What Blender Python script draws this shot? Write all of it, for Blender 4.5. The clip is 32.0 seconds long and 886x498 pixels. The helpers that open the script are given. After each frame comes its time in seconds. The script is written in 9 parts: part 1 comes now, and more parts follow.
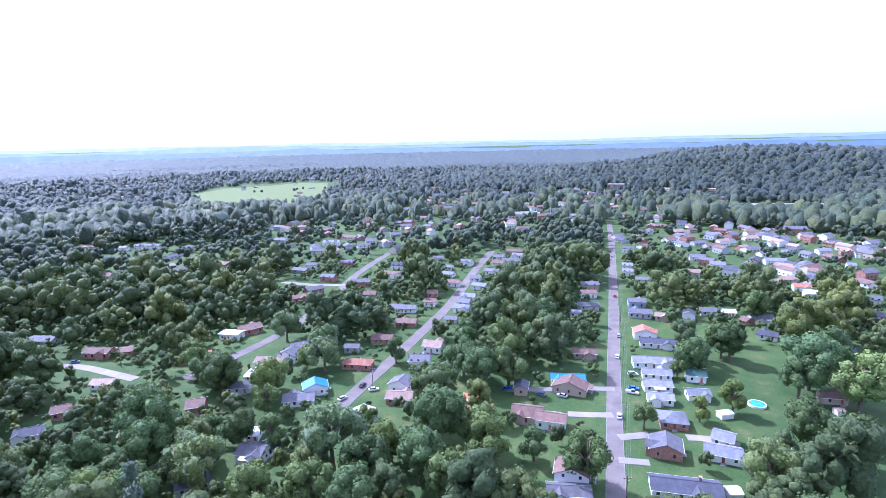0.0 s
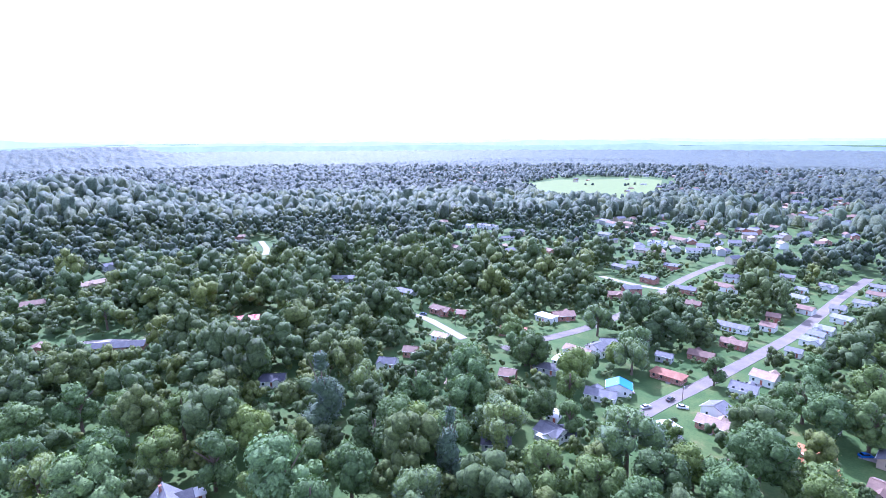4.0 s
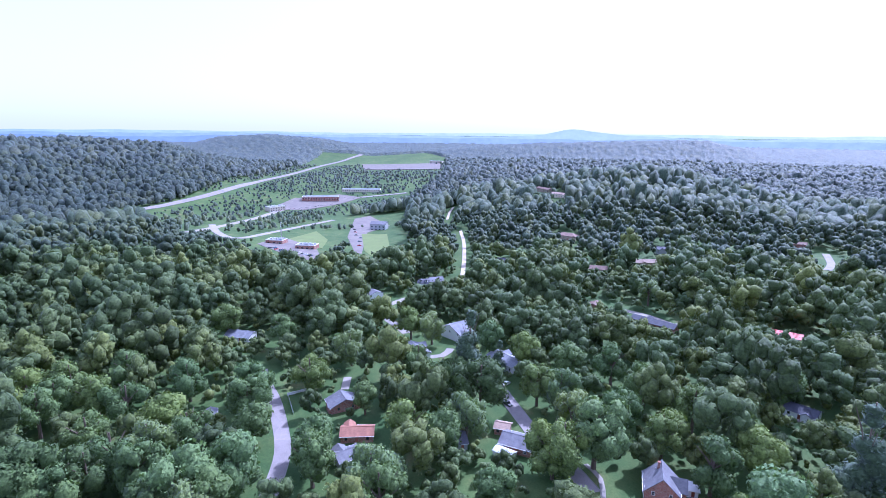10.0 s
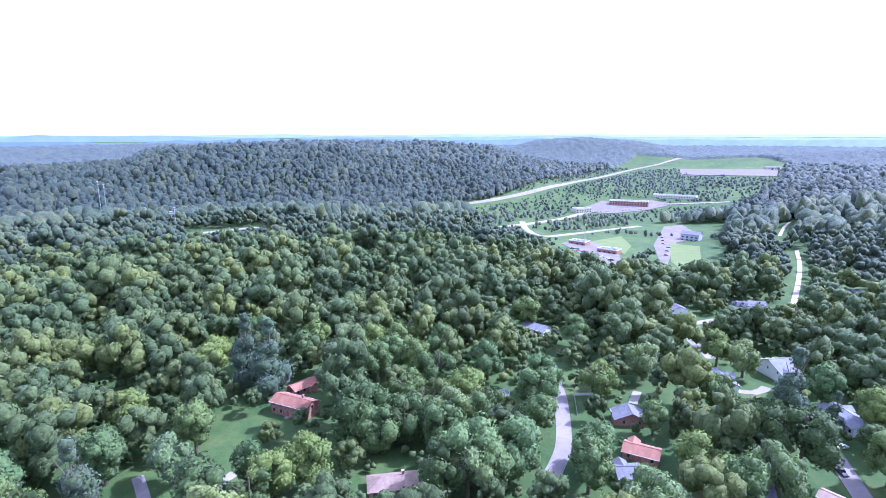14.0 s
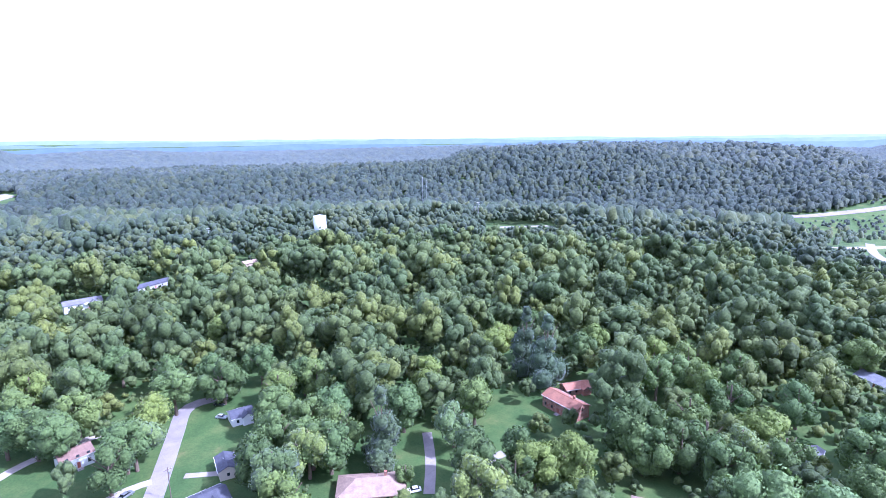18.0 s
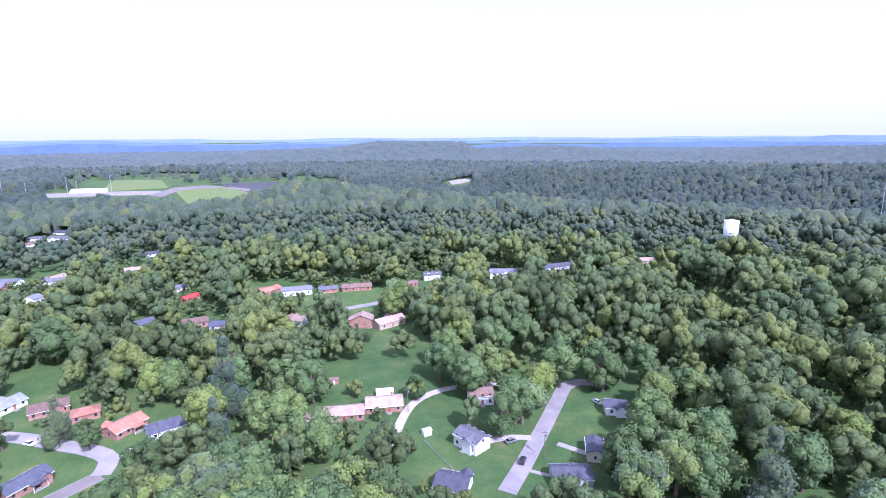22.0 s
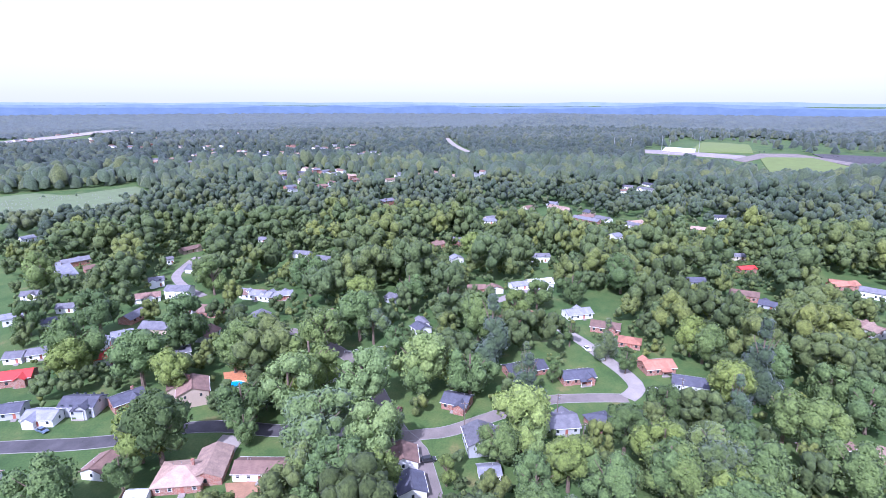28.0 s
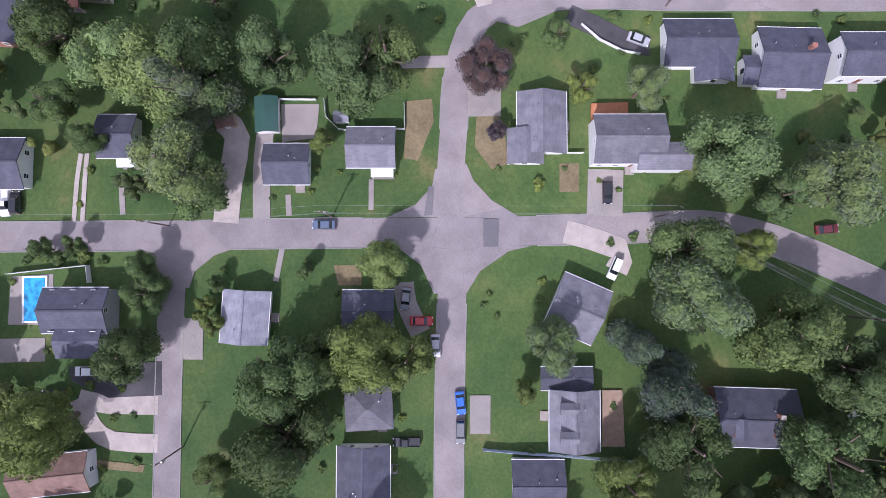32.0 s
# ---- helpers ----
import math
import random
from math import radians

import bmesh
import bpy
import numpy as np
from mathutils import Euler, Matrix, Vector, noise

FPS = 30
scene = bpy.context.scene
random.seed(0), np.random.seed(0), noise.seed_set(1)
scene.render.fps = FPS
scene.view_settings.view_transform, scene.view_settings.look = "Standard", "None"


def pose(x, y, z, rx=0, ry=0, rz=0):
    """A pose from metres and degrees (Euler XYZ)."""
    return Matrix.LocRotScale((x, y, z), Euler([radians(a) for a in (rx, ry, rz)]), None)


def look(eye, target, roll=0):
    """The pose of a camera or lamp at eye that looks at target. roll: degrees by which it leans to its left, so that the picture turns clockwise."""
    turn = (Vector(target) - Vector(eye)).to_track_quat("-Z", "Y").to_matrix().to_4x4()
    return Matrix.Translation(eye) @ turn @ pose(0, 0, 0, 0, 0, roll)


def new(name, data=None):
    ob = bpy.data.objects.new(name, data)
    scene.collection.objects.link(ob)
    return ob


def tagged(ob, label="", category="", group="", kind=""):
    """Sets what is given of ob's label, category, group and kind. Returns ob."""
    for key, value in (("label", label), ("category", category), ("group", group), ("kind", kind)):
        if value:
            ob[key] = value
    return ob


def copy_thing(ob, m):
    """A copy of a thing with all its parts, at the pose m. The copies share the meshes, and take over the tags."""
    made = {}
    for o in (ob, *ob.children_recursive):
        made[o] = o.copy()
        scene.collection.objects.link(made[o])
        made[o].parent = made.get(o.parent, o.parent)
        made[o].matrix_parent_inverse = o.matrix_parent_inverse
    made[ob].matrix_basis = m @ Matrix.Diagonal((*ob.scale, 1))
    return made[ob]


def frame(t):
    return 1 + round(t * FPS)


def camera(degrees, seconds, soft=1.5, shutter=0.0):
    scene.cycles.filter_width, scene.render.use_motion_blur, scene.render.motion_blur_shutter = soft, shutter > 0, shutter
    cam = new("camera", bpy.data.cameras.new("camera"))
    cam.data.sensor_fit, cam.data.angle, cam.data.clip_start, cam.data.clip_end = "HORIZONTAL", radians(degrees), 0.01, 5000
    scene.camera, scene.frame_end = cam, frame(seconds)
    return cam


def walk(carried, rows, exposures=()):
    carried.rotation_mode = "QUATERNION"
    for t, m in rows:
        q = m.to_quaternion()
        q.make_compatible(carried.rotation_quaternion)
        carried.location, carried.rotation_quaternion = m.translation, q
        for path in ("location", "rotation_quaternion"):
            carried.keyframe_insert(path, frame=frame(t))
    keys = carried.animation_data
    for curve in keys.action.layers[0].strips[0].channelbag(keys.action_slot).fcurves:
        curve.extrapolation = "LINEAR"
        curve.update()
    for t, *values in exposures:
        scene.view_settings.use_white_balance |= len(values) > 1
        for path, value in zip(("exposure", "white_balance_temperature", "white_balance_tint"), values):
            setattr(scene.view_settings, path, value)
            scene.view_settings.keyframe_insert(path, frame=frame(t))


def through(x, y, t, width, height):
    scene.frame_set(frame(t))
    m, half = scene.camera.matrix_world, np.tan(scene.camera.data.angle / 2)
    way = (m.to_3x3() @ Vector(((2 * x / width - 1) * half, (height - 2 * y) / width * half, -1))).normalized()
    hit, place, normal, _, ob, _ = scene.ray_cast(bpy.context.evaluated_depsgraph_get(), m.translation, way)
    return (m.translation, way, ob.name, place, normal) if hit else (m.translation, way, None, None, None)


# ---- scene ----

EXPOSURES = [(0.0, 0.57, 4780, 32), (2.0, 0.76, 4780, 32), (6.0, 1.03, 4630, 34), (8.0, 0.7, 4630, 34), (10.0, 0.42, 4630, 33), (12.0, 0.47, 4630, 33), (14.0, 0.82, 4680, 34), (17.5, 0.93, 4730, 34), (19.5, 0.87, 4780, 35), (22.0, 0.5, 4930, 35), (25.0, 0.45, 4930, 35), (28.0, 0.45, 5030, 34), (29.0, 0.13, 5500, 30), (30.0, -0.02, 5650, 28), (31.0, -0.07, 5650, 28), (32.0, -0.27, 5600, 29)]

# ---- camera: a drone hovering at one spot, turning left, then tilting down ----
EYE = (0.0, 0.0, 105.0)
cam = camera(79.17, 32.0, soft=0.5)


def gimbal(t, turn, tilt, lean):
    """Heading (degrees left of +y), tilt and lean of the gimbal at t seconds."""
    return t, pose(*EYE, 90 + tilt, 0, turn) @ pose(0, 0, 0, 0, 0, lean)


walk(cam, [
    gimbal(0.0, 0.00, -11.31, -1.27),
    gimbal(0.5, 4.25, -11.31, -1.11),
    gimbal(1.0, 9.23, -11.30, -0.94),
    gimbal(1.5, 14.13, -11.33, -0.77),
    gimbal(2.0, 17.87, -11.32, -0.66),
    gimbal(2.5, 21.70, -11.35, -0.46),
    gimbal(4.5, 38.59, -11.54, -0.13),
    gimbal(5.0, 43.33, -11.64, 0.09),
    gimbal(5.5, 48.17, -11.69, 0.19),
    gimbal(6.0, 52.90, -11.77, 0.26),
    gimbal(6.5, 57.69, -11.83, 0.31),
    gimbal(7.0, 62.39, -11.91, 0.32),
    gimbal(7.5, 67.11, -11.97, 0.34),
    gimbal(8.0, 71.57, -12.02, 0.41),
    gimbal(8.5, 76.12, -12.07, 0.47),
    gimbal(9.0, 80.65, -12.13, 0.50),
    gimbal(9.5, 85.10, -12.17, 0.54),
    gimbal(10.0, 89.33, -12.19, 0.56),
    gimbal(10.5, 93.47, -12.21, 0.55),
    gimbal(11.0, 97.48, -12.22, 0.52),
    gimbal(11.5, 101.48, -12.25, 0.46),
    gimbal(12.0, 105.15, -12.18, 0.35),
    gimbal(12.5, 108.76, -12.14, 0.22),
    gimbal(13.0, 112.71, -12.09, 0.08),
    gimbal(13.5, 117.03, -12.08, -0.04),
    gimbal(14.0, 121.49, -12.03, -0.10),
    gimbal(14.5, 125.79, -11.98, -0.06),
    gimbal(15.0, 129.80, -11.95, -0.05),
    gimbal(15.5, 133.63, -11.90, -0.21),
    gimbal(17.5, 147.91, -11.69, -0.44),
    gimbal(18.0, 152.09, -11.66, -0.53),
    gimbal(18.5, 156.77, -11.61, -0.50),
    gimbal(19.0, 161.68, -11.59, -0.46),
    gimbal(19.5, 166.83, -11.58, -0.43),
    gimbal(20.0, 172.03, -11.60, -0.40),
    gimbal(20.5, 177.31, -11.62, -0.40),
    gimbal(21.0, 182.74, -11.64, -0.48),
    gimbal(21.5, 188.32, -11.64, -0.52),
    gimbal(22.0, 193.74, -11.66, -0.47),
    gimbal(22.5, 198.45, -11.68, -0.41),
    gimbal(23.0, 203.15, -11.71, -0.38),
    gimbal(23.5, 208.29, -11.73, -0.36),
    gimbal(24.0, 213.69, -11.75, -0.30),
    gimbal(24.5, 219.75, -11.75, -0.17),
    gimbal(25.0, 225.90, -11.82, -0.06),
    gimbal(25.5, 232.10, -11.86, 0.03),
    gimbal(27.5, 249.71, -12.10, 0.23),
    gimbal(28.0, 250.57, -15.23, 0.12),
    gimbal(28.5, 251.06, -31.08, -0.04),
    gimbal(29.0, 251.42, -46.68, -0.25),
    gimbal(29.5, 251.80, -55.95, -0.20),
    gimbal(30.0, 252.27, -64.26, -0.26),
    gimbal(30.5, 252.65, -70.53, -0.40),
    gimbal(31.0, 253.16, -76.06, -0.65),
    gimbal(31.5, 253.77, -81.74, -0.94),
    gimbal(32.0, 254.64, -87.41, -1.56),
], exposures=EXPOSURES)
# ---- daylight: hazy bright sky and a sun ----
SUN_TURN, SUN_HIGH = 48.0, 46.0
world = bpy.data.worlds.new("sky")
world.use_nodes = True
scene.world = world
wn, wl = world.node_tree.nodes, world.node_tree.links
wn.clear()
sky = wn.new("ShaderNodeTexSky")
sky.sky_type, sky.sun_disc = "NISHITA", False
sky.sun_elevation, sky.sun_rotation = radians(SUN_HIGH), radians(-SUN_TURN)
sky.dust_density, sky.air_density, sky.ozone_density = 3.0, 1.0, 1.5
blue = wn.new("ShaderNodeBackground")
blue.inputs["Strength"].default_value = 0.08
veil = wn.new("ShaderNodeBackground")
veil.inputs["Color"].default_value, veil.inputs["Strength"].default_value = (0.97, 0.97, 1.0, 1), 0.64
both = wn.new("ShaderNodeAddShader")
wo = wn.new("ShaderNodeOutputWorld")
wl.new(sky.outputs[0], blue.inputs["Color"])
wl.new(blue.outputs[0], both.inputs[0])
wl.new(veil.outputs[0], both.inputs[1])
wl.new(both.outputs[0], wo.inputs["Surface"])
sun = new("sun", bpy.data.lights.new("sun", "SUN"))
sun.data.energy, sun.data.angle, sun.data.color = 5.0, radians(0.8), (1.0, 0.95, 0.87)
sun.matrix_world = look((0, 0, 300), Vector((0, 0, 300)) - Vector((-math.sin(radians(SUN_TURN)), math.cos(radians(SUN_TURN)), math.tan(radians(SUN_HIGH)))))

# ---- materials ----
def shader(name):
    m = bpy.data.materials.new(name)
    m.use_nodes = True
    n, l = m.node_tree.nodes, m.node_tree.links
    return m, n, l, n["Principled BSDF"]


def noisy(n, l, source, size, detail=4.0, rough=0.6):
    """A noise of the given grain size in metres."""
    tex = n.new("ShaderNodeTexNoise")
    tex.inputs["Scale"].default_value = 1.0 / size
    tex.inputs["Detail"].default_value = detail
    tex.inputs["Roughness"].default_value = rough
    l.new(source, tex.inputs["Vector"])
    return tex.outputs["Fac"]


def ramp(n, l, fac, stops):
    r = n.new("ShaderNodeValToRGB")
    while len(r.color_ramp.elements) < len(stops):
        r.color_ramp.elements.new(0.5)
    for e, (p, c) in zip(r.color_ramp.elements, stops):
        e.position, e.color = p, (*c, 1)
    l.new(fac, r.inputs[0])
    return r.outputs["Color"]


def mixed(n, l, fac, a, b, how="MIX"):
    x = n.new("ShaderNodeMix")
    x.data_type, x.blend_type = "RGBA", how
    for sock, val in ((x.inputs[0], fac), (x.inputs[6], a), (x.inputs[7], b)):
        if isinstance(val, (int, float)):
            sock.default_value = val
        elif isinstance(val, tuple):
            sock.default_value = (*val, 1)
        else:
            l.new(val, sock)
    return x.outputs[2]


def bumped(n, l, b, height, strength, distance):
    k = n.new("ShaderNodeBump")
    k.inputs["Strength"].default_value, k.inputs["Distance"].default_value = strength, distance
    l.new(height, k.inputs["Height"])
    l.new(k.outputs[0], b.inputs["Normal"])


def surface(name, colour, rough=0.7, fine=0.25, broad=3.0, vary=0.25, bump=0.3, depth=0.02, metal=0.0, tone=0.0, coat=0.0):
    """A plain worn surface: colour varied at two scales, fine relief, and from object to object by tone."""
    m, n, l, b = shader(name)
    pos = n.new("ShaderNodeNewGeometry").outputs["Position"]
    fine_n, broad_n = noisy(n, l, pos, fine), noisy(n, l, pos, broad, 3.0)
    dark = tuple(c * (1 - vary) for c in colour)
    light = tuple(min(1, c * (1 + vary)) for c in colour)
    c1 = ramp(n, l, broad_n, [(0.3, dark), (0.7, light)])
    c2 = mixed(n, l, 0.5, c1, ramp(n, l, fine_n, [(0.3, dark), (0.7, light)]))
    if tone:
        info = n.new("ShaderNodeObjectInfo")
        h = n.new("ShaderNodeHueSaturation")
        mr = n.new("ShaderNodeMapRange")
        mr.inputs["To Min"].default_value, mr.inputs["To Max"].default_value = 1 - tone, 1 + tone
        l.new(info.outputs["Random"], mr.inputs["Value"])
        l.new(mr.outputs[0], h.inputs["Value"])
        l.new(c2, h.inputs["Color"])
        c2 = h.outputs[0]
    l.new(c2, b.inputs["Base Color"])
    b.inputs["Roughness"].default_value, b.inputs["Metallic"].default_value = rough, metal
    if coat:
        b.inputs["Coat Weight"].default_value = coat
    if bump:
        bumped(n, l, b, fine_n, bump, depth)
    return m


def foliage(name, colour, islands=False, sheen=0.25, tint=(0.8, 0.9, 1.0), grain=1.1, through=0.12, glow=(1.5, 1.6, 0.7)):
    """Leaves: green varied from tree to tree and within a crown, some light through them."""
    m, n, l, b = shader(name)
    geo = n.new("ShaderNodeNewGeometry")
    pos = geo.outputs["Position"]
    if islands:
        each = n.new("ShaderNodeAttribute")
        each.attribute_name = "tree_tone"
        rnd = each.outputs["Fac"]
    else:
        rnd = n.new("ShaderNodeObjectInfo").outputs["Random"]
    c = Vector(colour)
    warm, cool, deep = (c.x * 1.42, c.y * 1.28, c.z * 0.95), (c.x * 0.92, c.y * 1.0, c.z * 1.12), (c.x * 0.60, c.y * 0.63, c.z * 0.62)
    base = ramp(n, l, rnd, [(0.0, deep), (0.35, cool), (0.65, tuple(c)), (1.0, warm)])
    # Leaf tone by noise; its darks and pales partly paint the shading within crowns.
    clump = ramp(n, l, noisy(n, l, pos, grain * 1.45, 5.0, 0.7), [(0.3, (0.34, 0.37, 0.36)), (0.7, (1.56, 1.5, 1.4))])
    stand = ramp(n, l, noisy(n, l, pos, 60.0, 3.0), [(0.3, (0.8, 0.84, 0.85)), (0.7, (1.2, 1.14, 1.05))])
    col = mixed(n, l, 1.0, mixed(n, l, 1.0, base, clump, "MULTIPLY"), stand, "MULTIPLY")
    l.new(col, b.inputs["Base Color"])
    bumped(n, l, b, noisy(n, l, pos, grain, 5.0, 0.7), 1.0, 0.7 * grain if islands else 0.3)
    b.inputs["Roughness"].default_value = 0.55
    b.inputs["Specular IOR Level"].default_value = 0.14
    # On the far woods this blue-tinted sheen stands in for haze.
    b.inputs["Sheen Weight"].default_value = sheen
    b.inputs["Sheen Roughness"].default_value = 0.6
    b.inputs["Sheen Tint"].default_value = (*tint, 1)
    thru = n.new("ShaderNodeBsdfTranslucent")
    l.new(mixed(n, l, 1.0, col, glow, "MULTIPLY"), thru.inputs["Color"])
    mix = n.new("ShaderNodeMixShader")
    mix.inputs[0].default_value = through
    l.new(b.outputs[0], mix.inputs[1])
    l.new(thru.outputs[0], mix.inputs[2])
    l.new(mix.outputs[0], n["Material Output"].inputs["Surface"])
    return m


def grass_material():
    m, n, l, b = shader("grass")
    pos = n.new("ShaderNodeNewGeometry").outputs["Position"]
    lawn = ramp(n, l, noisy(n, l, pos, 14.0, 5.0, 0.65), [(0.25, (0.042, 0.086, 0.030)), (0.44, (0.062, 0.115, 0.039)), (0.60, (0.090, 0.136, 0.048)), (0.76, (0.19, 0.165, 0.085))])
    tuft = ramp(n, l, noisy(n, l, pos, 0.7, 6.0, 0.75), [(0.25, (0.65, 0.68, 0.65)), (0.75, (1.3, 1.25, 1.2))])
    field = ramp(n, l, noisy(n, l, pos, 120.0, 3.0), [(0.35, (0.8, 0.85, 0.8)), (0.65, (1.2, 1.12, 1.0))])
    l.new(mixed(n, l, 1.0, mixed(n, l, 1.0, lawn, tuft, "MULTIPLY"), field, "MULTIPLY"), b.inputs["Base Color"])
    b.inputs["Roughness"].default_value = 0.85
    b.inputs["Specular IOR Level"].default_value = 0.2
    bumped(n, l, b, noisy(n, l, pos, 0.3, 4.0), 0.6, 0.08)
    return m


def road_material(name, colour, dark):
    m, n, l, b = shader(name)
    pos = n.new("ShaderNodeNewGeometry").outputs["Position"]
    base = ramp(n, l, noisy(n, l, pos, 7.0, 5.0, 0.6), [(0.3, dark), (0.7, colour)])
    grit = ramp(n, l, noisy(n, l, pos, 0.25, 5.0, 0.7), [(0.3, (0.85, 0.85, 0.85)), (0.7, (1.12, 1.12, 1.12))])
    v = n.new("ShaderNodeTexVoronoi")
    v.feature, v.inputs["Scale"].default_value = "DISTANCE_TO_EDGE", 0.16
    bend = n.new("ShaderNodeTexNoise")
    bend.inputs["Scale"].default_value = 0.35
    l.new(pos, bend.inputs["Vector"])
    l.new(mixed(n, l, 0.06, pos, bend.outputs["Color"], "LINEAR_LIGHT"), v.inputs["Vector"])
    crack = ramp(n, l, v.outputs["Distance"], [(0.0, (0.8, 0.8, 0.8)), (0.007, (1, 1, 1))])
    slab = n.new("ShaderNodeTexVoronoi")
    slab.inputs["Scale"].default_value = 0.06
    l.new(pos, slab.inputs["Vector"])
    patch = ramp(n, l, slab.outputs["Color"], [(0.1, (0.9, 0.9, 0.92)), (0.9, (1.06, 1.05, 1.03))])
    c = mixed(n, l, 1.0, mixed(n, l, 1.0, base, grit, "MULTIPLY"), crack, "MULTIPLY")
    l.new(mixed(n, l, 1.0, c, patch, "MULTIPLY"), b.inputs["Base Color"])
    b.inputs["Roughness"].default_value = 0.9
    b.inputs["Specular IOR Level"].default_value = 0.15
    bumped(n, l, b, noisy(n, l, pos, 0.12, 3.0), 0.4, 0.01)
    return m


def shingle_material(name, colour):
    """Asphalt shingles: fine courses, streaks and worn patches, a tone of its own for each roof."""
    m, n, l, b = shader(name)
    tc = n.new("ShaderNodeTexCoord").outputs["Object"]
    br = n.new("ShaderNodeTexBrick")
    br.inputs["Scale"].default_value = 1.0
    br.inputs["Brick Width"].default_value, br.inputs["Row Height"].default_value = 0.9, 0.3
    br.inputs["Mortar Size"].default_value = 0.02
    k = Vector(colour)
    br.inputs["Color1"].default_value, br.inputs["Color2"].default_value = (*(k * 0.93), 1), (*(k * 1.07), 1)
    br.inputs["Mortar"].default_value = (*(k * 0.8), 1)
    l.new(tc, br.inputs["Vector"])
    wear = ramp(n, l, noisy(n, l, tc, 2.2, 5.0, 0.65), [(0.3, (0.72, 0.72, 0.74)), (0.7, (1.25, 1.25, 1.22))])
    c = mixed(n, l, 1.0, br.outputs["Color"], wear, "MULTIPLY")
    info, h, mr = n.new("ShaderNodeObjectInfo"), n.new("ShaderNodeHueSaturation"), n.new("ShaderNodeMapRange")
    mr.inputs["To Min"].default_value, mr.inputs["To Max"].default_value = 0.8, 1.2
    l.new(info.outputs["Random"], mr.inputs["Value"])
    l.new(mr.outputs[0], h.inputs["Value"])
    l.new(c, h.inputs["Color"])
    l.new(h.outputs[0], b.inputs["Base Color"])
    b.inputs["Roughness"].default_value = 0.8
    bumped(n, l, b, br.outputs["Fac"], 0.3, 0.01)
    return m


def brick_material():
    m, n, l, b = shader("brick")
    tc = n.new("ShaderNodeTexCoord").outputs["Object"]
    sx = n.new("ShaderNodeSeparateXYZ")
    cx = n.new("ShaderNodeCombineXYZ")
    add = n.new("ShaderNodeMath")
    l.new(tc, sx.inputs[0])
    l.new(sx.outputs[0], add.inputs[0])
    l.new(sx.outputs[1], add.inputs[1])
    l.new(add.outputs[0], cx.inputs[0])
    l.new(sx.outputs[2], cx.inputs[1])
    br = n.new("ShaderNodeTexBrick")
    br.inputs["Scale"].default_value = 1.0
    br.inputs["Brick Width"].default_value, br.inputs["Row Height"].default_value, br.inputs["Mortar Size"].default_value = 0.22, 0.075, 0.008
    br.inputs["Color1"].default_value, br.inputs["Color2"].default_value = (0.27, 0.105, 0.075, 1), (0.36, 0.15, 0.1, 1)
    br.inputs["Mortar"].default_value = (0.42, 0.38, 0.34, 1)
    l.new(cx.outputs[0], br.inputs["Vector"])
    wear = ramp(n, l, noisy(n, l, tc, 1.5, 4.0), [(0.3, (0.8, 0.8, 0.8)), (0.7, (1.2, 1.15, 1.12))])
    l.new(mixed(n, l, 1.0, br.outputs["Color"], wear, "MULTIPLY"), b.inputs["Base Color"])
    b.inputs["Roughness"].default_value = 0.85
    return m


def glass_material(name, colour, rough=0.06):
    m, n, l, b = shader(name)
    pos = n.new("ShaderNodeNewGeometry").outputs["Position"]
    l.new(ramp(n, l, noisy(n, l, pos, 1.2, 2.0), [(0.3, tuple(c * 0.6 for c in colour)), (0.7, tuple(c * 1.4 for c in colour))]), b.inputs["Base Color"])
    b.inputs["Roughness"].default_value = rough
    b.inputs["Specular IOR Level"].default_value = 0.8
    return m


GRASS = grass_material()
LAWN = surface("mown_field", (0.130, 0.172, 0.042), 0.9, 0.6, 14.0, 0.2, 0.3)
LAWN2 = surface("cemetery_grass", (0.125, 0.165, 0.075), 0.9, 0.6, 10.0, 0.25, 0.3)
DIRTY = surface("pale_track", (0.50, 0.42, 0.34), 0.95, 0.3, 4.0, 0.25, 0.4)
ROAD = road_material("worn_asphalt", (0.335, 0.300, 0.292), (0.235, 0.211, 0.208))
STREET = road_material("grey_worn_street", (0.245, 0.212, 0.195), (0.165, 0.147, 0.136))
FRESH = road_material("dark_asphalt", (0.11, 0.105, 0.11), (0.06, 0.058, 0.062))
CONCRETE = road_material("pale_concrete", (0.37, 0.335, 0.305), (0.27, 0.247, 0.228))
GRAVEL = surface("gravel", (0.42, 0.37, 0.33), 0.9, 0.12, 2.5, 0.3, 0.6)
DIRT = surface("bare_earth", (0.30, 0.17, 0.10), 0.95, 0.3, 3.0, 0.35, 0.5)
DIRT2 = surface("dry_grass", (0.20, 0.16, 0.085), 0.95, 0.5, 4.0, 0.35, 0.5)
FRESH2 = road_material("tar_patch", (0.20, 0.19, 0.195), (0.16, 0.155, 0.16))
BLUE_FENCE = surface("pale_blue_boards", (0.48, 0.56, 0.72), 0.6, 0.2, 1.5, 0.15, 0.2)
KERB = surface("kerb_stone", (0.27, 0.26, 0.245), 0.85)
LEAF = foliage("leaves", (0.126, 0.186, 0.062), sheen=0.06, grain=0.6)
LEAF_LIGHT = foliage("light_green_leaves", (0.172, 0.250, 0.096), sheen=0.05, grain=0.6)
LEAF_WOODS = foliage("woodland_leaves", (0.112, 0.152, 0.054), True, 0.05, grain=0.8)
# Haze painted into the leaves: base colours turn bluer step by step with distance.
LEAF_SLOPE_HAZE = foliage("slope_leaves_haze_tint", (0.078, 0.106, 0.054), True, 0.10, (0.7, 0.84, 1.0), 1.3, 0.1, (1.5, 1.65, 1.1))
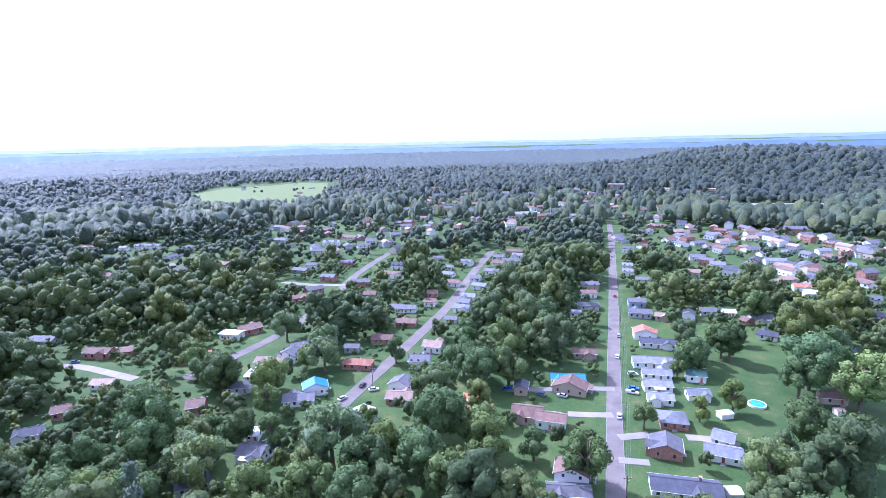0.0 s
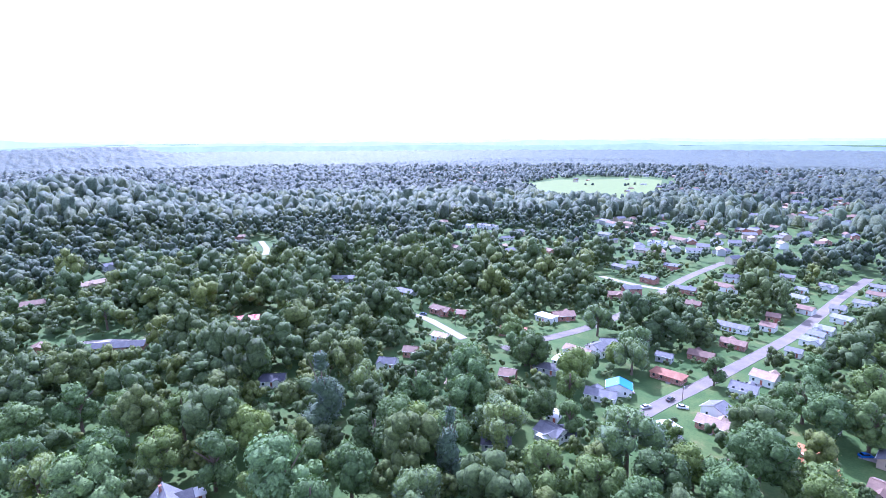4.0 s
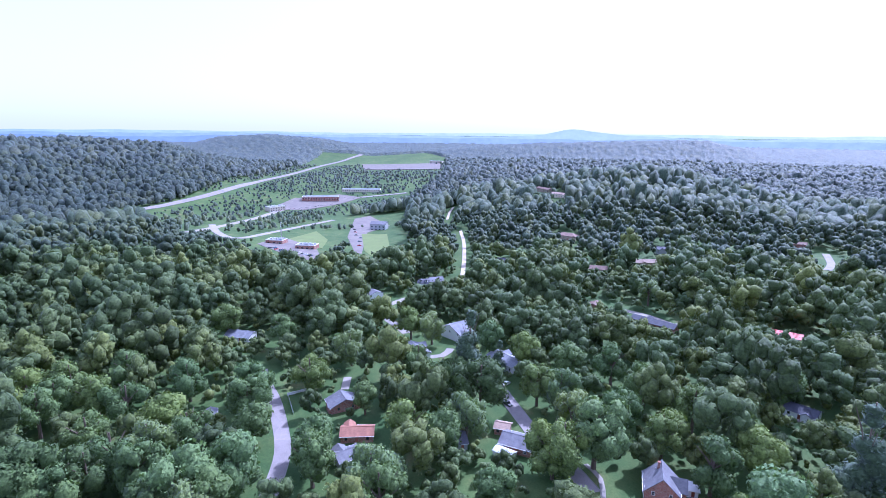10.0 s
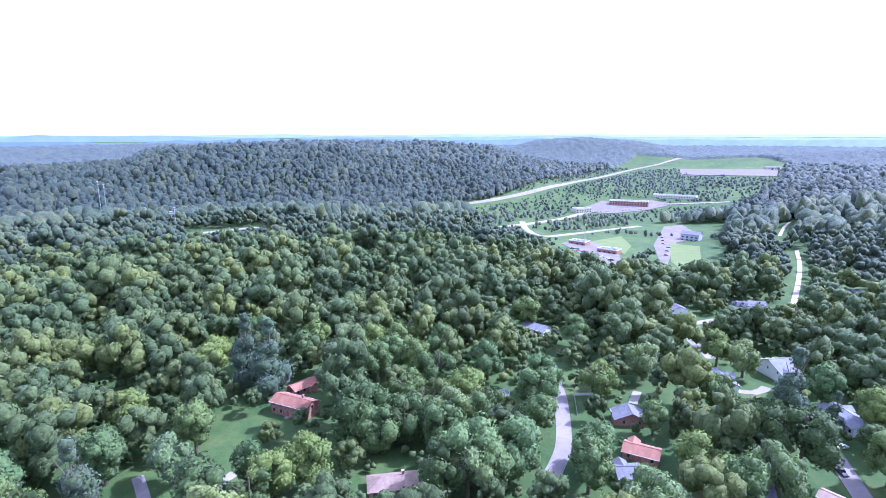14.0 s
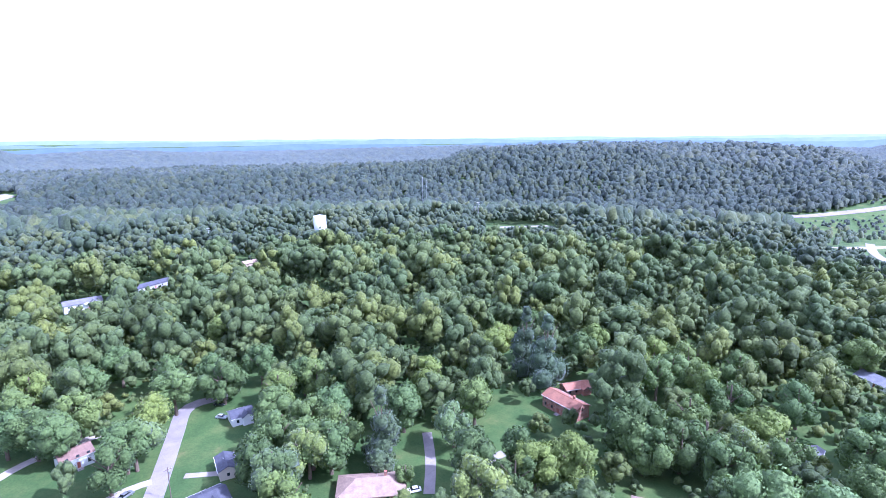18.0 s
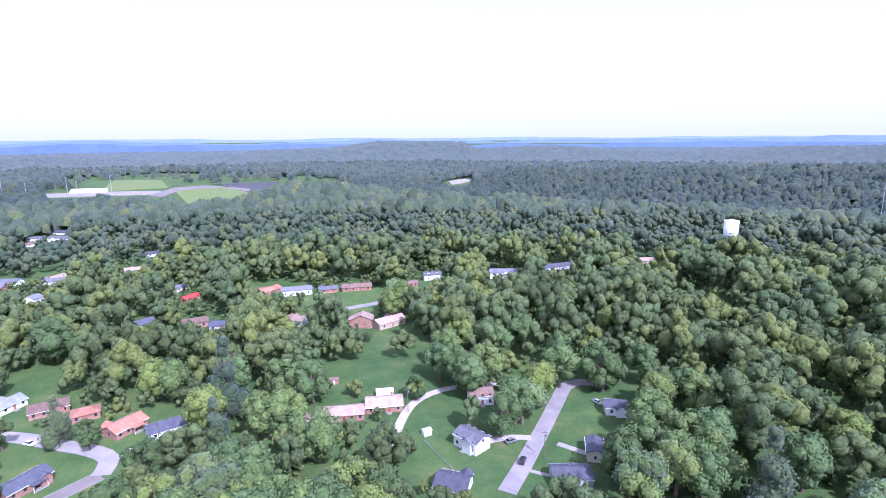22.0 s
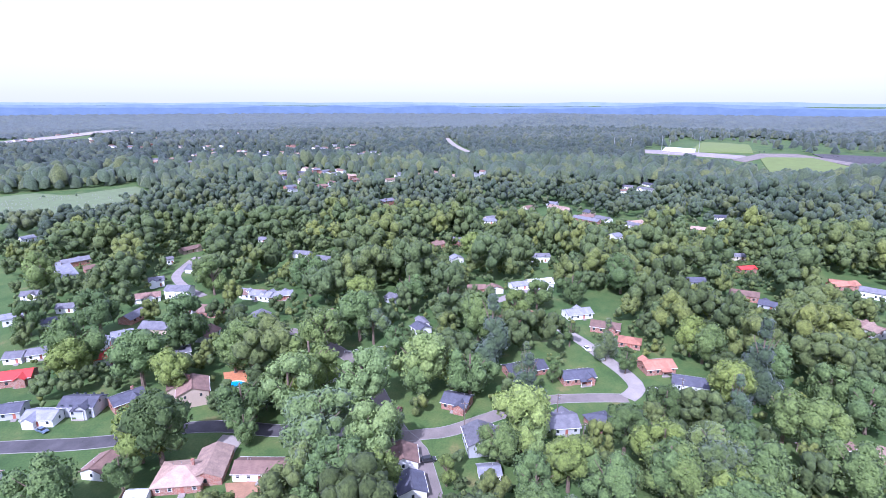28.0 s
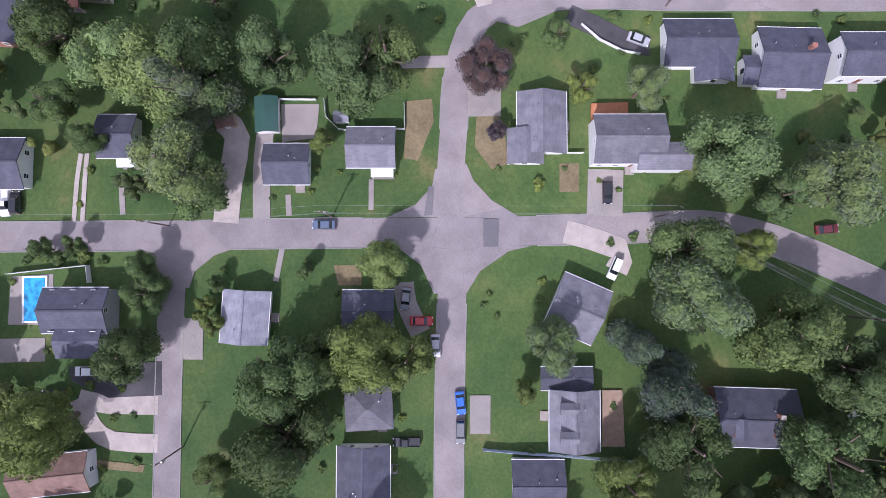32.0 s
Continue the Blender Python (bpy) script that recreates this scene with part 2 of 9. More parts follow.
LEAF_FAR_HAZE = foliage("hill_leaves_haze_tint", (0.048, 0.068, 0.047), True, 0.10, (0.74, 0.86, 1.0), 2.0, 0.1, (1.7, 1.9, 1.8))
LEAF_HAZY = foliage("farther_leaves_haze_tint", (0.058, 0.078, 0.054), True, 0.16, (0.76, 0.87, 1.0), 2.6, 0.1, (1.7, 1.9, 1.7))
LEAF_FARTHEST_HAZE = foliage("farthest_leaves_haze_tint", (0.072, 0.094, 0.072), True, 0.22, (0.80, 0.90, 1.0), 6.0, 0.2, (1.8, 2.0, 2.1))
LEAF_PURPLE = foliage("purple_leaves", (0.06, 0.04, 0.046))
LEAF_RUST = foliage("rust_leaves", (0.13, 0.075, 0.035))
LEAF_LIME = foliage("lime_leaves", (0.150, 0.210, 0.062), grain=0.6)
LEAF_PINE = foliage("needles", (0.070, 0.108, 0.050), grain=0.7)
BARK = surface("bark", (0.16, 0.12, 0.09), 0.9, 0.15, 1.0, 0.35, 0.8, 0.04)
PALE_BARK = surface("pale_dead_bark", (0.42, 0.37, 0.31), 0.9, 0.15, 1.0, 0.3, 0.6, 0.03)
WALLS = {
    "white": surface("white_siding", (0.78, 0.78, 0.77), 0.6, 0.3, 2.0, 0.06, 0.15, tone=0.08),
    "cream": surface("cream_siding", (0.62, 0.55, 0.44), 0.65, 0.3, 2.0, 0.08, 0.15, tone=0.1),
    "grey": surface("grey_siding", (0.42, 0.43, 0.45), 0.65, 0.3, 2.0, 0.08, 0.15, tone=0.1),
    "tan": surface("tan_siding", (0.45, 0.36, 0.28), 0.7, 0.3, 2.0, 0.1, 0.15, tone=0.12),
    "blue": surface("pale_blue_siding", (0.35, 0.45, 0.58), 0.65, 0.3, 2.0, 0.08, 0.15),
    "brick": brick_material(),
}
ROOFS = {
    "grey": shingle_material("grey_shingles", (0.150, 0.148, 0.170)),
    "dark": shingle_material("dark_shingles", (0.08, 0.082, 0.11)),
    "pale": shingle_material("pale_shingles", (0.225, 0.23, 0.265)),
    "brown": shingle_material("brown_shingles", (0.20, 0.125, 0.10)),
    "tan": shingle_material("tan_shingles", (0.36, 0.255, 0.20)),
    "rust": shingle_material("rust_shingles", (0.36, 0.16, 0.105)),
    "red": surface("red_metal_roof", (0.55, 0.05, 0.04), 0.45, 0.5, 3.0, 0.12, 0.1),
    "blue": surface("blue_tarpaulin", (0.05, 0.22, 0.62), 0.5, 0.3, 2.0, 0.15, 0.5),
    "green": surface("green_metal_roof", (0.045, 0.105, 0.088), 0.4, 0.4, 2.0, 0.12, 0.1),
    "white": surface("white_metal_roof", (0.75, 0.76, 0.77), 0.4, 0.4, 2.0, 0.06, 0.1),
}
TRIM = surface("white_trim", (0.8, 0.8, 0.79), 0.5, 0.2, 1.5, 0.05, 0.1)
PANE = glass_material("window_glass", (0.035, 0.045, 0.055))
DOORS = surface("painted_door", (0.30, 0.10, 0.07), 0.5, 0.2, 1.0, 0.15, 0.1, tone=0.5)
WOOD = surface("weathered_timber", (0.32, 0.23, 0.16), 0.8, 0.1, 1.0, 0.3, 0.5)
DECK = surface("orange_deck_boards", (0.48, 0.20, 0.09), 0.7, 0.1, 1.0, 0.25, 0.4)
POLE_WOOD = surface("pole_timber", (0.16, 0.12, 0.10), 0.9, 0.1, 1.0, 0.3, 0.5)
WIRE = surface("grey_cable", (0.22, 0.23, 0.22), 0.6, 0.2, 1.0, 0.1, 0.0)
STEEL = surface("galvanised_steel", (0.55, 0.56, 0.57), 0.4, 0.2, 1.0, 0.15, 0.1, 0.01, 0.8)
TANK_WHITE = surface("white_tank_paint", (0.80, 0.81, 0.82), 0.45, 0.8, 6.0, 0.07, 0.1)
WATER = glass_material("pool_water", (0.03, 0.33, 0.62), 0.04)
LINER = surface("pool_liner", (0.16, 0.48, 0.72), 0.4, 0.5, 2.0, 0.1, 0.1)
RUBBER = surface("tyre_rubber", (0.025, 0.025, 0.025), 0.8, 0.1, 0.5, 0.2, 0.2)
CAR_GLASS = glass_material("car_glass", (0.02, 0.024, 0.028), 0.05)
LAMP_RED = surface("tail_lamp_red", (0.45, 0.02, 0.02), 0.25, 0.1, 0.5, 0.1, 0.0)
LAMP_CLEAR = surface("headlamp_clear", (0.75, 0.77, 0.78), 0.2, 0.1, 0.5, 0.1, 0.0)
PAINTS = {}
for tint, rgb in (("white", (0.8, 0.8, 0.8)), ("silver", (0.5, 0.51, 0.53)), ("grey", (0.18, 0.19, 0.2)), ("black", (0.02, 0.021, 0.024)), ("red", (0.45, 0.02, 0.02)), ("blue", (0.03, 0.14, 0.5)), ("slate", (0.10, 0.14, 0.2)), ("teal", (0.07, 0.17, 0.19)), ("maroon", (0.12, 0.02, 0.025))):
    PAINTS[tint] = surface(tint + "_car_paint", rgb, 0.28, 0.3, 1.5, 0.06, 0.0, metal=0.2 if tint in ("silver", "grey") else 0.0, coat=0.6)


# ---- terrain: a plain with wooded hills ----
HILLS, RIDGES = [], []


def hill(turn, far, high, across, along):
    """A smooth hill: degrees left of +y, distance, height, half-width across and half-depth along the line from the origin."""
    a = radians(turn)
    HILLS.append((-math.sin(a) * far, math.cos(a) * far, high, across, along, a))


def ridge(far, deep, rows):
    """A long ridge at one distance: rows of (degrees left of +y, height)."""
    RIDGES.append((far, deep, [r[0] for r in rows], [r[1] for r in rows]))


hill(97, 930, -26, 230, 330)
hill(101, 1750, -24, 260, 420)
hill(125, 1000, -24, 330, 150)
hill(148, 950, -24, 260, 130)
hill(176, 960, -22, 160, 130)
hill(196, 1250, -15, 200, 200)
hill(140, 560, 7, 200, 110)
hill(222, 1350, 12, 260, 200)
ridge(1550, 300, [(-50.0, 0), (-36.8, 58), (-30.6, 60), (-23.6, 52), (-20.0, 31), (-10.0, 0)])
ridge(850, 165, [(50.0, 0), (55.6, 0), (58.0, 3), (62.7, 25), (66.1, 38), (70.0, 46), (74.8, 37), (78.4, 32), (82.2, 28), (86.7, 19), (90.4, 8), (96.0, 0)])
ridge(1700, 330, [(109.0, 0), (116.5, 57), (123.5, 68), (134.4, 65), (143.9, 55), (150.1, 44), (152.0, 0)])
ridge(2750, 300, [(97.0, 0), (99.0, 44), (102.4, 68), (107.1, 84), (111.8, 70), (116.0, 0)])
ridge(1350, 210, [(124.0, 0), (126.7, 14), (133.3, 34), (143.4, 45), (154.7, 34), (166.6, 19), (178.2, 14), (186.0, 27), (189.5, 1), (193.0, 0)])
ridge(850, 120, [(188.0, 0), (191.3, 0), (196.1, 0), (202.2, 12), (208.2, 19), (214.1, 6), (221.0, 0), (222.0, 0)])
ridge(2600, 260, [(112.0, 0), (123.6, 68), (133.4, 46), (149.0, 63), (163.0, 52), (172.4, 30), (182.3, 61), (192.8, 45), (200.1, 40), (205.0, 0)])
ridge(2400, 260, [(190.0, 0), (191.6, 47), (202.1, 64), (212.7, 52), (220.6, 25), (229.8, 47), (240.0, 55), (250.0, 0)])
ridge(2500, 250, [(58.0, 0), (60.0, 41), (63.7, 77), (71.0, 69), (79.8, 55), (88.1, 27), (100.0, 0)])


def terrain(x, y):
    x, y = np.asarray(x, float), np.asarray(y, float)
    d = np.hypot(x, y)
    z = np.zeros_like(d)
    for hx, hy, high, across, along, a in HILLS:
        u = (x - hx) * math.cos(a) + (y - hy) * math.sin(a)
        v = -(x - hx) * math.sin(a) + (y - hy) * math.cos(a)
        z = z + high * np.exp(-0.5 * ((u / across) ** 2 + (v / along) ** 2))
    turn = np.degrees(np.arctan2(-x, y)) % 360
    for far, deep, where, high in RIDGES:
        z = z + np.interp((turn - where[0] + 180) % 360 - 180, [q - where[0] for q in where], high, left=0, right=0) * np.exp(-(((d - far) / deep) ** 2))
    return z + np.clip((d - 3300) / 1300, 0, 1) ** 1.5 * 84


def ground_z(x, y):
    return float(terrain(x, y))

# ---- building blocks ----
def link_mesh(name, verts, faces, materials, smooth=False):
    me = bpy.data.meshes.new(name)
    me.from_pydata([tuple(v) for v in verts], [], faces)
    for m in materials if isinstance(materials, (list, tuple)) else (materials,):
        me.materials.append(m)
    if smooth:
        me.polygons.foreach_set("use_smooth", [True] * len(me.polygons))
    return me


def part(name, me, parent, label="", place=None):
    """One mesh as ONE object under a thing or a part."""
    ob = new(name, me)
    ob.parent = parent
    if place is not None:
        ob.matrix_basis = place
    if label:
        ob["label"] = label
    return ob


def from_bm(name, bm, material, smooth=False):
    me = bpy.data.meshes.new(name)
    bm.to_mesh(me)
    bm.free()
    me.materials.append(material)
    if smooth:
        me.polygons.foreach_set("use_smooth", [True] * len(me.polygons))
    return me


def box(x0, x1, y0, y1, z0, z1):
    v = [(x, y, z) for z in (z0, z1) for y in (y0, y1) for x in (x0, x1)]
    return v, [(0, 2, 3, 1), (4, 5, 7, 6), (0, 1, 5, 4), (1, 3, 7, 5), (3, 2, 6, 7), (2, 0, 4, 6)]


def joined(*lumps):
    verts, faces = [], []
    for v, f in lumps:
        k = len(verts)
        verts += v
        faces += [tuple(i + k for i in q) for q in f]
    return verts, faces


BEVELLED = {}


def slab(name, x0, x1, y0, y1, z0, z1, material, bevel=0.0):
    if not bevel:
        return link_mesh(name, *box(x0, x1, y0, y1, z0, z1), material)
    bm = bmesh.new()
    v, f = box(x0, x1, y0, y1, z0, z1)
    bv = [bm.verts.new(p) for p in v]
    for q in f:
        bm.faces.new([bv[i] for i in q])
    bmesh.ops.bevel(bm, geom=bm.edges[:], offset=bevel, segments=1, affect="EDGES")
    return from_bm(name, bm, material)


def tube(points, radius, sides=6, taper=1.0):
    """A bent round bar through points."""
    verts, faces, n = [], [], len(points)
    for i, p in enumerate(points):
        p = Vector(p)
        t = (Vector(points[min(i + 1, n - 1)]) - Vector(points[max(i - 1, 0)])).normalized()
        u = t.orthogonal().normalized()
        w = t.cross(u)
        r = radius * (1 + (taper - 1) * i / (n - 1))
        verts += [tuple(p + (u * math.cos(a) + w * math.sin(a)) * r) for a in [2 * math.pi * k / sides for k in range(sides)]]
    for i in range(n - 1):
        for k in range(sides):
            a, b = i * sides + k, i * sides + (k + 1) % sides
            faces.append((a, b, b + sides, a + sides))
    faces.append(tuple(range(sides - 1, -1, -1)))
    faces.append(tuple(range((n - 1) * sides, n * sides)))
    return verts, faces


CLEAR = []  # x, y, radius kept free of scattered trees


def clear(x, y, r):
    CLEAR.append((x, y, r))


def sight_line(x, y, r):
    """The verge lies open on the side of the slope below a street."""
    d = math.hypot(x, y)
    if d > 120:
        for k in (1, 2) if d > 170 else (1,):
            clear(x - x / d * (r + 7 * k - 3), y - y / d * (r + 7 * k - 3), min(r, 6) * (1.1 - 0.15 * k))


SIGHTS = {}  # by whole degree of heading: distance, heading, half-width of what stands open to the view from the hilltop


def low_growth(x, y, half, hidden=2.4):
    """In front of a house only young trees grow."""
    d, turn = math.hypot(x, y), math.degrees(math.atan2(-x, y)) % 360
    for k in range(int(turn) - 4, int(turn) + 5):
        SIGHTS.setdefault(k % 360, []).append((d, turn, half, hidden))


def growth_limit(x, y, r):
    """The height to which a tree of radius r may grow at this spot."""
    d, turn = math.hypot(x, y), math.degrees(math.atan2(-x, y)) % 360
    limit = 99.0
    for far, heading, half, hidden in SIGHTS.get(int(turn), ()):
        if d < far + half:
            off = abs((turn - heading + 180) % 360 - 180)
            if d * radians(off) < r * 0.68 + half * 0.5 * d / far:
                limit = min(limit, (far - d) * EYE[2] / far + hidden)
    return limit


def smooth_line(points, step=4.0):
    pts = [Vector((*p, 0)) for p in points]
    out = []
    for i in range(len(pts) - 1):
        p0, p1, p2, p3 = pts[max(i - 1, 0)], pts[i], pts[i + 1], pts[min(i + 2, len(pts) - 1)]
        n = max(2, int((p2 - p1).length / step))
        for k in range(n):
            t = k / n
            out.append(0.5 * ((2 * p1) + (p2 - p0) * t + (2 * p0 - 5 * p1 + 4 * p2 - p3) * t * t + (3 * p1 - p0 - 3 * p2 + p3) * t ** 3))
    out.append(pts[-1])
    return out


LIFTS = {"n": 0}
JUNCTIONS = [(8, -4, 15), (18, 52, 11), (44, -16, 10), (8, 8, 10)]  # where the kerbs give way


def strip(name, points, width, material, label, lift=0.06, kerb=False, margin=3.0, category="road"):
    """A paved strip that follows the ground, with a sunk edge on both sides."""
    LIFTS["n"] += 1
    lift += 0.0042 * (LIFTS["n"] % 13)
    line = smooth_line(points)
    verts, faces = [], []
    for i, p in enumerate(line):
        t = line[min(i + 1, len(line) - 1)] - line[max(i - 1, 0)]
        s = Vector((-t.y, t.x, 0)).normalized() * (width / 2)
        for q, dz in ((p + s * 1.02, -0.5), (p + s, lift), (p + s * 0.4, lift + 0.03), (p - s * 0.4, lift + 0.03), (p - s, lift), (p - s * 1.02, -0.5)):
            verts.append((q.x, q.y, ground_z(q.x, q.y) + dz + max(0, math.hypot(q.x, q.y) - 420) * 0.0012))
        clear(p.x, p.y, width / 2 + margin)
        if p.length > 420:
            low_growth(p.x, p.y, 6.0, 0.5)
        elif i % 2 == 0:
            sight_line(p.x, p.y, width / 2 + 1)
    for i in range(len(line) - 1):
        for k in range(5):
            a = i * 6 + k
            faces.append((a, a + 6, a + 7, a + 1))
    ob = tagged(new(name, link_mesh(name, verts, faces, material)), label, category, kind="structure")
    if kerb:
        for side in (1, -1):
            kv, kf = [], []
            for i, p in enumerate(line):
                t = line[min(i + 1, len(line) - 1)] - line[max(i - 1, 0)]
                s = Vector((-t.y, t.x, 0)).normalized() * side
                for off, dz in ((width / 2, -0.3), (width / 2, lift + 0.09), (width / 2 + 0.18, lift + 0.09), (width / 2 + 0.2, -0.3)):
                    q = p + s * off
                    kv.append((q.x, q.y, ground_z(q.x, q.y) + dz))
            for i in range(len(line) - 1):
                if any((line[i] - Vector((jx, jy, 0))).length < jr for jx, jy, jr in JUNCTIONS):
                    continue
                for k in range(3):
                    a = i * 4 + k
                    kf.append((a, a + 4, a + 5, a + 1) if side < 0 else (a, a + 1, a + 5, a + 4))
            part("kerb", link_mesh("kerb", kv, kf, KERB), ob, "worn concrete kerb")
    return ob


def patch(name, corners, material, label, category="pavement", lift=0.09, margin=1.0):
    """A flat paved or bare area with the given outline."""
    LIFTS["n"] += 1
    lift += 0.0042 * (LIFTS["n"] % 11)
    n = len(corners)
    bm = bmesh.new()
    top = bm.faces.new([bm.verts.new((x, y, 0)) for x, y in corners])
    if top.calc_area() > 900:
        bmesh.ops.triangulate(bm, faces=bm.faces[:])
        for _ in range(3):
            bmesh.ops.subdivide_edges(bm, edges=bm.edges[:], cuts=1, use_grid_fill=True)
    bm.normal_update()
    if sum(q.normal.z for q in bm.faces) < 0:
        bmesh.ops.reverse_faces(bm, faces=bm.faces[:])
    rim = bmesh.ops.extrude_edge_only(bm, edges=[e for e in bm.edges if e.is_boundary])
    low = {v for v in rim["geom"] if isinstance(v, bmesh.types.BMVert)}
    for v in bm.verts:
        v.co.z = ground_z(v.co.x, v.co.y) + (-0.4 if v in low else lift + max(0, math.hypot(v.co.x, v.co.y) - 420) * 0.0012)
    cx, cy = sum(c[0] for c in corners) / n, sum(c[1] for c in corners) / n
    parkland = name in ("golf_course", "cemetery_lawn")  # trees stand about on the grass
    if not parkland:
        clear(cx, cy, margin + 0.8 * min(math.hypot(x - cx, y - cy) for x, y in corners))
    for x, y in corners:
        if not parkland:
            clear((x + cx) / 2, (y + cy) / 2, margin + 2)
        if math.hypot(cx, cy) > 400:
            low_growth((x + cx) / 2, (y + cy) / 2, 0.6 * math.hypot(x - cx, y - cy), 6.0 if parkland else 0.5)
    return tagged(new(name, from_bm(name, bm, material)), label, category, kind="structure")

# ---- houses ----
WINDOW = {}


def window_on(parent, place, wide=0.95, high=1.25, fine=True):
    key = (wide, high)
    if key not in WINDOW:
        a, b, f = wide / 2, high / 2, 0.09
        frame_mesh = link_mesh("window_frame", *joined(box(-a - f, a + f, -0.06, 0.02, b, b + f), box(-a - f, a + f, -0.09, 0.02, -b - f, -b), box(-a - f, -a, -0.06, 0.02, -b, b), box(a, a + f, -0.06, 0.02, -b, b), box(-a, a, -0.05, 0.02, -0.03, 0.03)), TRIM)
        WINDOW[key] = frame_mesh, slab("pane", -a, a, -0.025, 0.015, -b, b, PANE)
    frame_mesh, pane_mesh = WINDOW[key]
    if fine:
        w = part("window", frame_mesh, parent, "", place)
        part("pane", pane_mesh, w)
    else:
        part("window", pane_mesh, parent, "", place)


def gable(w, d, high, pitch, over, thick, material, hip=False, cross=None):
    """Roof over w (along the ridge) by d, and the rise of its ridge."""
    rise = d / 2 * pitch
    a, b = w / 2 + over, d / 2 + over
    drop = over * pitch
    if hip:
        r = max(0.2, w / 2 - d / 2)
        top = [(-a, -b, high - drop), (a, -b, high - drop), (a, b, high - drop), (-a, b, high - drop), (-r, 0, high + rise), (r, 0, high + rise)]
        low = [(x, y, z - thick) for x, y, z in top[:4]]
        faces = [(0, 1, 5, 4), (1, 2, 5), (2, 3, 4, 5), (3, 0, 4), (0, 6, 7, 1), (1, 7, 8, 2), (2, 8, 9, 3), (3, 9, 6, 0), (9, 8, 7, 6)]
        return link_mesh("roof", top + low, faces, [material]), rise
    top = [(-a, -b, high - drop), (a, -b, high - drop), (a, 0, high + rise), (-a, 0, high + rise), (-a, b, high - drop), (a, b, high - drop)]
    low = [(x, y, z - thick) for x, y, z in top]
    faces = [(0, 1, 2, 3), (3, 2, 5, 4), (7, 6, 9, 8), (8, 9, 10, 11), (0, 6, 7, 1), (5, 11, 10, 4), (1, 7, 8, 2), (2, 8, 11, 5), (0, 3, 9, 6), (3, 4, 10, 9)]
    verts = top + low
    if cross:  # a front gable: its place along the wall, width, side, reach
        cx, cw, side, reach = cross
        y0, y1, half, peak = side * (d / 2 + reach + 0.35), side * d * 0.08, cw / 2 + 0.35, min(cw / 2 * (pitch + 0.25), rise * 0.85)
        eave = high - 0.25 * pitch
        verts = verts + [(cx - half, y0, eave), (cx, y0, eave + peak + 0.2), (cx + half, y0, eave), (cx - half, y1, eave), (cx, y1, eave + peak + 0.2), (cx + half, y1, eave)]
        verts = verts + [(x, y, z - thick) for x, y, z in verts[12:15]]
        quads = [(12, 13, 16, 15), (13, 14, 17, 16), (12, 18, 19, 13), (13, 19, 20, 14), (15, 18, 12), (14, 20, 17)]
        faces = faces + (quads if side < 0 else [tuple(reversed(q)) for q in quads])
    return link_mesh("roof", verts, faces, [material]), rise


def walls_mesh(w, d, high, pitch, hip, material, cross=None):
    a, b, rise = w / 2, d / 2, d / 2 * pitch - 0.05
    v = [(-a, -b, -1.2), (a, -b, -1.2), (a, b, -1.2), (-a, b, -1.2), (-a, -b, high), (a, -b, high), (a, b, high), (-a, b, high)]
    f = [(0, 1, 5, 4), (2, 3, 7, 6)]
    if hip:
        f += [(1, 2, 6, 5), (3, 0, 4, 7)]
    else:
        v += [(a, 0, high + rise), (-a, 0, high + rise)]
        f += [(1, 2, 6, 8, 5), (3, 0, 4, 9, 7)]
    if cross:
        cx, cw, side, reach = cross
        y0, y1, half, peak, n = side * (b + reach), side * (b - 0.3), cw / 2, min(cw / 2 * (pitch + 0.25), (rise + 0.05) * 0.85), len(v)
        v += [(cx - half, y0, -1.2), (cx + half, y0, -1.2), (cx + half, y0, high), (cx, y0, high + peak), (cx - half, y0, high), (cx - half, y1, -1.2), (cx - half, y1, high), (cx + half, y1, -1.2), (cx + half, y1, high)]
        sides = [(n, n + 1, n + 2, n + 3, n + 4), (n + 5, n, n + 4, n + 6), (n + 1, n + 7, n + 8, n + 2)]
        f += sides if side < 0 else [tuple(reversed(q)) for q in sides]
    return link_mesh("wall", v, f, material)


ROOF_WORDS = {"grey": "grey shingle", "dark": "dark charcoal shingle", "pale": "pale grey shingle", "brown": "brown shingle", "tan": "tan shingle", "rust": "rust-brown shingle", "red": "red metal", "blue": "blue tarpaulin", "green": "green metal", "white": "white metal"}
WALL_WORDS = {"white": "white-sided", "cream": "cream-sided", "grey": "grey-sided", "tan": "tan-sided", "blue": "pale-blue-sided", "brick": "red brick"}
HOUSES = []


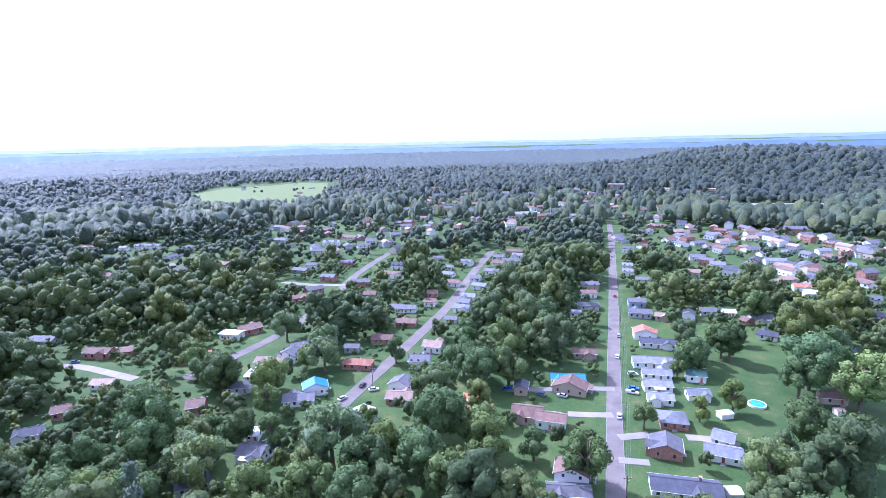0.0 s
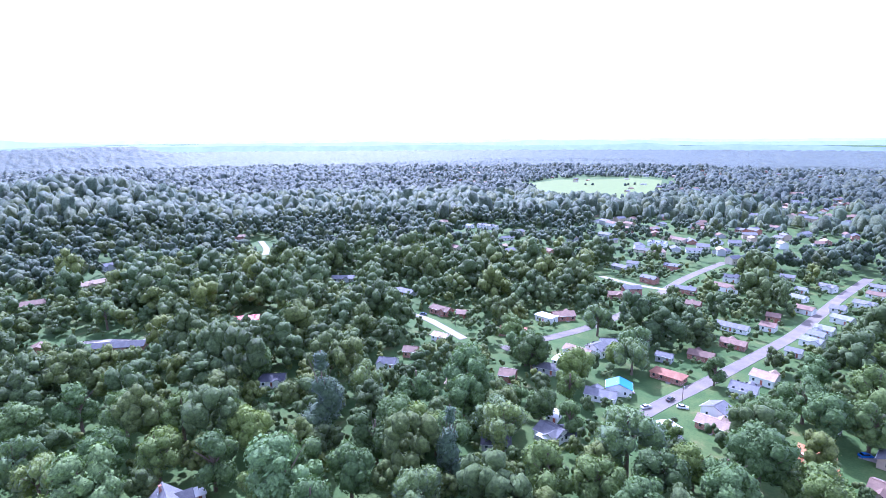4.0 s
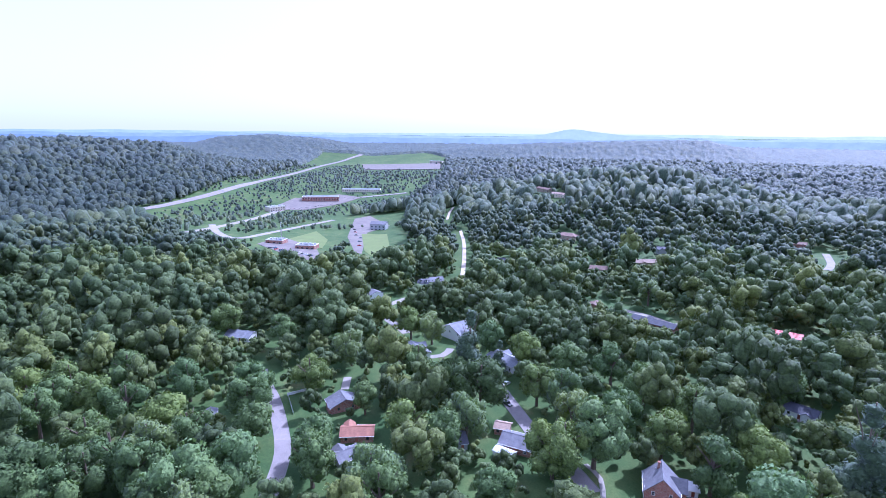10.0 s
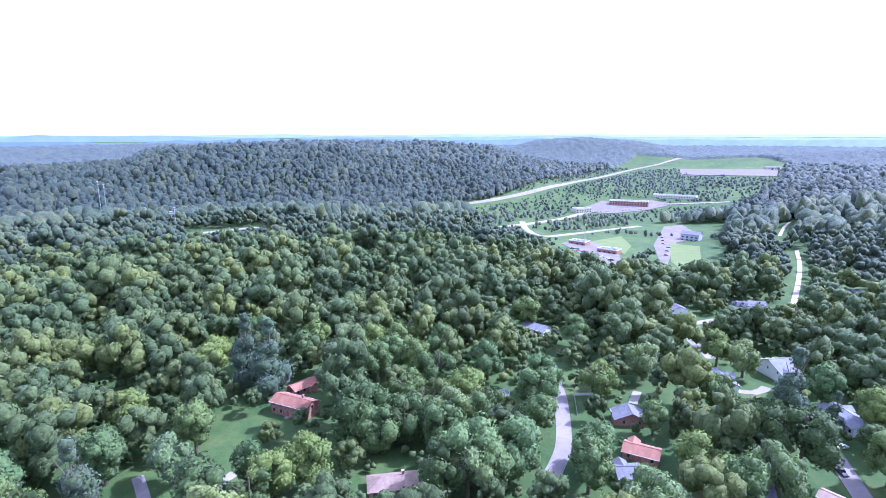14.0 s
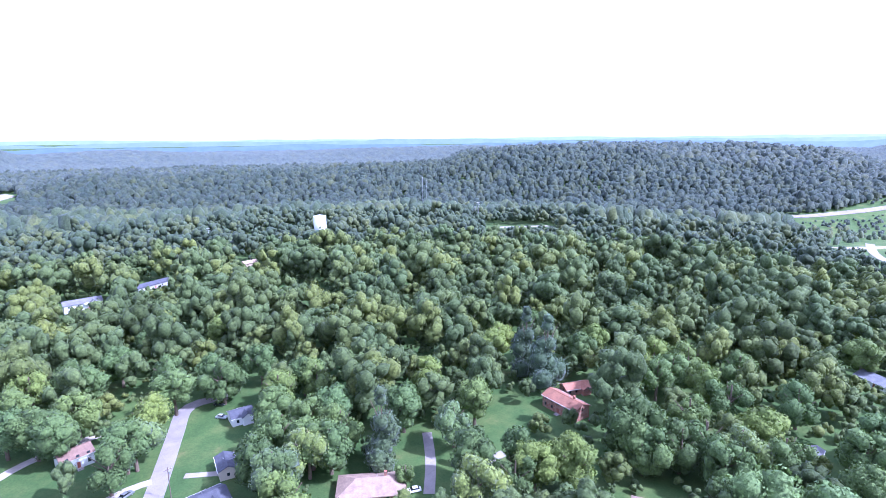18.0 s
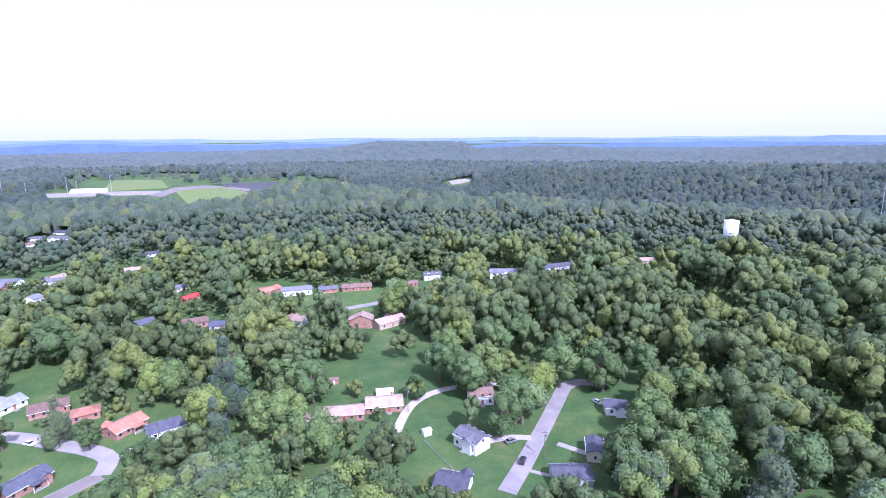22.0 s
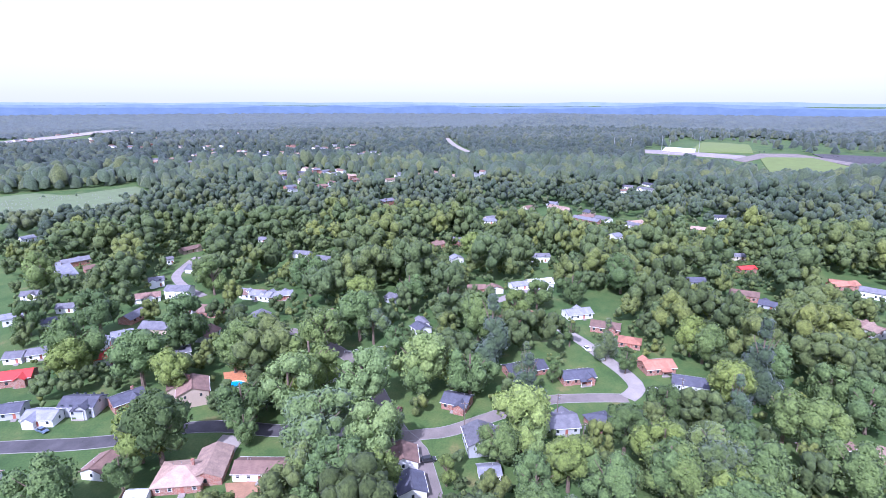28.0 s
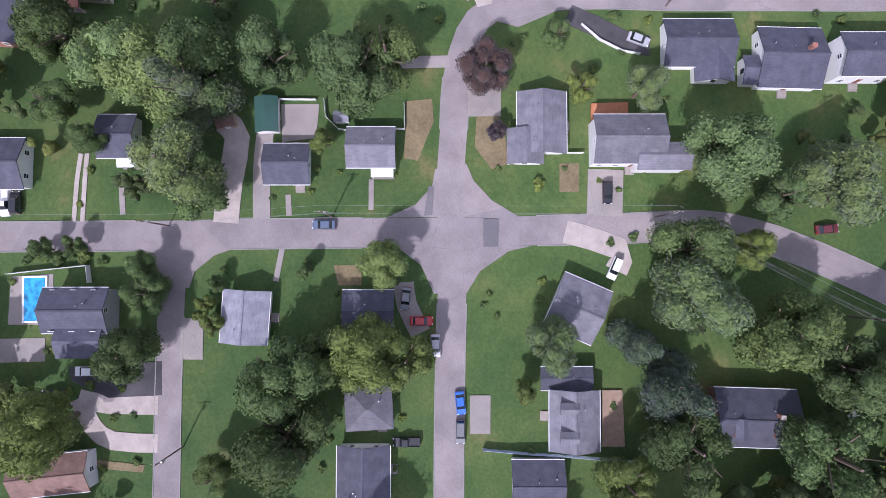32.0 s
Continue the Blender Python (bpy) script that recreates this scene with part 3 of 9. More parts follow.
def house(x, y, turn, w, d, walls="white", roof="grey", storeys=1.0, ridge="x", pitch=0.42, extra="", near=1, label="", wing=None):
    """A house: centre, heading of its long side, size, finish; extra letters: c chimney, p porch, d dormers, g garage door, k deck, v roof vents."""
    hip = ridge in "hH"
    if ridge in "yH":
        turn, w, d = turn + 90, d, w
    rnd = random.Random(int(abs(x * 31 + y * 17)))
    z = ground_z(x, y)
    h = new("house")
    h.matrix_basis = pose(x, y, z, 0, 0, turn)
    high = 0.35 + 2.6 * storeys
    words = label or f"{WALL_WORDS[walls]} {'two-storey ' if storeys > 1.5 else ''}house with a {ROOF_WORDS[roof]} {'hip' if hip else 'gable'} roof{'' if storeys > 1.5 else ' among trees'}"
    tagged(h, words, "house", "houses of the neighbourhood")
    HOUSES.append((x, y, max(w, d)))
    clear(x, y, max(w, d) / 2 + (2.0 if near else 1.0))
    low_growth(x, y, max(w, d) / 2)
    cross = None
    if near < 2 and not wing and not hip and w > 7.5 and rnd.random() < 0.7:
        cross = (rnd.choice((-1, 1)) * rnd.uniform(0.15, 0.3) * w, rnd.uniform(3.2, 4.6), rnd.choice((-1, 1)), rnd.uniform(0.8, 2.0))
    part("wall", walls_mesh(w, d, high, pitch, hip, WALLS[walls], cross), h)
    mesh_roof, rise = gable(w, d, high, pitch, 0.45, 0.2, ROOFS[roof], hip, cross)
    r = part("roof", mesh_roof, h)
    if near > 0 and not hip:
        part("ridge_cap", link_mesh("ridge_cap", *joined(box(-w / 2 - 0.45, w / 2 + 0.45, -0.16, 0.16, high + rise - 0.02, high + rise + 0.06)), ROOFS[roof]), r)
        for sy in (-1, 1):
            part("gutter", slab("gutter", -w / 2 - 0.45, w / 2 + 0.45, sy * (d / 2 + 0.45) - (0.13 if sy < 0 else 0), sy * (d / 2 + 0.45) + (0.13 if sy > 0 else 0), high - 0.45 * pitch - 0.17, high - 0.45 * pitch - 0.03, TRIM), r, "white gutter")
    if "c" in extra:
        part("chimney", link_mesh("chimney", *joined(box(w * 0.22 - 0.4, w * 0.22 + 0.4, d * 0.1 - 0.35, d * 0.1 + 0.35, high, high + rise + 0.9), box(w * 0.22 - 0.48, w * 0.22 + 0.48, d * 0.1 - 0.43, d * 0.1 + 0.43, high + rise + 0.9, high + rise + 1.05)), WALLS["brick"]), h, "brick chimney")
    if near > 0:
        for k in range(2 if "v" in extra or near > 1 else 1):
            vx, vy = rnd.uniform(-0.35, 0.35) * w, d * (0.18 if k else 0.12)
            vz = high + (d / 2 - abs(vy)) * pitch
            part("roof_vent", link_mesh("roof_vent", *tube([(vx, vy, vz - 0.1), (vx, vy, vz + 0.45), (vx, vy, vz + 0.5)], 0.13 if k else 0.08), STEEL), r, "metal roof vent")
    if near < 0:
        for i in range(2):
            window_on(h, pose(w * (i - 0.5) * 0.5, -d / 2 if abs((turn % 360) - 180) > 90 else d / 2, 1.75), 1.1, 1.3, False)
        return h
    levels = [1.75] + ([4.35] if storeys > 1.4 else [])
    fine = near > 1
    n = max(2, int(w / (3.0 if near else 4.5)))
    for zc in levels:
        for sy, face in ((-1, 0), (1, 180)):
            for i in range(n):
                if zc < 2 and sy == -1 and i == n // 2:
                    continue
                if not near and sy == 1:
                    continue
                window_on(h, pose(w * ((i + 0.5) / n - 0.5), sy * d / 2, zc, 0, 0, face), fine=fine)
    for sx, face in ((1, 90), (-1, -90)):
        m = max(1, int(d / 4.5))
        for i in range(m):
            if near or sx == 1:
                window_on(h, pose(sx * w / 2, d * ((i + 0.5) / m - 0.5), levels[-1], 0, 0, face), 0.8, 1.1, fine)
    dx = w * ((n // 2 + 0.5) / n - 0.5)
    door = part("door", slab("door", dx - 0.46, dx + 0.46, -d / 2 - 0.05, -d / 2 + 0.02, 0.35, 2.4, DOORS), h, "painted front door")
    if near:
        part("step", link_mesh("step", *joined(box(dx - 0.9, dx + 0.9, -d / 2 - 1.2, -d / 2 - 0.06, -0.5, 0.32), box(dx - 0.9, dx + 0.9, -d / 2 - 1.6, -d / 2 - 1.2, -0.5, 0.15)), CONCRETE), h, "concrete front step")
    if "p" in extra:
        pw, pd = min(4.5, w * 0.5), 2.2
        porch = part("porch_roof", link_mesh("porch_roof", [(dx - pw / 2, -d / 2, high - 0.1), (dx + pw / 2, -d / 2, high - 0.1), (dx + pw / 2, -d / 2 - pd, high - 0.55), (dx - pw / 2, -d / 2 - pd, high - 0.55), (dx - pw / 2, -d / 2, high - 0.28), (dx + pw / 2, -d / 2, high - 0.28), (dx + pw / 2, -d / 2 - pd, high - 0.73), (dx - pw / 2, -d / 2 - pd, high - 0.73)], [(0, 3, 2, 1), (4, 5, 6, 7), (0, 1, 5, 4), (1, 2, 6, 5), (2, 3, 7, 6), (3, 0, 4, 7)], ROOFS["white" if walls == "white" else roof]), h, "shallow porch roof")
        for px in (dx - pw / 2 + 0.2, dx + pw / 2 - 0.2):
            part("porch_post", slab("porch_post", px - 0.07, px + 0.07, -d / 2 - pd + 0.15, -d / 2 - pd + 0.29, -0.5, high - 0.7, TRIM), h)
        part("porch_floor", slab("porch_floor", dx - pw / 2, dx + pw / 2, -d / 2 - pd, -d / 2 - 1.62, -0.5, 0.3, CONCRETE), h)
    if "d" in extra:
        for k in (-0.25, 0.25):
            yb, zb = -d * 0.3, high + d * 0.2 * pitch
            dorm = part("dormer", link_mesh("dormer", *joined(box(k * w - 0.9, k * w + 0.9, yb - 0.3, -0.1, zb - 0.3, zb + 1.1)), WALLS[walls]), h)
            part("dormer_roof", link_mesh("dormer_roof", [(k * w - 1.15, yb - 0.55, zb + 1.0), (k * w + 1.15, yb - 0.55, zb + 1.0), (k * w + 1.15, 0.3, zb + 1.0), (k * w - 1.15, 0.3, zb + 1.0), (k * w, yb - 0.55, zb + 1.75), (k * w, 0.3, zb + 1.75)], [(1, 2, 5, 4), (3, 0, 4, 5), (0, 1, 4), (2, 3, 5), (0, 3, 2, 1)], ROOFS[roof]), dorm)
            window_on(dorm, pose(k * w, yb - 0.3, zb + 0.45, 0, 0, 0), 0.7, 0.8, False)
    if "g" in extra:
        part("garage_door", slab("garage_door", -w * 0.42, -w * 0.42 + 2.6, -d / 2 - 0.04, -d / 2 + 0.02, -0.1, 2.1, TRIM), h, "white garage door")
    if "k" in extra:
        deck = part("deck", slab("deck", -w * 0.3, w * 0.3, d / 2 + 0.02, d / 2 + 3.0, 0.05, 0.4, DECK), h, "orange timber deck")
        for px in (-w * 0.3, w * 0.3):
            part("deck_rail", slab("deck_rail", px - 0.05, px + 0.05, d / 2 + 0.02, d / 2 + 3.0, 1.2, 1.3, DECK), deck)
        part("deck_rail", slab("deck_rail", -w * 0.3, w * 0.3, d / 2 + 2.92, d / 2 + 3.02, 1.2, 1.3, DECK), deck)
        for i in range(7):
            px = -w * 0.3 + w * 0.1 * i
            part("deck_post", slab("deck_post", px - 0.05, px + 0.05, d / 2 + 2.9, d / 2 + 3.0, -0.8, 1.2, DECK), deck)
    if wing:
        wx, wy, ww, wd, wr = wing  # offset of the wing's centre, its size, its ridge
        turned = 90 if wr == "y" else 0
        a, b = (wd, ww) if turned else (ww, wd)
        lower = high - 0.12
        g = new("wing")
        g.parent, g.matrix_basis = h, pose(wx, wy, 0, 0, 0, turned)
        part("wall", walls_mesh(a, b, lower, pitch, False, WALLS[walls]), g)
        part("roof", gable(a, b, lower, pitch, 0.4, 0.2, ROOFS[roof])[0], g)
        for sx in (-1, 1):
            window_on(g, pose(sx * a / 2, 0, 1.75, 0, 0, 90 * sx), 0.95, 1.25, False)
        clear(x + wx, y + wy, max(ww, wd) / 2 + 3)
    return h


def shed(x, y, turn, w, d, walls="white", roof="grey", label="small garden shed on a lawn", high=2.1):
    s = new("shed")
    s.matrix_basis = pose(x, y, ground_z(x, y), 0, 0, turn)
    tagged(s, label, "shed", "sheds")
    clear(x, y, max(w, d) / 2 + 2.5)
    part("wall", walls_mesh(w, d, high, 0.4, False, WALLS[walls]), s)
    part("roof", gable(w, d, high, 0.4, 0.2, 0.1, ROOFS[roof])[0], s)
    part("door", slab("door", -0.5, 0.5, -d / 2 - 0.05, -d / 2 + 0.01, 0.02, 1.9, TRIM), s)
    return s


# ---- vehicles ----
CARS = {}


def car(x, y, turn, paint="silver", kind="saloon", label=""):
    """A parked car, its length along the heading."""
    key = (paint, kind)
    place = pose(x, y, ground_z(x, y) + 0.14, 0, 0, turn)
    if key in CARS:
        c = copy_thing(CARS[key], place)
        if label:
            c["label"] = label
        return c
    c = new("pickup_truck" if kind == "pickup" else "car")
    tall = {"saloon": 1.45, "suv": 1.72, "pickup": 1.8}[kind]
    long, wide = {"saloon": 4.5, "suv": 4.6, "pickup": 5.3}[kind], 1.8
    a, b = long / 2, wide / 2
    bm = bmesh.new()
    profile = [(-a, 0.35), (-a + 0.05, 0.8), (-a + 0.25, 0.92), (a - 1.1, 0.95), (a - 0.25, 0.8), (a, 0.6), (a - 0.05, 0.3)]
    rows = []
    for yy, inset in ((-b, 0.08), (-b * 0.93, 0.0), (b * 0.93, 0.0), (b, 0.08)):
        rows.append([bm.verts.new((px * (1 - inset * 0.15), yy, pz - inset)) for px, pz in profile])
    for r0, r1 in zip(rows, rows[1:]):
        for i in range(len(profile)):
            j = (i + 1) % len(profile)
            bm.faces.new((r0[i], r1[i], r1[j], r0[j]))
    bm.faces.new(list(reversed(rows[0])))
    bm.faces.new(rows[-1])
    bmesh.ops.recalc_face_normals(bm, faces=bm.faces[:])
    part("body", from_bm("body", bm, PAINTS[paint]), c)
    if kind == "pickup":
        x0, x1, x2, x3 = -0.4, -0.25, 0.75, 1.35
        part("load_bed", link_mesh("load_bed", *joined(box(-a + 0.1, -0.45, -b * 0.85, b * 0.85, 0.94, 0.96), box(-a + 0.05, -0.42, -b * 0.95, -b * 0.85, 0.9, 1.2), box(-a + 0.05, -0.42, b * 0.85, b * 0.95, 0.9, 1.2), box(-a + 0.05, -a + 0.13, -b * 0.85, b * 0.85, 0.9, 1.2)), PAINTS[paint]), c)
    elif kind == "suv":
        x0, x1, x2, x3 = -a + 0.1, -a + 0.45, 0.55, 1.25
    else:
        x0, x1, x2, x3 = -a + 0.55, -1.15, 0.45, 1.2
    v = [(x0, -b * 0.9, 0.9), (x3, -b * 0.9, 0.9), (x3, b * 0.9, 0.9), (x0, b * 0.9, 0.9), (x1, -b * 0.74, tall - 0.06), (x2, -b * 0.74, tall - 0.06), (x2, b * 0.74, tall - 0.06), (x1, b * 0.74, tall - 0.06)]
    part("cabin_glass", link_mesh("cabin_glass", v, [(0, 1, 5, 4), (1, 2, 6, 5), (2, 3, 7, 6), (3, 0, 4, 7), (4, 5, 6, 7)], CAR_GLASS), c, "dark glass")
    part("roof_panel", slab("roof_panel", x1 - 0.05, x2 + 0.05, -b * 0.76, b * 0.76, tall - 0.07, tall, PAINTS[paint], 0.04), c)
    for wx in (-a + 0.85, a - 0.9):
        for wy in (-b + 0.02, b - 0.02):
            s = 1 if wy > 0 else -1
            t = part("wheel", link_mesh("wheel", *tube([(wx, wy - 0.19 * s, 0.18), (wx, wy, 0.18)], 0.32, 12), RUBBER), c)
            part("rim", link_mesh("rim", *tube([(wx, wy, 0.18), (wx, wy + 0.012 * s, 0.18)], 0.2, 10), STEEL), t)
    for wy in (-b * 0.7, b * 0.7):
        part("headlight", slab("headlight", a - 0.2, a - 0.02, wy - 0.16, wy + 0.16, 0.6, 0.74, LAMP_CLEAR, 0.02), c)
        part("tail_light", slab("tail_light", -a - 0.01, -a + 0.08, wy - 0.16, wy + 0.16, 0.62, 0.8, LAMP_RED, 0.02), c)
    c.matrix_basis = place
    CARS[key] = c
    return tagged(c, label or f"{paint} parked {'pickup truck' if kind == 'pickup' else 'car'} beside a house", "car", "parked vehicles")


FAR_CARS = {}


def car_row(x0, y0, x1, y1, count):
    """Cars parked side by side along a line, far off: one mesh each."""
    rnd = random.Random(int(abs(x0 + y1)))
    turn = math.degrees(math.atan2(y1 - y0, x1 - x0)) + 90
    for i in range(count):
        k = (i + 0.5) / count
        paint = rnd.choice(("white", "silver", "grey", "red", "slate", "black"))
        if paint not in FAR_CARS:
            v, f = joined(box(-2.2, 2.2, -0.9, 0.9, 0.15, 0.9))
            n = len(v)
            v += [(-1.7, -0.8, 0.9), (1.1, -0.8, 0.9), (1.1, 0.8, 0.9), (-1.7, 0.8, 0.9), (-1.2, -0.65, 1.45), (0.4, -0.65, 1.45), (0.4, 0.65, 1.45), (-1.2, 0.65, 1.45)]
            f = f + [tuple(j + n for j in q) for q in ((0, 1, 5, 4), (1, 2, 6, 5), (2, 3, 7, 6), (3, 0, 4, 7), (4, 5, 6, 7))]
            me = link_mesh("car", v, f, [PAINTS[paint], CAR_GLASS])
            for j in range(6, 10):
                me.polygons[j].material_index = 1
            FAR_CARS[paint] = me
        x, y = x0 + (x1 - x0) * k + rnd.uniform(-4, 4), y0 + (y1 - y0) * k + rnd.uniform(-4, 4)
        c = new("car", FAR_CARS[paint])
        c.matrix_basis = pose(x, y, ground_z(x, y) + 0.15, 0, 0, turn)
        tagged(c, f"{paint} car parked in a pale car park", "car", "cars in car parks")


# ---- large buildings ----
def block(x, y, turn, w, d, high, finish, label, top=0):
    """A large plain building: flat roof with parapet, or (top 1) a low gable, or (top 2) raked seating."""
    wall = {"BRICKBOX": WALLS["brick"], "PALEBOX": WALLS["cream"], "GREYBOX": WALLS["grey"], "STAND": STEEL}[finish]
    b = tagged(new("commercial_building" if top != 2 else "stadium_stand"), label, "building", "large buildings")
    b.matrix_basis = pose(x, y, min(ground_z(x + i * w / 2, y + j * d / 2) for i in (-1, 0, 1) for j in (-1, 0, 1)), 0, 0, turn)
    clear(x, y, max(w, d) / 2 + 3)
    if top == 2:
        for i in range(8):
            part("seat_row", slab("seat_row", -w / 2, w / 2, -d / 2 + i * d / 8, -d / 2 + (i + 1) * d / 8, 0, 1 + i * (high - 1) / 7, ROOFS["white"]), b)
        return b
    if top == 1:
        part("wall", walls_mesh(w, d, high, 0.35, False, wall), b)
        part("roof", gable(w, d, high, 0.35, 0.6, 0.3, ROOFS["grey"])[0], b)
    else:
        part("wall", slab("wall", -w / 2, w / 2, -d / 2, d / 2, -3, high, wall), b)
        part("roof", slab("roof", -w / 2 + 0.4, w / 2 - 0.4, -d / 2 + 0.4, d / 2 - 0.4, high + 0.004, high + 0.12, ROOFS["pale"]), b)
        for x0, x1, y0, y1 in ((-w / 2, w / 2, -d / 2, -d / 2 + 0.35), (-w / 2, w / 2, d / 2 - 0.35, d / 2), (-w / 2, -w / 2 + 0.35, -d / 2 + 0.36, d / 2 - 0.36), (w / 2 - 0.35, w / 2, -d / 2 + 0.36, d / 2 - 0.36)):
            part("parapet", slab("parapet", x0, x1, y0, y1, high + 0.004, high + 0.8, TRIM), b)
        for i in range(3):
            px = w * (i - 1) * 0.28
            part("roof_unit", slab("roof_unit", px - 1.2, px + 1.2, -1, 1, high + 0.13, high + 1.5, STEEL, 0.1), b)
    n = max(3, int(w / 5))
    for lev in range(max(1, int(high / 3.6))):
        for i in range(n):
            window_on(b, pose(w * ((i + 0.5) / n - 0.5), -d / 2, 1.9 + 3.4 * lev), 2.2, 1.6, False)
    return b


FAR_HOUSES = {"verts": [], "faces": [], "slots": []}
FAR_FINISH = [WALLS["white"], WALLS["cream"], WALLS["brick"], ROOFS["grey"], ROOFS["dark"], ROOFS["brown"], ROOFS["tan"], PANE, WALLS["tan"], WALLS["grey"]]


def settlement(x, y, across, along, turn, count):
    """Far houses among thinned trees, in loose rows; all of them join one object."""
    rnd = random.Random(int(abs(x * 3 + y)))
    base = rnd.uniform(0, 90)
    THIN.append((x, y, across * 1.15, along * 1.15, turn))
    spots = []
    for i in range(count):
        u, v = rnd.uniform(-1, 1), rnd.uniform(-1, 1)
        px = x + math.cos(turn) * u * across - math.sin(turn) * v * along
        py = y + math.sin(turn) * u * across + math.cos(turn) * v * along
        if any((px - hx) ** 2 + (py - hy) ** 2 < 190 for hx, hy in spots):
            continue
        spots.append((px, py))
        w, d, high, rise = rnd.uniform(9, 15), rnd.uniform(7, 10), rnd.choice((2.8, 3.2, 5.2)), rnd.uniform(1.4, 2.2)
        a, b, o = w / 2, d / 2, 0.45
        verts = [(-a, -b, -1), (a, -b, -1), (a, b, -1), (-a, b, -1), (-a, -b, high), (a, -b, high), (a, b, high), (-a, b, high), (a, 0, high + rise), (-a, 0, high + rise)]
        faces = [(0, 1, 5, 4), (2, 3, 7, 6), (1, 2, 6, 8, 5), (3, 0, 4, 9, 7)]
        wall, roof = rnd.choice((0, 0, 1, 2, 2, 8, 9)), rnd.choice((3, 4, 5, 3, 6, 5))
        slots = [wall] * 4
        verts += [(-a - o, -b - o, high - 0.1), (a + o, -b - o, high - 0.1), (a + o, 0, high + rise + 0.15), (-a - o, 0, high + rise + 0.15), (-a - o, b + o, high - 0.1), (a + o, b + o, high - 0.1)]
        faces += [(10, 11, 12, 13), (13, 12, 15, 14)]
        slots += [roof, roof]
        for sy in (-1, 1):
            for k in (-0.28, 0.0, 0.28):
                n = len(verts)
                verts += [(k * w - 0.6, sy * (b + 0.02), 1.2), (k * w + 0.6, sy * (b + 0.02), 1.2), (k * w + 0.6, sy * (b + 0.02), 2.4), (k * w - 0.6, sy * (b + 0.02), 2.4)]
                faces.append((n, n + 1, n + 2, n + 3))
                slots.append(7)
        m = pose(px, py, ground_z(px, py), 0, 0, base + rnd.choice((0, 90)) + rnd.uniform(-8, 8))
        n = len(FAR_HOUSES["verts"])
        FAR_HOUSES["verts"] += [tuple(m @ Vector(q)) for q in verts]
        FAR_HOUSES["faces"] += [tuple(i + n for i in q) for q in faces]
        FAR_HOUSES["slots"] += slots
        clear(px, py, max(w, d) / 2)
        if rnd.random() < 0.6:
            low_growth(px, py, w / 2)


def gravestones(corners):
    """Rows of small pale headstones."""
    rnd = random.Random(4)
    xs, ys = [c[0] for c in corners], [c[1] for c in corners]
    cx, cy = sum(xs) / len(xs), sum(ys) / len(ys)
    lumps = []
    for i in range(260):
        p, q = rnd.choice(corners), rnd.choice(corners)
        k = rnd.random()
        x, y = p[0] * k + q[0] * (1 - k) + rnd.uniform(-14, 14), p[1] * k + q[1] * (1 - k) + rnd.uniform(-14, 14)
        z = ground_z(x, y)
        lumps.append(box(x - 0.5, x + 0.5, y - 0.2, y + 0.2, z - 0.2, z + rnd.uniform(0.7, 1.5)))
    return tagged(new("gravestones", link_mesh("gravestones", *joined(*lumps), KERB)), "rows of small pale gravestones on cemetery grass", "gravestones", kind="stuff")


# ---- trees ----
def fast_data(name, v, f, material, normals=None, tone=None):
    """A mesh from arrays; rounded normals for leaf clumps, and a tone for each tree of a wood."""
    me = bpy.data.meshes.new(name)
    me.vertices.add(len(v))
    me.vertices.foreach_set("co", v.astype(np.float32).ravel())
    k = f.shape[1]
    me.loops.add(f.size)
    me.loops.foreach_set("vertex_index", f.astype(np.int32).ravel())
    me.polygons.add(len(f))
    me.polygons.foreach_set("loop_start", np.arange(0, f.size, k, dtype=np.int32))
    me.update(calc_edges=True)
    me.polygons.foreach_set("use_smooth", np.ones(len(f), bool))
    if normals is not None:
        me.attributes.new("custom_normal", "FLOAT_VECTOR", "POINT").data.foreach_set("vector", normals.astype(np.float32).ravel())
    if tone is not None:
        me.attributes.new("tree_tone", "FLOAT", "POINT").data.foreach_set("value", tone.astype(np.float32).ravel())
    me.materials.append(material)
    return me


def ball(level):
    bm = bmesh.new()
    bmesh.ops.create_icosphere(bm, subdivisions=level, radius=1.0)
    bm.verts.index_update()
    v, f = np.array([q.co[:] for q in bm.verts]), np.array([[q.index for q in p.verts] for p in bm.faces])
    bm.free()
    return v, f


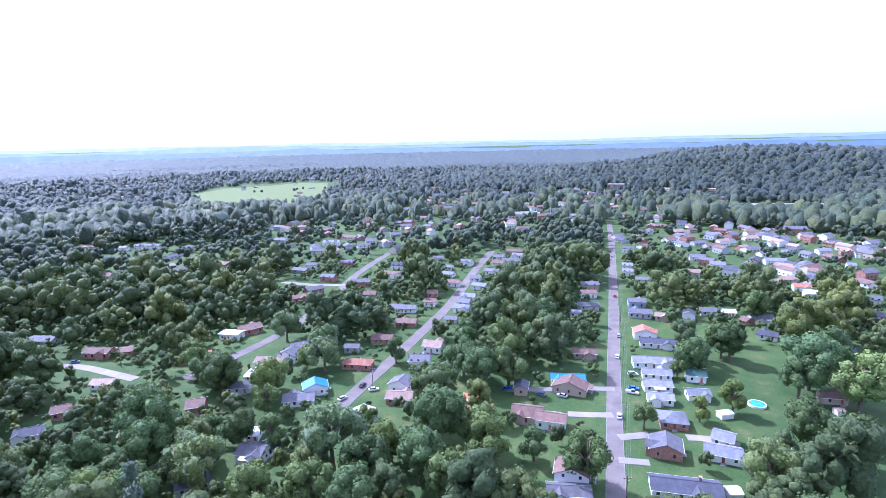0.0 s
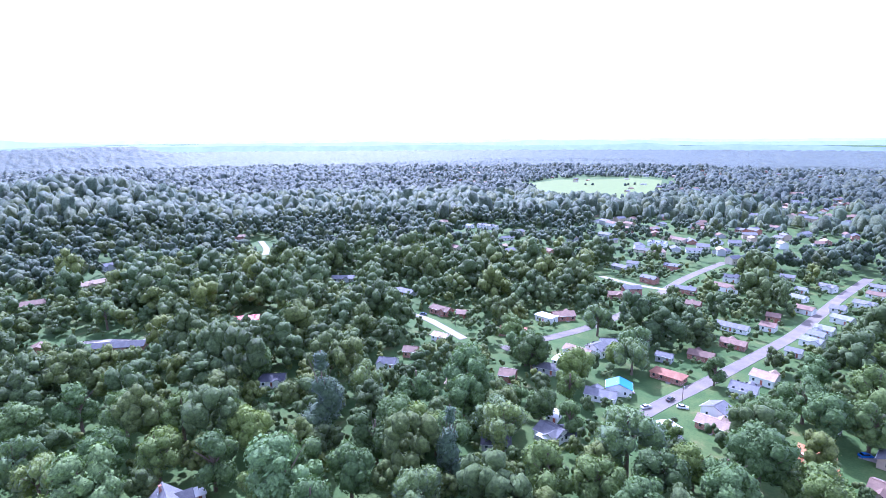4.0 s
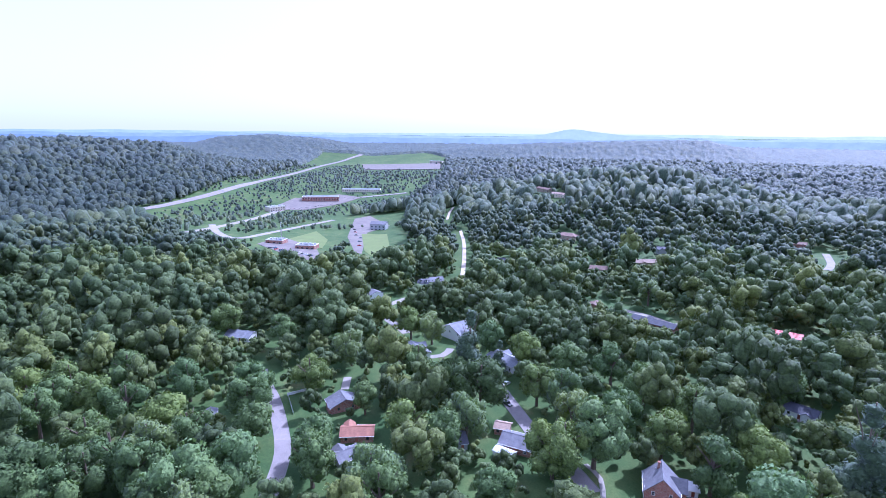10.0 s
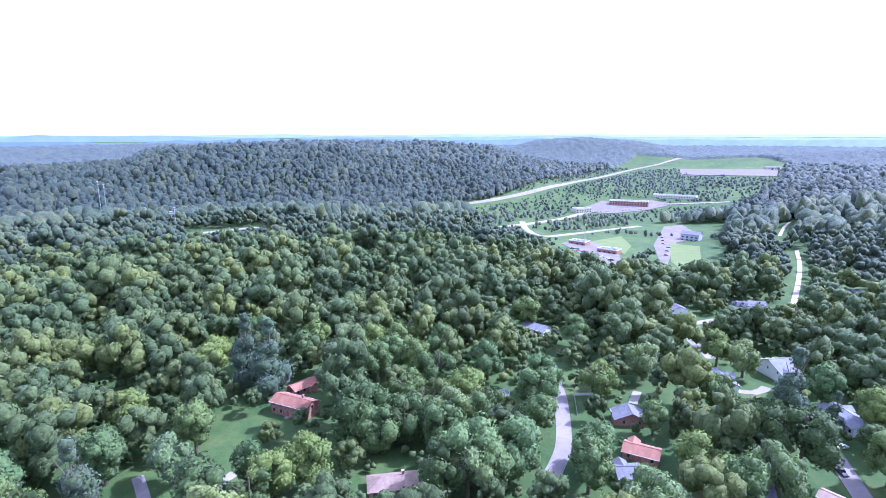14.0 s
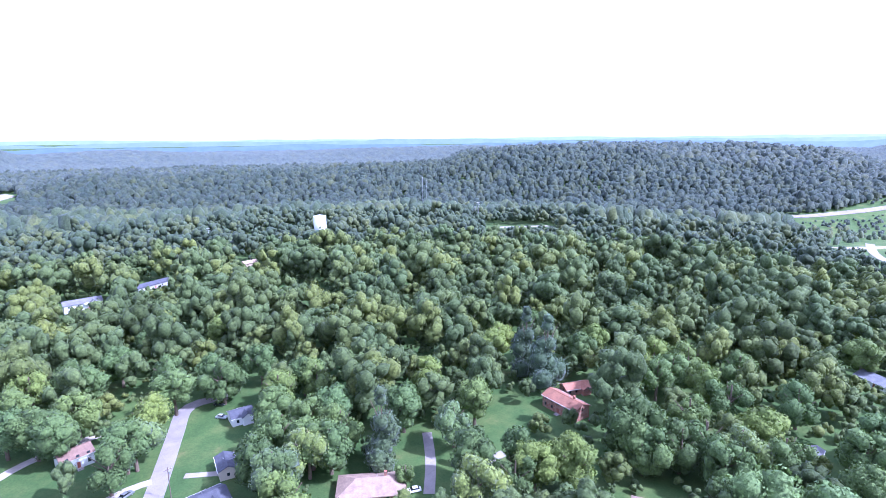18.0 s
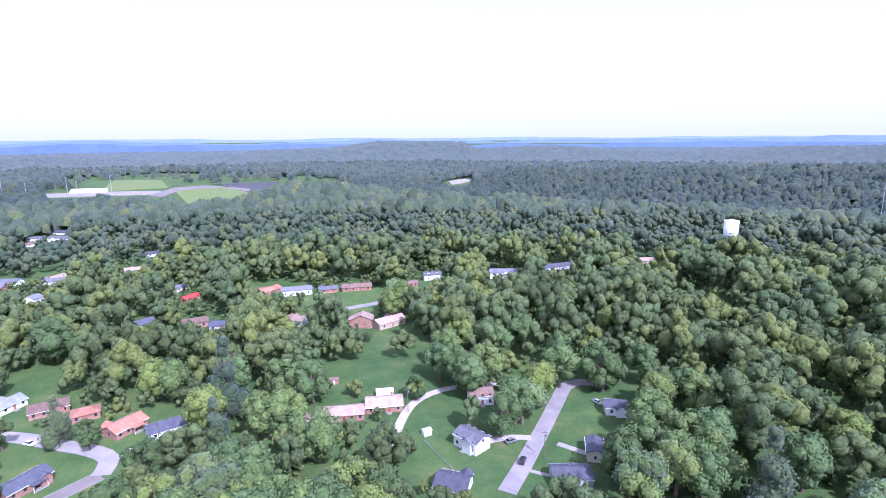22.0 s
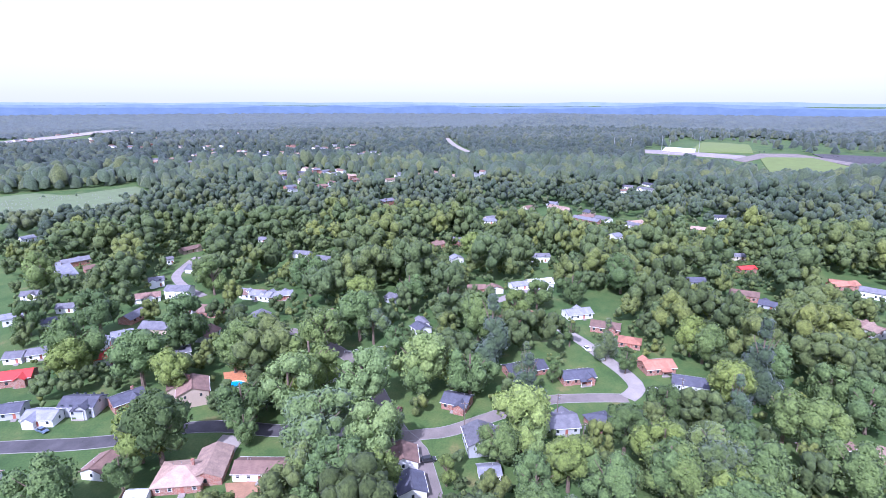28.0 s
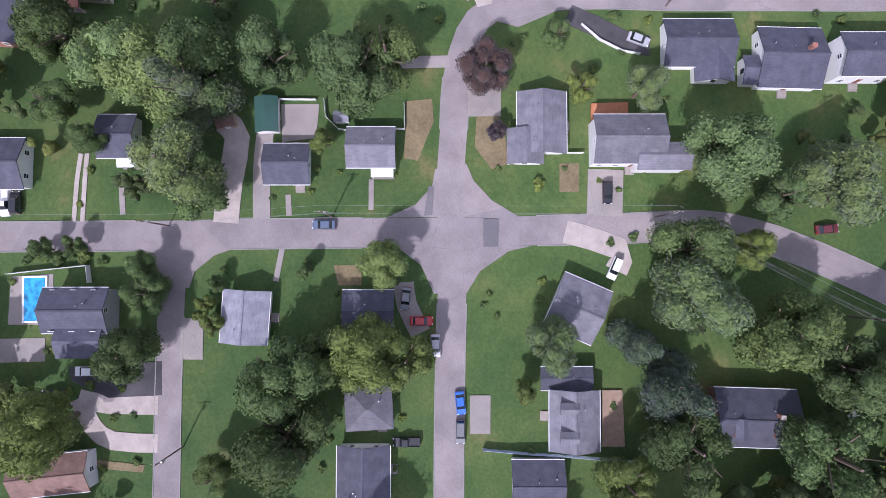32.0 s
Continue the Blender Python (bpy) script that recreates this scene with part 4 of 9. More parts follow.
def crown_shape(seed, lobes, cards, leaf, tall=1.0, narrow=False, level=2, size=1.0):
    """A crown of unit radius: overlapping rounded boughs covered in many small leaf clumps, with an uneven outline. Points, faces, normals."""
    rng = np.random.default_rng(seed)
    cen, rad = [], []
    for i in range(lobes):
        d = rng.normal(size=3)
        d /= np.linalg.norm(d)
        k = rng.uniform(0.35, 0.74)
        c = np.array([d[0] * k, d[1] * k, d[2] * k * 0.8 * tall])
        r = rng.uniform(0.19, 0.38) * size
        if narrow:
            lev = rng.uniform(-1, 1)
            c = np.array([d[0] * (1 - lev) * 0.32, d[1] * (1 - lev) * 0.32, lev * tall])
            r = 0.22 + 0.16 * (1 - lev)
        cen.append(c)
        rad.append(r)
    cen, rad = np.array(cen), np.array(rad)
    verts, normals, faces, base = [], [], [], 0
    if cards:
        pick = rng.choice(lobes, cards, p=rad ** 2 / (rad ** 2).sum())
        d = rng.normal(size=(cards, 3))
        d[:, 2] += 0.35
        d /= np.linalg.norm(d, axis=1)[:, None]
        pos = cen[pick] + d * (rad[pick] * rng.uniform(0.88, 1.15, cards))[:, None]
        inside = np.zeros(cards, bool)
        for c, r in zip(cen, rad):
            inside |= np.linalg.norm(pos - c, axis=1) < r * 0.75
        pos, d = pos[~inside], d[~inside]
        n = len(pos)
        out = d + rng.normal(size=(n, 3)) * 0.65
        out /= np.linalg.norm(out, axis=1)[:, None]
        out *= np.where((out * d).sum(1) < 0, -1.0, 1.0)[:, None]
        u = np.cross(out, rng.normal(size=(n, 3)))
        u /= np.linalg.norm(u, axis=1)[:, None]
        w = np.cross(out, u)
        s = (leaf * rng.uniform(0.55, 1.3, n))[:, None]
        verts.append(np.stack([pos + u * s, pos - u * s * 0.6 + w * s * 0.85, pos - u * s * 0.6 - w * s * 0.85], 1).reshape(-1, 3))
        lean = d * 0.38 + out * 0.72
        normals.append(np.repeat(lean / np.linalg.norm(lean, axis=1)[:, None], 3, 0))
        faces.append(np.arange(3 * n).reshape(-1, 3))
        base = 3 * n
    points, skin = ball(level)
    for c, r in zip(cen, rad):
        rough = rng.uniform(0.70, 0.95, len(points))[:, None] if level > 1 else rng.uniform(0.66, 1.2, len(points))[:, None]
        verts.append(c + points * r * rough)
        normals.append(points)
        faces.append(skin + base)
        base += len(points)
    return np.concatenate(verts), np.concatenate(faces), np.concatenate(normals)


def lobed_crown(seed, lobes, cards, leaf, material, tall=1.0, narrow=False, name="crown", level=2):
    v, f, nor = crown_shape(seed, lobes, cards, leaf, tall, narrow, level)
    return fast_data(name, v, f, material, nor)


def trunk_mesh(seed, high, thick, material):
    """A tapered trunk with a few limbs that reach into the crown, for a tree of unit crown radius."""
    rng = random.Random(seed)
    lumps = [tube([(0, 0, -0.15), (0.01, 0, high * 0.5), (0.02, 0.02, high), (0.03, 0.01, high + 0.7)], thick, 7, 0.35)]
    for i in range(5):
        a = i * 1.26 + rng.uniform(-0.3, 0.3)
        z0 = high * rng.uniform(0.75, 1.1)
        lumps.append(tube([(0.02, 0.01, z0), (0.25 * math.cos(a), 0.25 * math.sin(a), z0 + 0.28), (0.55 * math.cos(a), 0.55 * math.sin(a), z0 + 0.55)], thick * 0.4, 5, 0.3))
    return link_mesh("trunk", *joined(*lumps), material)


TREE_KINDS = {}


def tree_kind(kind, close=False):
    """Crown meshes and a trunk; close trees carry more and smaller leaf clumps."""
    kind, key = kind, (kind, close)
    if key not in TREE_KINDS:
        mats = {"oak": LEAF, "maple": LEAF, "lime": LEAF_LIME, "ash": LEAF_LIGHT, "plum": LEAF_PURPLE, "rust": LEAF_RUST, "pine": LEAF_PINE}
        crowns = []
        for s in range(3 if kind in ("oak", "maple", "ash") else 1):
            seed = sum(map(ord, kind)) + 7 * s
            if kind == "pine":
                crowns.append(lobed_crown(seed, 16, 5200 if close else 2400, 0.042 if close else 0.06, mats[kind], 1.5, True))
            else:
                crowns.append(lobed_crown(seed, 22 if kind in ("oak", "ash") else 16, 9000 if close else 2600, 0.031 if close else 0.05, mats[kind], 1.0 if kind == "oak" else 1.15, level=2 if close else 1))
        TREE_KINDS[key] = crowns, trunk_mesh(len(kind), 0.75, 0.075, BARK)
    return TREE_KINDS[key]


TREE_WORDS = {"oak": "broad leafy green oak with a rounded crown", "maple": "leafy green maple with a full crown", "ash": "broad light green leafy tree with an uneven crown", "lime": "bright lime-green leafy tree on a lawn", "plum": "dark purple-leaved plum tree on a lawn", "rust": "small rust-coloured leafy tree on a lawn", "pine": "tall dark evergreen pine"}
TREES = []


def tree(x, y, r, kind="maple", high=None):
    """A tree with the given crown radius; high is the height of its top."""
    rng = random.Random(int(abs(x * 13.7 + y * 7.3) * 10))
    crowns, trunk = tree_kind(kind, math.hypot(x, y) < 118)
    crown = crowns[rng.randrange(len(crowns))]
    top = high or (2.0 * r + 1.6 if kind != "pine" else 3.4 * r)
    t = new("tree")
    t.matrix_basis = pose(x, y, ground_z(x, y), 0, 0, rng.uniform(0, 360))
    tagged(t, TREE_WORDS[kind], "tree", "trees of the neighbourhood")
    up = r * (1.5 if kind == "pine" else 1.04) * rng.uniform(0.92, 1.06)
    span = {"pine": 1.5}.get(kind, 1.0)
    mid = max(top - up, up * 0.75)
    part("trunk", trunk, t, "", Matrix.Diagonal((r, r, (mid) / 0.95, 1)) if kind != "pine" else Matrix.Diagonal((r * 0.8, r * 0.8, mid / 0.8, 1)))
    part("crown", crown, t, "", Matrix.Translation((0, 0, mid)) @ Matrix.Diagonal((r * rng.uniform(0.92, 1.08), r * rng.uniform(0.92, 1.08), up / (1.0 if kind != "pine" else 1.5), 1)))
    TREES.append((x, y, r))
    return t


def bare_tree(x, y, high):
    """A dead pale tree: bare forking limbs."""
    rng = random.Random(9)
    lumps = []

    def limb(p, way, long, thick, level):
        q = p + way * long
        lumps.append(tube([p, p + way * long * 0.5 + Vector((rng.uniform(-0.1, 0.1), rng.uniform(-0.1, 0.1), 0)) * long * 0.3, q], thick, 5, 0.6))
        if level:
            for _ in range(3):
                limb(q, (way + Vector((rng.uniform(-0.8, 0.8), rng.uniform(-0.8, 0.8), rng.uniform(-0.1, 0.5)))).normalized(), long * rng.uniform(0.6, 0.8), thick * 0.6, level - 1)

    limb(Vector((0, 0, -0.3)), Vector((0.1, 0.15, 1)).normalized(), high * 0.3, 0.28, 4)
    t = new("bare_tree", link_mesh("bare_tree", *joined(*lumps), PALE_BARK))
    t.matrix_basis = pose(x, y, ground_z(x, y))
    return tagged(t, "dead pale bare tree with forking limbs beside woods", "tree")


def parasol(x, y):
    """A white garden umbrella over a round table."""
    p = tagged(new("parasol"), "white garden parasol beside a house", "parasol")
    p.matrix_basis = pose(x, y, ground_z(x, y))
    part("pole", link_mesh("pole", *tube([(0, 0, 0), (0, 0, 2.6)], 0.04, 6), STEEL), p)
    part("canopy", link_mesh("canopy", *tube([(0, 0, 2.1), (0, 0, 2.15), (0, 0, 2.7)], 1.6, 8, 0.05), TRIM), p)
    part("base", link_mesh("base", *tube([(0, 0, 0), (0, 0, 0.12)], 0.3, 10), CONCRETE), p)
    return p


def bush(x, y, r, material=None):
    if "bush" not in TREE_KINDS:
        TREE_KINDS["bush"] = lobed_crown(5, 9, 700, 0.12, LEAF, 0.9, name="bush")
    b = new("bush", TREE_KINDS["bush"])
    b.matrix_basis = Matrix.Translation((x, y, ground_z(x, y) + r * 0.5)) @ Matrix.Rotation(x * 3.1, 4, "Z") @ Matrix.Diagonal((r, r, r * 0.8, 1))
    return tagged(b, "rounded green garden bush on a lawn", "bush", "garden bushes")

# ---- water tank on the wooded hill ----
def water_tank(x, y, r, high):
    for back in (10, 22, 34, 46, 58, 70, 82):
        clear(x - x / math.hypot(x, y) * back, y - y / math.hypot(x, y) * back, r + 0.5)
    t = tagged(new("water_tank"), "tall white cylindrical steel water tank above the woods", "water tank")
    t.matrix_basis = pose(x, y, ground_z(x, y))
    part("shell", link_mesh("shell", *tube([(0, 0, -1), (0, 0, high * 0.5), (0, 0, high)], r, 40), TANK_WHITE, True), t)
    part("roof", link_mesh("roof", *tube([(0, 0, high), (0, 0, high + 0.5), (0, 0, high + 1.4)], r * 1.01, 40, 0.1), TANK_WHITE), t)
    part("ladder", link_mesh("ladder", *joined(*[box(-0.3, 0.3, -r - 0.2, -r - 0.12, k, k + 0.06) for k in range(1, int(high))], box(-0.32, -0.26, -r - 0.22, -r - 0.1, 0, high + 1), box(0.26, 0.32, -r - 0.22, -r - 0.1, 0, high + 1)), STEEL), t)
    clear(x, y, r + 2)
    return t


def mast(x, y, high, label):
    """A slender steel mast with cross-arms."""
    m = tagged(new("mast"), label, "mast", "masts")
    m.matrix_basis = pose(x, y, ground_z(x, y))
    part("pole", link_mesh("pole", *tube([(0, 0, -1), (0, 0, high / 2), (0, 0, high)], 0.55, 8, 0.5), STEEL), m)
    for z in (0.8, 0.92):
        part("cross_arm", slab("cross_arm", -2.2, 2.2, -0.15, 0.15, high * z, high * z + 0.3, STEEL), m)
    part("lamp_head", slab("lamp_head", -1.6, 1.6, -0.5, 0.5, high, high + 0.5, STEEL, 0.1), m)
    return m


def utility_pole(x, y, turn, high=10.5):
    p = tagged(new("utility_pole"), "dark timber utility pole with cross-arm beside the street", "utility pole", "utility poles")
    p.matrix_basis = pose(x, y, ground_z(x, y), 0, 0, turn)
    part("pole", link_mesh("pole", *tube([(0, 0, -1), (0, 0, high / 2), (0, 0, high)], 0.16, 8, 0.7), POLE_WOOD), p)
    arm = part("cross_arm", slab("cross_arm", -1.2, 1.2, -0.06, 0.06, high - 0.9, high - 0.76, POLE_WOOD), p)
    for k in (-1.1, -0.4, 0.4, 1.1):
        part("insulator", link_mesh("insulator", *tube([(k, 0, high - 0.76), (k, 0, high - 0.6)], 0.05, 6), TRIM), arm)
    part("transformer", link_mesh("transformer", *tube([(0.35, 0, high - 2.4), (0.35, 0, high - 1.5)], 0.22, 10), STEEL), p, "grey steel transformer drum")
    return p


def cable(a, b, high, off):
    """A sagging wire from pole to pole."""
    a, b = Vector((*a, 0)), Vector((*b, 0))
    s = (b - a).normalized().cross(Vector((0, 0, 1))) * off
    pts = [a.lerp(b, k / 8) + s + Vector((0, 0, high - 1.0 * (1 - (k / 4 - 1) ** 2) + ground_z(*a.lerp(b, k / 8).xy))) for k in range(9)]
    return tagged(new("overhead_cable", link_mesh("overhead_cable", *tube(pts, 0.022, 4), WIRE)), "thin black overhead cable strung between utility poles", "cable", "overhead cables")


def fence(points, high, material, label, gap=2.4, solid=True):
    """Posts and rails or boards along a line."""
    f = tagged(new("fence"), label, "fence", "fences")
    x0, y0 = points[0]
    f.matrix_basis = pose(x0, y0, ground_z(x0, y0))
    for (ax, ay), (bx, by) in zip(points, points[1:]):
        long, turn = math.hypot(bx - ax, by - ay), math.degrees(math.atan2(by - ay, bx - ax))
        place = pose(ax - x0, ay - y0, 0, 0, 0, turn)
        n = max(1, round(long / gap))
        for i in range(n + 1):
            k = long * i / n
            part("post", slab("post", k - 0.06, k + 0.06, -0.06, 0.06, -0.4, high + 0.08, material), f, "", place)
        if solid:
            for i in range(n):
                part("panel", slab("panel", long * i / n + 0.07, long * (i + 1) / n - 0.07, -0.03, 0.03, 0.05, high, material), f, "", place)
        else:
            for z in (high * 0.35, high * 0.85):
                part("rail", slab("rail", 0, long, -0.03, 0.03, z, z + 0.12, material), f, "", place)
    return f


def pool(x, y, turn, w, d, round_ends=False, label="rectangular blue swimming pool with pale paved surround"):
    p = tagged(new("swimming_pool"), label, "swimming pool", "swimming pools")
    p.matrix_basis = pose(x, y, ground_z(x, y) + (0.9 if round_ends else 0.42), 0, 0, turn)
    clear(x, y, max(w, d) / 2 + 2)
    n = 24
    def ring(a, b, z):
        if round_ends:
            return [(a * math.cos(2 * math.pi * k / n), b * math.sin(2 * math.pi * k / n), z) for k in range(n)]
        return [(-a, -b, z), (a, -b, z), (a, b, z), (-a, b, z)]
    m = n if round_ends else 4
    a, b = w / 2, d / 2
    part("water", link_mesh("water", ring(a, b, -0.08), [tuple(range(m))], WATER), p, "clear blue water")
    rim = ring(a, b, 0.0) + ring(a + 0.35, b + 0.35, 0.02) + ring(a + 0.35, b + 0.35, -1.2) + ring(a, b, -0.3)
    part("rim", link_mesh("rim", rim, [(k + o, (k + 1) % m + o, (k + 1) % m + o + m, k + o + m) for o in (0, m) for k in range(m)] + [(k, k + 3 * m, (k + 1) % m + 3 * m, (k + 1) % m) for k in range(m)], TRIM), p, "white pool rim")
    return p


# ---- streets, drives and paths ----
OPEN = []


def opening(x, y, across, along, turn):
    """Open grass: an ellipse with no woods."""
    OPEN.append((x, y, across, along, turn))


def clearing(outline):
    """Open grass with the given outline."""
    FIELDS.append(outline)


FIELDS, THIN = [], []
opening(86, 24, 22, 17, -1.30)
opening(80, 36, 26, 12, -1.15)
opening(88, 56, 19, 13, -1.01)
opening(54, -6, 14, 12, -1.69)
opening(84, -0, 8, 8, -1.58)
opening(52, -67, 12, 12, -2.49)
opening(42, -84, 15, 10, -2.68)
opening(56, -34, 14, 7, -2.11)
opening(66, -89, 10, 8, -2.50)
opening(48, -116, 12, 8, -2.75)
opening(30, 164, 12.6, 12.6, -0.18)
opening(69, 165, 19, 19, -0.40)
opening(95, 179, 32, 22, -0.49)
opening(133, 209, 43, 29, -0.57)
opening(167, 224, 43, 29, -0.64)
opening(7, 215, 11.2, 11.2, -0.03)
opening(61, 207, 15, 11, -0.29)
opening(76, 197, 29, 22, -0.37)
opening(48, 328, 16.1, 20.3, -0.15)
opening(18, 175, 9.1, 7.7, -0.10)
opening(123, 269, 29, 22, -0.43)
opening(36, 157, 9.1, 9.1, -0.23)
opening(-24, 184, 7, 9.8, 0.13)
opening(-39, 235, 16.1, 9.8, 0.17)
opening(-62, 243, 12.6, 9.8, 0.25)
opening(-22, 217, 9.8, 9.8, 0.10)
opening(-77, 237, 12.6, 7.7, 0.31)
opening(-98, 252, 9.8, 7.7, 0.37)
opening(-97, 275, 12.6, 12.6, 0.34)
opening(-13, 247, 12.6, 9.8, 0.05)
opening(110, 318, 14, 43, -0.33)
opening(130, 420, 9, 34, -0.30)
opening(177, 11, 7, 4.2, -1.51)
opening(188, 42, 7.7, 4.2, -1.35)
opening(193, 57, 6.3, 2.8, -1.28)
opening(225, 52, 6.3, 4.9, -1.34)
opening(164, -109, 9.8, 4.9, -2.16)
opening(169, -125, 7, 5.6, -2.21)
opening(222, -138, 9.8, 6.3, -2.13)
opening(282, -67, 9.8, 7.7, -1.81)
opening(216, -38, 6.3, 5.6, -1.75)
opening(200, -50, 7.7, 6.3, -1.81)
opening(103, -164, 11.2, 7.7, -2.58)
opening(167, -180, 5.6, 12.6, -2.39)
opening(359, -13, 14, 11.2, -1.61)
opening(555, -154, 18.9, 14, -1.84)
opening(152, 20, 6.3, 6.3, -1.44)
opening(144, 4, 4.9, 4.2, -1.54)
opening(281, 94, 11.2, 6.3, -1.25)
opening(301, 90, 9.8, 6.3, -1.28)
opening(265, 68, 9.8, 6.3, -1.32)
opening(263, 98, 9.8, 6.3, -1.21)
opening(370, 125, 15.4, 12.6, -1.25)
opening(132, 51, 10, 17, -1.20)
opening(127, 31, 14, 14, -1.33)
opening(138, 7, 14, 8, -1.52)
opening(463, 797, 72, 43, -0.53)
opening(28, -154, 20, 15, -2.96)
opening(45, -176, 10, 15, -2.89)
opening(25, -193, 15, 10, -3.01)
opening(-5, -193, 13, 12, -3.17)
opening(84, -213, 19, 22, -2.77)
opening(88, -256, 17, 22, -2.81)
opening(99, -163, 10, 12, -2.59)
opening(7, -176, 8, 19, -3.10)
opening(143, -144, 14, 12, -2.36)
opening(154, -127, 12, 14, -2.26)
opening(230, -166, 19, 17, -2.20)
opening(149, -323, 60, 19, -2.71)
opening(93, -353, 34, 17, -2.88)
opening(47, -387, 22, 14, -3.02)
opening(208, -331, 26, 15, -2.58)
opening(-112, -154, 17, 12, -3.77)
opening(-145, -208, 8, 12, -3.75)
opening(-66, -144, 10, 12, -3.57)
opening(81, -216, 26, 20, -2.78)
opening(-157, -150, 8, 7, -3.95)
opening(-142, 58, 8, 10, 1.18)
opening(-190, 31, 8, 12, 1.41)
opening(-237, -17, 12, 8, -4.64)
opening(-124, 82, 7, 10, 0.99)
opening(-191, 14, 8, 7, 1.50)
opening(-324, 112, 10, 15, 1.24)
opening(-230, 194, 8, 8, 0.87)
opening(-451, 77, 12, 15, 1.40)
opening(-458, 123, 17, 19, 1.31)
opening(-266, 165, 7, 8, 1.02)
opening(-172, -58, 6, 14, -4.39)
opening(-199, -52, 8, 7, -4.46)
opening(-242, -14, 10, 10, -4.65)
opening(-349, -32, 14, 12, -4.62)
opening(-205, -155, 8, 8, -4.06)
opening(-149, -93, 8, 7, -4.15)
opening(-109, -120, 14, 8, -3.88)
opening(-152, -212, 8, 12, -3.76)
opening(-102, -150, 14, 12, -3.74)
clearing([(-777.5, -498.3), (-1038.8, -485.3), (-1670.6, -512.7), (-3525.5, -490.6), (-2235.8, 36.6), (-1592.6, 26.6), (-1121.7, -40.0), (-974.9, -138.2), (-739.4, -168.3), (-607.1, -112.8), (-457.5, -88.2), (-440.1, -139.7), (-522.4, -209.4), (-563.9, -267.4), (-714.8, -405.5)])
clearing([(-798.6, -147.6), (-971.8, -127.5), (-771.7, -60.5), (-548.7, -40.3), (-447.5, -45.1), (-446.7, -69.3), (-585.4, -105.8)])
opening(291, -1352, 60, 102, -2.93)
opening(162, -866, 34, 21, -2.96)
opening(242, -1072, 34, 42, -2.92)
opening(-69, -619, 17, 21, -3.25)
opening(-368, -503, 68, 21, -3.77)
clearing([(878.9, -709.0), (1404.7, -1221.0), (1287.4, -1495.7), (819.0, -1458.9), (584.2, -1353.5), (482.0, -1116.3), (538.7, -870.4), (480.5, -693.3), (577.3, -691.6), (722.8, -773.6)])
clearing([(-573.8, 1154.8), (-559.1, 1396.2), (-462.1, 1461.5), (-414.3, 1573.1), (-317.7, 1543.7), (-222.8, 1056.4), (-236.8, 851.2), (-347.0, 931.4), (-318.6, 805.5), (-456.5, 977.2)])
clearing([(742.0, 308.3), (774.0, 253.8), (736.8, 208.8), (797.2, 148.2), (700.8, 102.3), (589.8, 137.6), (553.1, 169.5), (587.4, 248.2)])
clearing([(1581.5, 590.9), (1827.9, 507.7), (2461.3, 398.5), (2887.4, 477.0), (2118.5, 601.6), (1808.7, 673.1)])


strip("road", [(41.4, 113.7), (35.5, 92.3), (32.3, 81.6), (26.0, 60.3), (19.8, 38.8), (13.6, 17.5), (7.2, -3.9), (2.7, -20.0), (-1.8, -36.2), (-5.8, -51.3), (-10.3, -60.4), (-16.4, -68.9), (-28.1, -82.3), (-43.3, -98.4)], 5.8, ROAD, "worn pale asphalt residential street with patches", kerb=True)
strip("road", [(-84.1, 24.6), (-53.9, 15.4), (-41.9, 11.7), (-29.3, 7.8), (-14.8, 3.1), (-2.2, -1.1), (7.1, -3.9)], 5.6, ROAD, "worn asphalt side street leading to the junction", kerb=True)
strip("road", [(7.1, -3.9), (16.1, -6.2), (26.7, -10.2), (36.3, -13.7), (44.4, -18.8), (47.8, -24.4), (47.6, -34.1)], 5.4, ROAD, "worn asphalt lane curving between lawns", kerb=True)
strip("road", [(47.6, -26.2), (47.1, -34.3), (44.4, -45.4), (39.3, -60.9), (33.8, -79.0), (28.2, -97.1), (24.1, -111.6), (15.3, -139.6)], 5.2, ROAD, "worn asphalt residential lane past white houses", kerb=True)
strip("road", [(-37.9, 67.8), (-26.0, 63.9), (-7.1, 58.2), (7.5, 53.5), (15.8, 50.6), (22.5, 47.6)], 5, ROAD, "cracked pale concrete side street", kerb=True)
strip("road", [(47.9, -23.9), (54.1, -23.2), (61.6, -21.9), (73.7, -20.3), (82.4, -17.9), (87.3, -14.2)], 3.4, GRAVEL, "gravel lane running up to a house")
strip("driveway", [(42.1, 116.4), (49.9, 141.8), (61.8, 180.3), (80.7, 241.2), (105.1, 318.4), (136.2, 419.3), (177.3, 553.6), (210.4, 668.7)], 5.6, STREET, "long straight pale concrete street with parked cars", kerb=True)
strip("road", [(-48.9, 183.4), (-44.5, 199.0), (-37.3, 220.3), (-25.0, 253.1), (-10.5, 295.3), (5.3, 344.1), (25.7, 429.7), (47.1, 508.8)], 6, STREET, "asphalt street lined with small houses", kerb=True)
strip("road", [(-120.4, 232.6), (-115.7, 242.9), (-105.3, 263.3), (-94.0, 289.8), (-82.8, 332.4), (-76.7, 378.6), (-68.9, 438.8), (-51.8, 511.6)], 6, STREET, "pale concrete street between lawns", kerb=True)
strip("driveway", [(-200.9, 253.0), (-182.1, 250.4), (-163.3, 242.6), (-144.9, 234.0)], 5, CONCRETE, "pale driveway among trees", lift=0.12, margin=1.5, category="driveway")
strip("road", [(-126.3, 407.1), (-97.2, 396.1), (-73.1, 394.0)], 5.5, CONCRETE, "pale concrete cross street")
